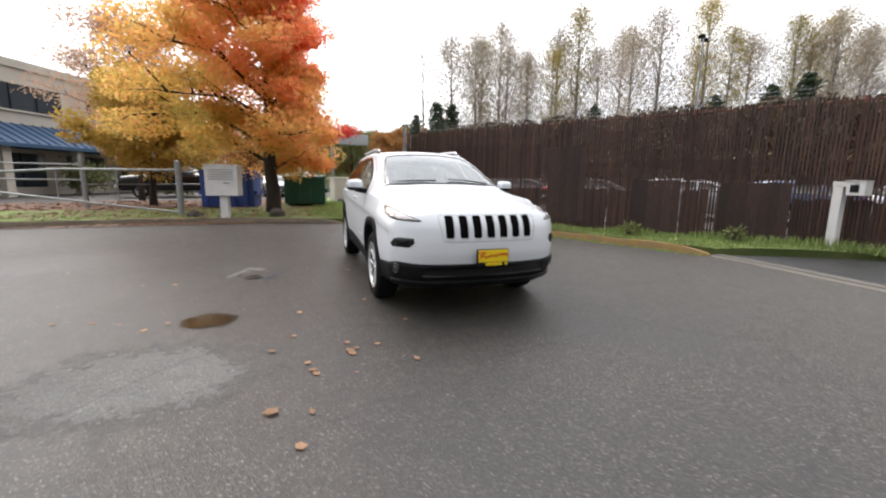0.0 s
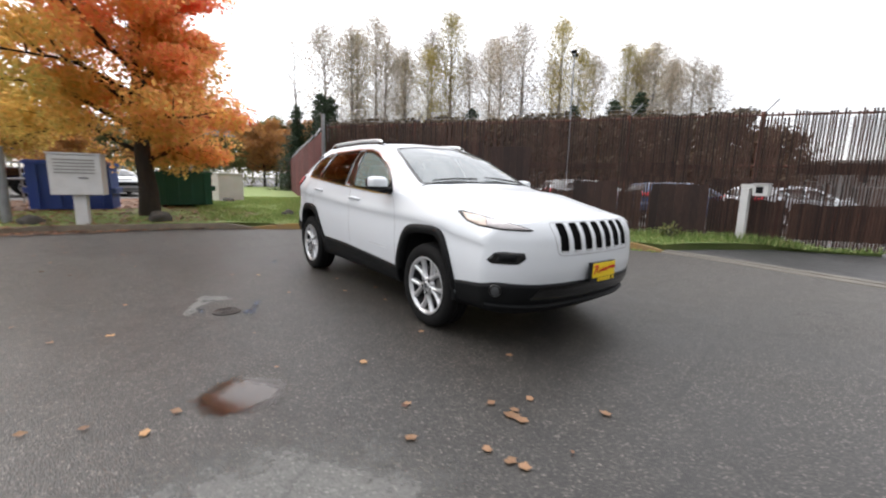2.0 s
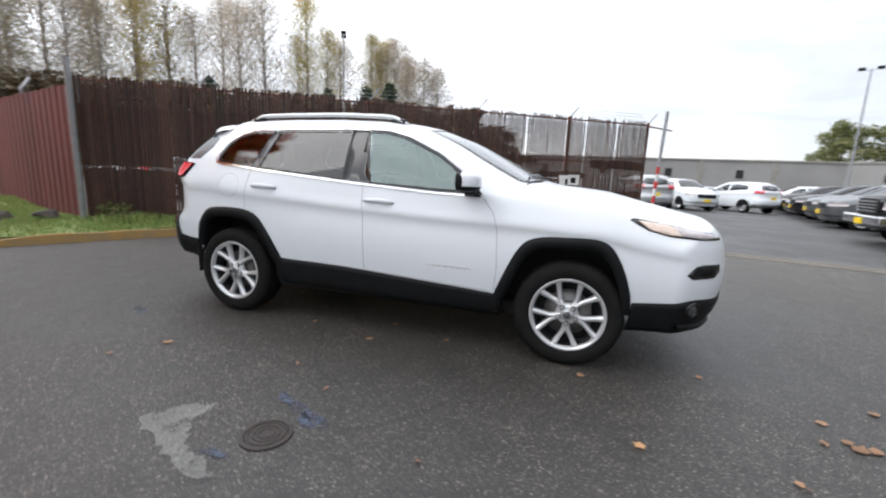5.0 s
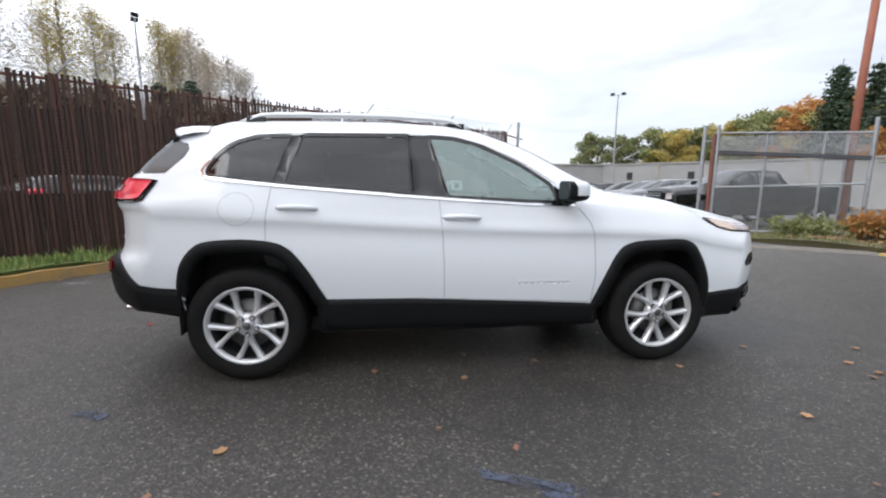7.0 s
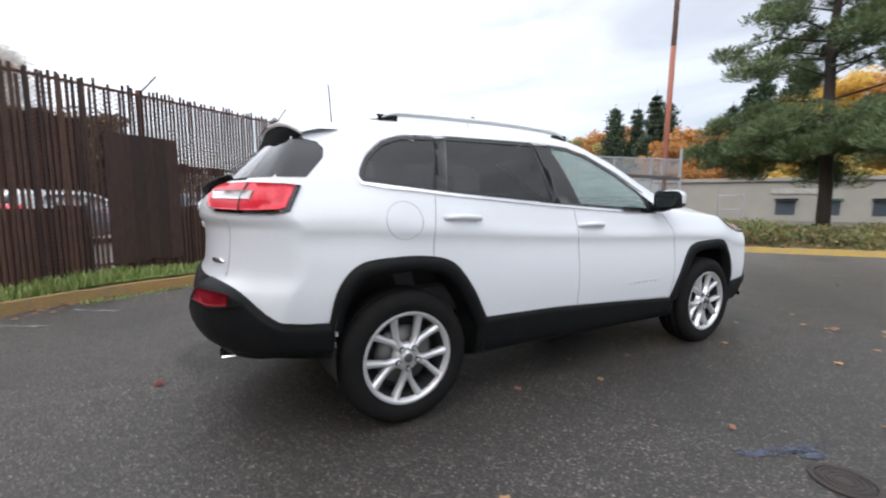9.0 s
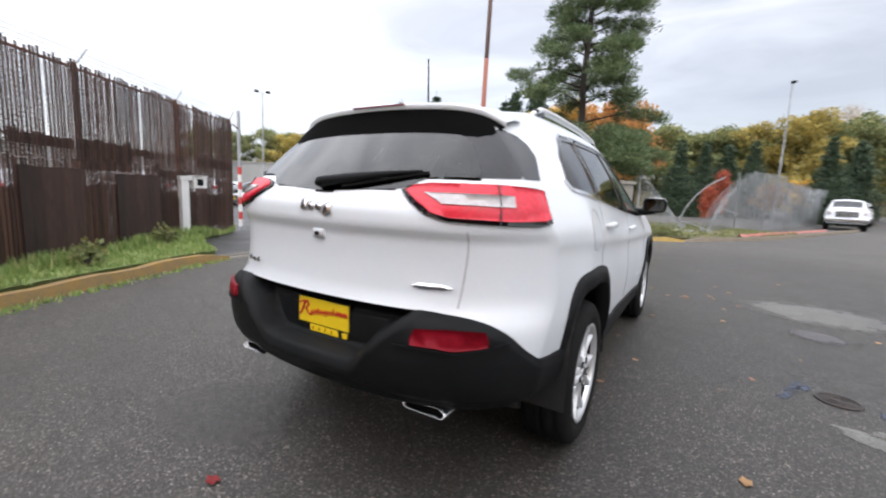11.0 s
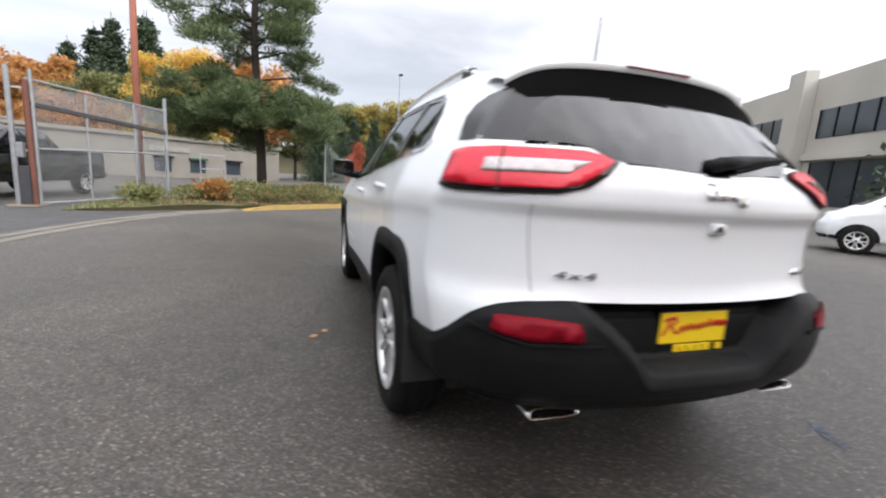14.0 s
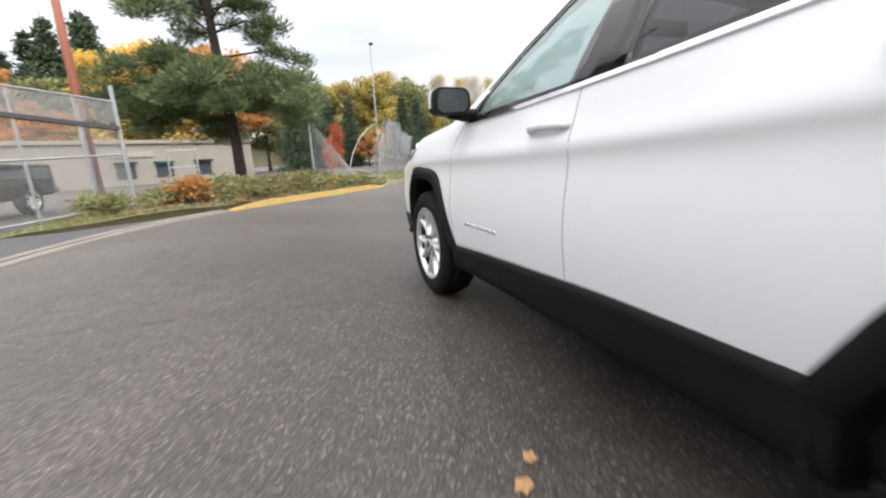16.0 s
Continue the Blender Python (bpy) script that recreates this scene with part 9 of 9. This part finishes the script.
def yard_wall():
    """The long plain wall of the warehouse behind the sales lot, and its lower office end."""
    line = [Vector((42, 40, 0)), Vector((40, 10, 0)), Vector((38.5, -22, 0)), Vector((22, -35, 0))]
    w = thing("warehouse", "long low grey concrete warehouse wall behind the parked cars", "building")
    for a, b in zip(line, line[1:]):
        d = b - a
        t = math.degrees(math.atan2(d.y, d.x))
        p = part("wall", boxed(0, d.length, -0.15, 0.15, -1.2, 3.35), M_GREYWALL, w)
        p.matrix_basis = pose(a.x, a.y, 0, 0, 0, t)
        c = part("coping", boxed(-0.1, d.length + 0.1, -0.25, 0.25, 3.35, 3.5, 0.02), M_CONCRETE, w)
        c.matrix_basis = pose(a.x, a.y, 0, 0, 0, t)
        for k in range(int(d.length / 5.5)):
            x = 2.5 + k * 5.5
            for s in (-1, 1):
                o = part("vent", boxed(x, x + 0.55, s * 0.16 - 0.04, s * 0.16 + 0.04, 1.9, 2.6, 0.01), M_DARK, w)
                o.matrix_basis = pose(a.x, a.y, 0, 0, 0, t)
                o = part("pilaster", boxed(x + 2.6, x + 3.0, s * 0.17 - 0.05, s * 0.17 + 0.05, -1.2, 3.34), M_CONCRETE, w)
                o.matrix_basis = pose(a.x, a.y, 0, 0, 0, t)
    e = thing("low_office", "low beige warehouse with green-framed doors", "building", (22.6, -34.6, 0), math.degrees(math.atan2(-11.5, -19.0)))
    part("wall", boxed(0, 21.0, 0.0, 8, -1.2, 3.0), M_TAN, e)
    part("roof_edge", boxed(-0.2, 21.2, -0.25, 8.2, 3.0, 3.3, 0.03), M_TAN, e)
    for k, x in enumerate((9.6, 12.4, 15.6)):
        o = part("window", boxed(x, x + 1.3, -0.05, 0.03, 0.2, 1.35), M_WINDOW, e)
        part("awning", boxed(x - 0.1, x + 1.4, -0.5, -0.06, 1.4, 1.55, 0.02), M_GREENBIN if k % 2 else M_CLAD, o)
    part("sign_board", boxed(9.2, 12.4, -0.12, -0.02, 1.95, 2.4, 0.01), M_CONCRETE, e)


yard_wall()

def yard_lamp(x, y, h, arms=1, turn=0):
    t = thing("lamp_post", "tall grey floodlight post", "street lamp", (x, y, ground_z(x, y)), turn, "floodlight posts")
    part("mast", tube(bmesh.new(), [(0, 0, 0), (0, 0, h)], [0.07, 0.04], 8), M_GALV, t)
    for s in ((1,) if arms == 1 else (1, -1)):
        part("arm", tube(bmesh.new(), [(0, 0, h - 0.1), (s * 0.40, 0, h)], 0.02, 6), M_GALV, t)
        part("lamp_head", boxed(s * 0.38 - 0.15, s * 0.38 + 0.15, -0.16, 0.16, h - 0.05, h + 0.09, 0.03), M_CLAD, t)


yard_lamp(19.4, 12.4, 9.0, 2, 30)
yard_lamp(26.1, -16.1, 8.1, 2, 60)
yard_lamp(-6.3, -36.1, 10.1, 1, 90)
sg = thing("roadside_sign", "large grey sign on a post far down the side road", "sign", (3.4, 36.0, 0), 10)
part("sign_post", tube(bmesh.new(), [(-1.9, 0, 0), (-1.9, 0, 5.0)], 0.15, 8), M_GALV, sg)
part("sign_panel", boxed(-1.6, 1.6, -0.15, 0.15, 4.5, 5.5, 0.04), M_SILVERPAINT, sg)

# orange netting that lies along the kerb below the collapsed fence
nf = thing("safety_netting", "strip of orange-red plastic netting lying along the kerb", "netting")
line = smooth_line([(-2.7, -14.6, 0.11), (-3.6, -16.6, 0.12), (-4.6, -18.9, 0.11), (-5.7, -21.4, 0.12), (-6.9, -24.2, 0.11)], 0.3)
bm = bmesh.new()
prev = None
for k, p in enumerate(line):
    w = 0.10 + 0.05 * math.sin(k * 1.7)
    q = [bm.verts.new((p.x - w, p.y, p.z + 0.01)), bm.verts.new((p.x, p.y, p.z + 0.09 + 0.03 * math.sin(k * 2.3))), bm.verts.new((p.x + w, p.y, p.z + 0.01))]
    if prev:
        for j in range(2):
            bm.faces.new((prev[j], prev[j + 1], q[j + 1], q[j]))
    prev = q
part("netting", bm, M_NETTING, nf)
land("street_bank", [(-12.4, -21.0), (-14.5, -19.8), (-17.4, -19.9), (-21, -21.5), (-26, -25), (-22, -33), (-17.0, -30.0)], lambda x, y: 0.03 + 0.85 * min(1.0, 0.28 * max(0.0, (-x * 0.62 - y * 0.78) - 23.3)) + bumpy(x, y, 0.05), M_DIRT, 0.6, "bare brown bank up to the upper parking lot", "bank")
pile = thing("netting_pile", "crumpled heap of red plastic netting at the foot of the bank", "netting")
bm = bmesh.new()
rows = []
for i in range(29):
    t = i / 28
    px, py = -12.4 - 4.6 * t, -20.6 + 1.2 * t
    rows.append([bm.verts.new((px + 0.25 * j * 0.62, py + 0.25 * j * 0.78, max(0.0, 0.02 + (0.36 * math.sin(math.pi * (j + 1) / 6) * (0.35 + 0.65 * t)) + 0.10 * noise.noise((px * 2.1, py * 2.1, j * 1.3))))) for j in range(-2, 4)])
for a, b in zip(rows, rows[1:]):
    for j in range(5):
        bm.faces.new((a[j], a[j + 1], b[j + 1], b[j]))
part("netting", bm, M_NETTING, pile)
land("far_hill", [(-160, -130), (160, -150), (190, -40), (240, -45), (240, -240), (-160, -240)], lambda x, y: 2.0 + 6.0 * ease(-90, -170, y + 0.3 * max(0, -x)) + 1.5 * noise.noise((x * 0.03, y * 0.03, 1)), M_HILL, 14.0, "distant wooded rise", "hill")

# ---------------------------------------------------------------- vehicles on the lot and the street
G1 = "cars for sale on the lot"


def lot(kind, paint, label, cat, x, y, turn, group=G1, card=True):
    return parked(kind, paint, label, cat, group, (x, y, ground_z(x, y)), turn, card)


lot("pickup", M_BLACKPAINT, "black pickup truck with a chrome grille behind the gate", "pickup truck", 9.4, -11.4, 172)
lot("suv", M_SILVERPAINT, "silver SUV with a yellow card on the lot", "car", 12.4, -12.6, 170)
for k, (x, y, m, c, kd) in enumerate([(13.8, -12.2, M_GREYPAINT, "grey", "suv"), (16.6, -13.0, M_GREYPAINT, "dark grey", "suv"), (19.4, -13.6, M_BLACKPAINT, "black", "suv"), (22.2, -14.4, M_SILVERPAINT, "silver", "car"), (25.0, -15.0, M_BLACKPAINT, "black", "suv"), (27.8, -15.8, M_PAINT, "white", "car"), (30.4, -16.4, M_SILVERPAINT, "silver", "car"), (33.0, -17.0, M_PAINT, "white", "suv")]):
    lot(kd, m, f"{c} {'SUV' if kd == 'suv' else 'car'} with a yellow card on the lot", "car", x + 1.4, y - 0.4, 168)
lot("suv", M_SILVERPAINT, "silver hatchback seen from behind on the lot", "car", 19.6, -4.6, 96)
lot("suv", M_PAINT, "white SUV with a black grille on the lot", "car", 24.3, -7.4, -72)
lot("suv", M_PAINT, "white SUV seen from behind on the lot", "car", 25.6, -10.6, 118)
lot("suv", M_BLACKPAINT, "black SUV at the back of the lot", "car", 29.5, -5.6, -80)
lot("car", M_SILVERPAINT, "silver car at the back of the lot", "car", 31.5, -9.8, 110)
GB = "cars behind the slat fence"
for k, (x, y, m, c) in enumerate([(10.0, 8.6, M_BLACKPAINT, "black"), (12.0, 5.6, M_SILVERPAINT, "silver"), (13.6, 2.8, M_BLUEPAINT, "blue"), (15.2, 0.0, M_PAINT, "white"), (8.4, 11.4, M_GREYPAINT, "grey")]):
    lot("car", m, f"{c} car parked behind the slat fence", "car", x, y, 60, GB, False)
GS = "vehicles parked along the street"
lot("pickup", M_PAINT, "white pickup parked by the collapsed fence", "pickup truck", -9.6, -33.0, 168, GS, False)
lot("pickup", M_SILVERPAINT, "silver pickup parked down the street", "pickup truck", -12.2, -42.0, 166, GS, False)
lot("van", M_PAINT, "white panel van parked beside the bank", "van", -13.6, -22.6, -30, GS, False).scale = (0.9, 0.92, 0.82)
lot("van", M_PAINT, "white van parked behind another van", "van", -14.6, -28.5, -24, GS, False).scale = (0.9, 0.92, 0.82)
lot("car", M_GREYPAINT, "grey car parked down the street", "car", -17.2, -36.0, -22, GS, False)
lot("car", M_SILVERPAINT, "silver car parked down the street", "car", -19.6, -44.0, -22, GS, False)
lot("suv", M_PAINT, "white car parked down the street", "car", -15.0, -39.0, 158, GS, False)
lot("van", M_PAINT, "small white van parked at the roadside", "van", -12.6, -2.3, 30, GS, False)
cp = lot("pickup", M_PAINT, "white pickup with a canopy parked before the concrete office", "pickup truck", -20.0, -17.4, 88, GS, False)
cp.scale = (0.92, 0.90, 0.92)
for sx in (-1, 1):
    part("side_stripe", boxed(sx * 1.0 - 0.012, sx * 1.0 + 0.012, -2.5, 2.75, 0.72, 0.80, 0.004), M_CLAD, cp, "dark stripe along the side")
part("canopy", boxed(-0.80, 0.80, 0.80, 2.75, 1.20, 1.78, 0.10), M_PAINT, cp, "white bed canopy")
for x, y, m, kd, lab in ((-17.0, -26.6, M_GREYPAINT, "car", "grey car parked on the upper lot above the bank"), (-19.0, -24.2, M_SILVERPAINT, "car", "silver car parked on the upper lot above the bank"), (-21.6, -22.0, M_BLACKPAINT, "suv", "dark car parked on the upper lot above the bank")):
    parked(kd, m, lab, "car", "cars on the upper lot", (x, y, 0.88), 62)
GL = "cars by the office"
lot("pickup", M_BLACKPAINT, "black pickup parked by the office", "pickup truck", -8.6, 24.0, -78, GL, False)
lot("car", M_BLUEPAINT, "blue car parked beyond the lawn", "car", -5.6, 23.0, 10, GL, False)
lot("car", M_SILVERPAINT, "silver car parked beyond the lawn", "car", -3.2, 25.5, 12, GL, False)
lot("car", M_PAINT, "white car parked beyond the lawn", "car", -1.2, 28.0, 14, GL, False)

# ---------------------------------------------------------------- the SUV itself
suv, suv_shell = build_suv()

# ---------------------------------------------------------------- fallen leaves
LEAF = "curled brown maple leaf fallen on the asphalt"
for x, y, size in ((-1.80, -3.45, 0.075), (-1.65, -3.80, 0.055), (-1.30, -2.74, 0.07), (-1.57, -2.99, 0.05), (-1.09, -2.68, 0.05), (-0.87, -3.02, 0.05), (-1.25, -2.71, 0.045), (-1.84, -2.60, 0.05), (-1.55, -3.05, 0.05), (-1.60, -2.87, 0.045), (-1.01, 0.02, 0.045), (-0.81, -0.51, 0.04), (-0.75, -2.19, 0.045), (-1.01, -1.46, 0.05), (-1.69, -2.33, 0.04), (-3.35, -0.20, 0.045), (-1.29, -2.80, 0.06), (-3.62, -1.47, 0.05)):
    fallen_leaf(x, y, size, M_LITTER, LEAF)
for x, y, size in ((-1.65, -1.72, 0.05), (-2.85, -1.85, 0.05), (-3.01, -0.26, 0.055), (-1.60, 1.26, 0.055)):
    fallen_leaf(x, y, size, M_LITTER_TAN, "yellow-brown leaf fallen on the asphalt")
for x, y, size in ((1.225, 0.41, 0.055), (1.15, 0.32, 0.045)):
    fallen_leaf(x, y, size, M_LITTER_TAN, "tan leaf fallen on the asphalt beside the car")
fallen_leaf(0.28, 2.54, 0.055, M_LITTER_RED, "dark red maple leaf fallen on wet asphalt")
scatter_leaves("leaf_litter", [(-8, 6.4), (-2, 6.7), (-0.4, 6.15), (1.4, 5.5), (1.35, 6.1), (-0.4, 6.75), (-2, 7.25), (-8, 7.1)], lambda x, y: 0.01, 1500, 201, label="brown leaves gathered along the kerb")
scatter_leaves("leaf_litter", [(-9, 7.2), (1.0, 7.0), (-1.4, 11.0), (-9, 9.6)], verge_z, 2200, 202, 0.055, label="fallen leaves under the maple")
scatter_leaves("leaf_litter", [(2.0, 4.6), (4.2, 1.9), (5.1, 0.2), (5.4, 0.3), (4.5, 2.1), (2.4, 4.9)], lambda x, y: 0.01, 120, 203, 0.035, label="leaves and grit along the kerb")
scatter_leaves("leaf_litter", [(-6, -8), (-0.2, -8), (-0.2, 6), (-6, 6)], lambda x, y: 0.0, 70, 204, 0.026, label="scattered small leaves over the yard")
scatter_leaves("leaf_litter", [(-14, 9.4), (-6, 10.5), (-2.8, 11), (-1.4, 15.6), (-9, 16.6), (-15, 12.6)], lambda x, y: 0.14, 2600, 205, 0.09, label="carpet of orange leaves beyond the kerb")
scatter_leaves("leaf_litter", [(3.0, -8.6), (4.6, -8.2), (5.9, -8.2), (5.9, -10.6), (2.6, -10.6), (0.6, -11.4), (0.2, -10.9)], lambda x, y: bed_z(x, y) + 0.03, 900, 206, 0.05, label="tan and orange leaves lying in the planting bed")
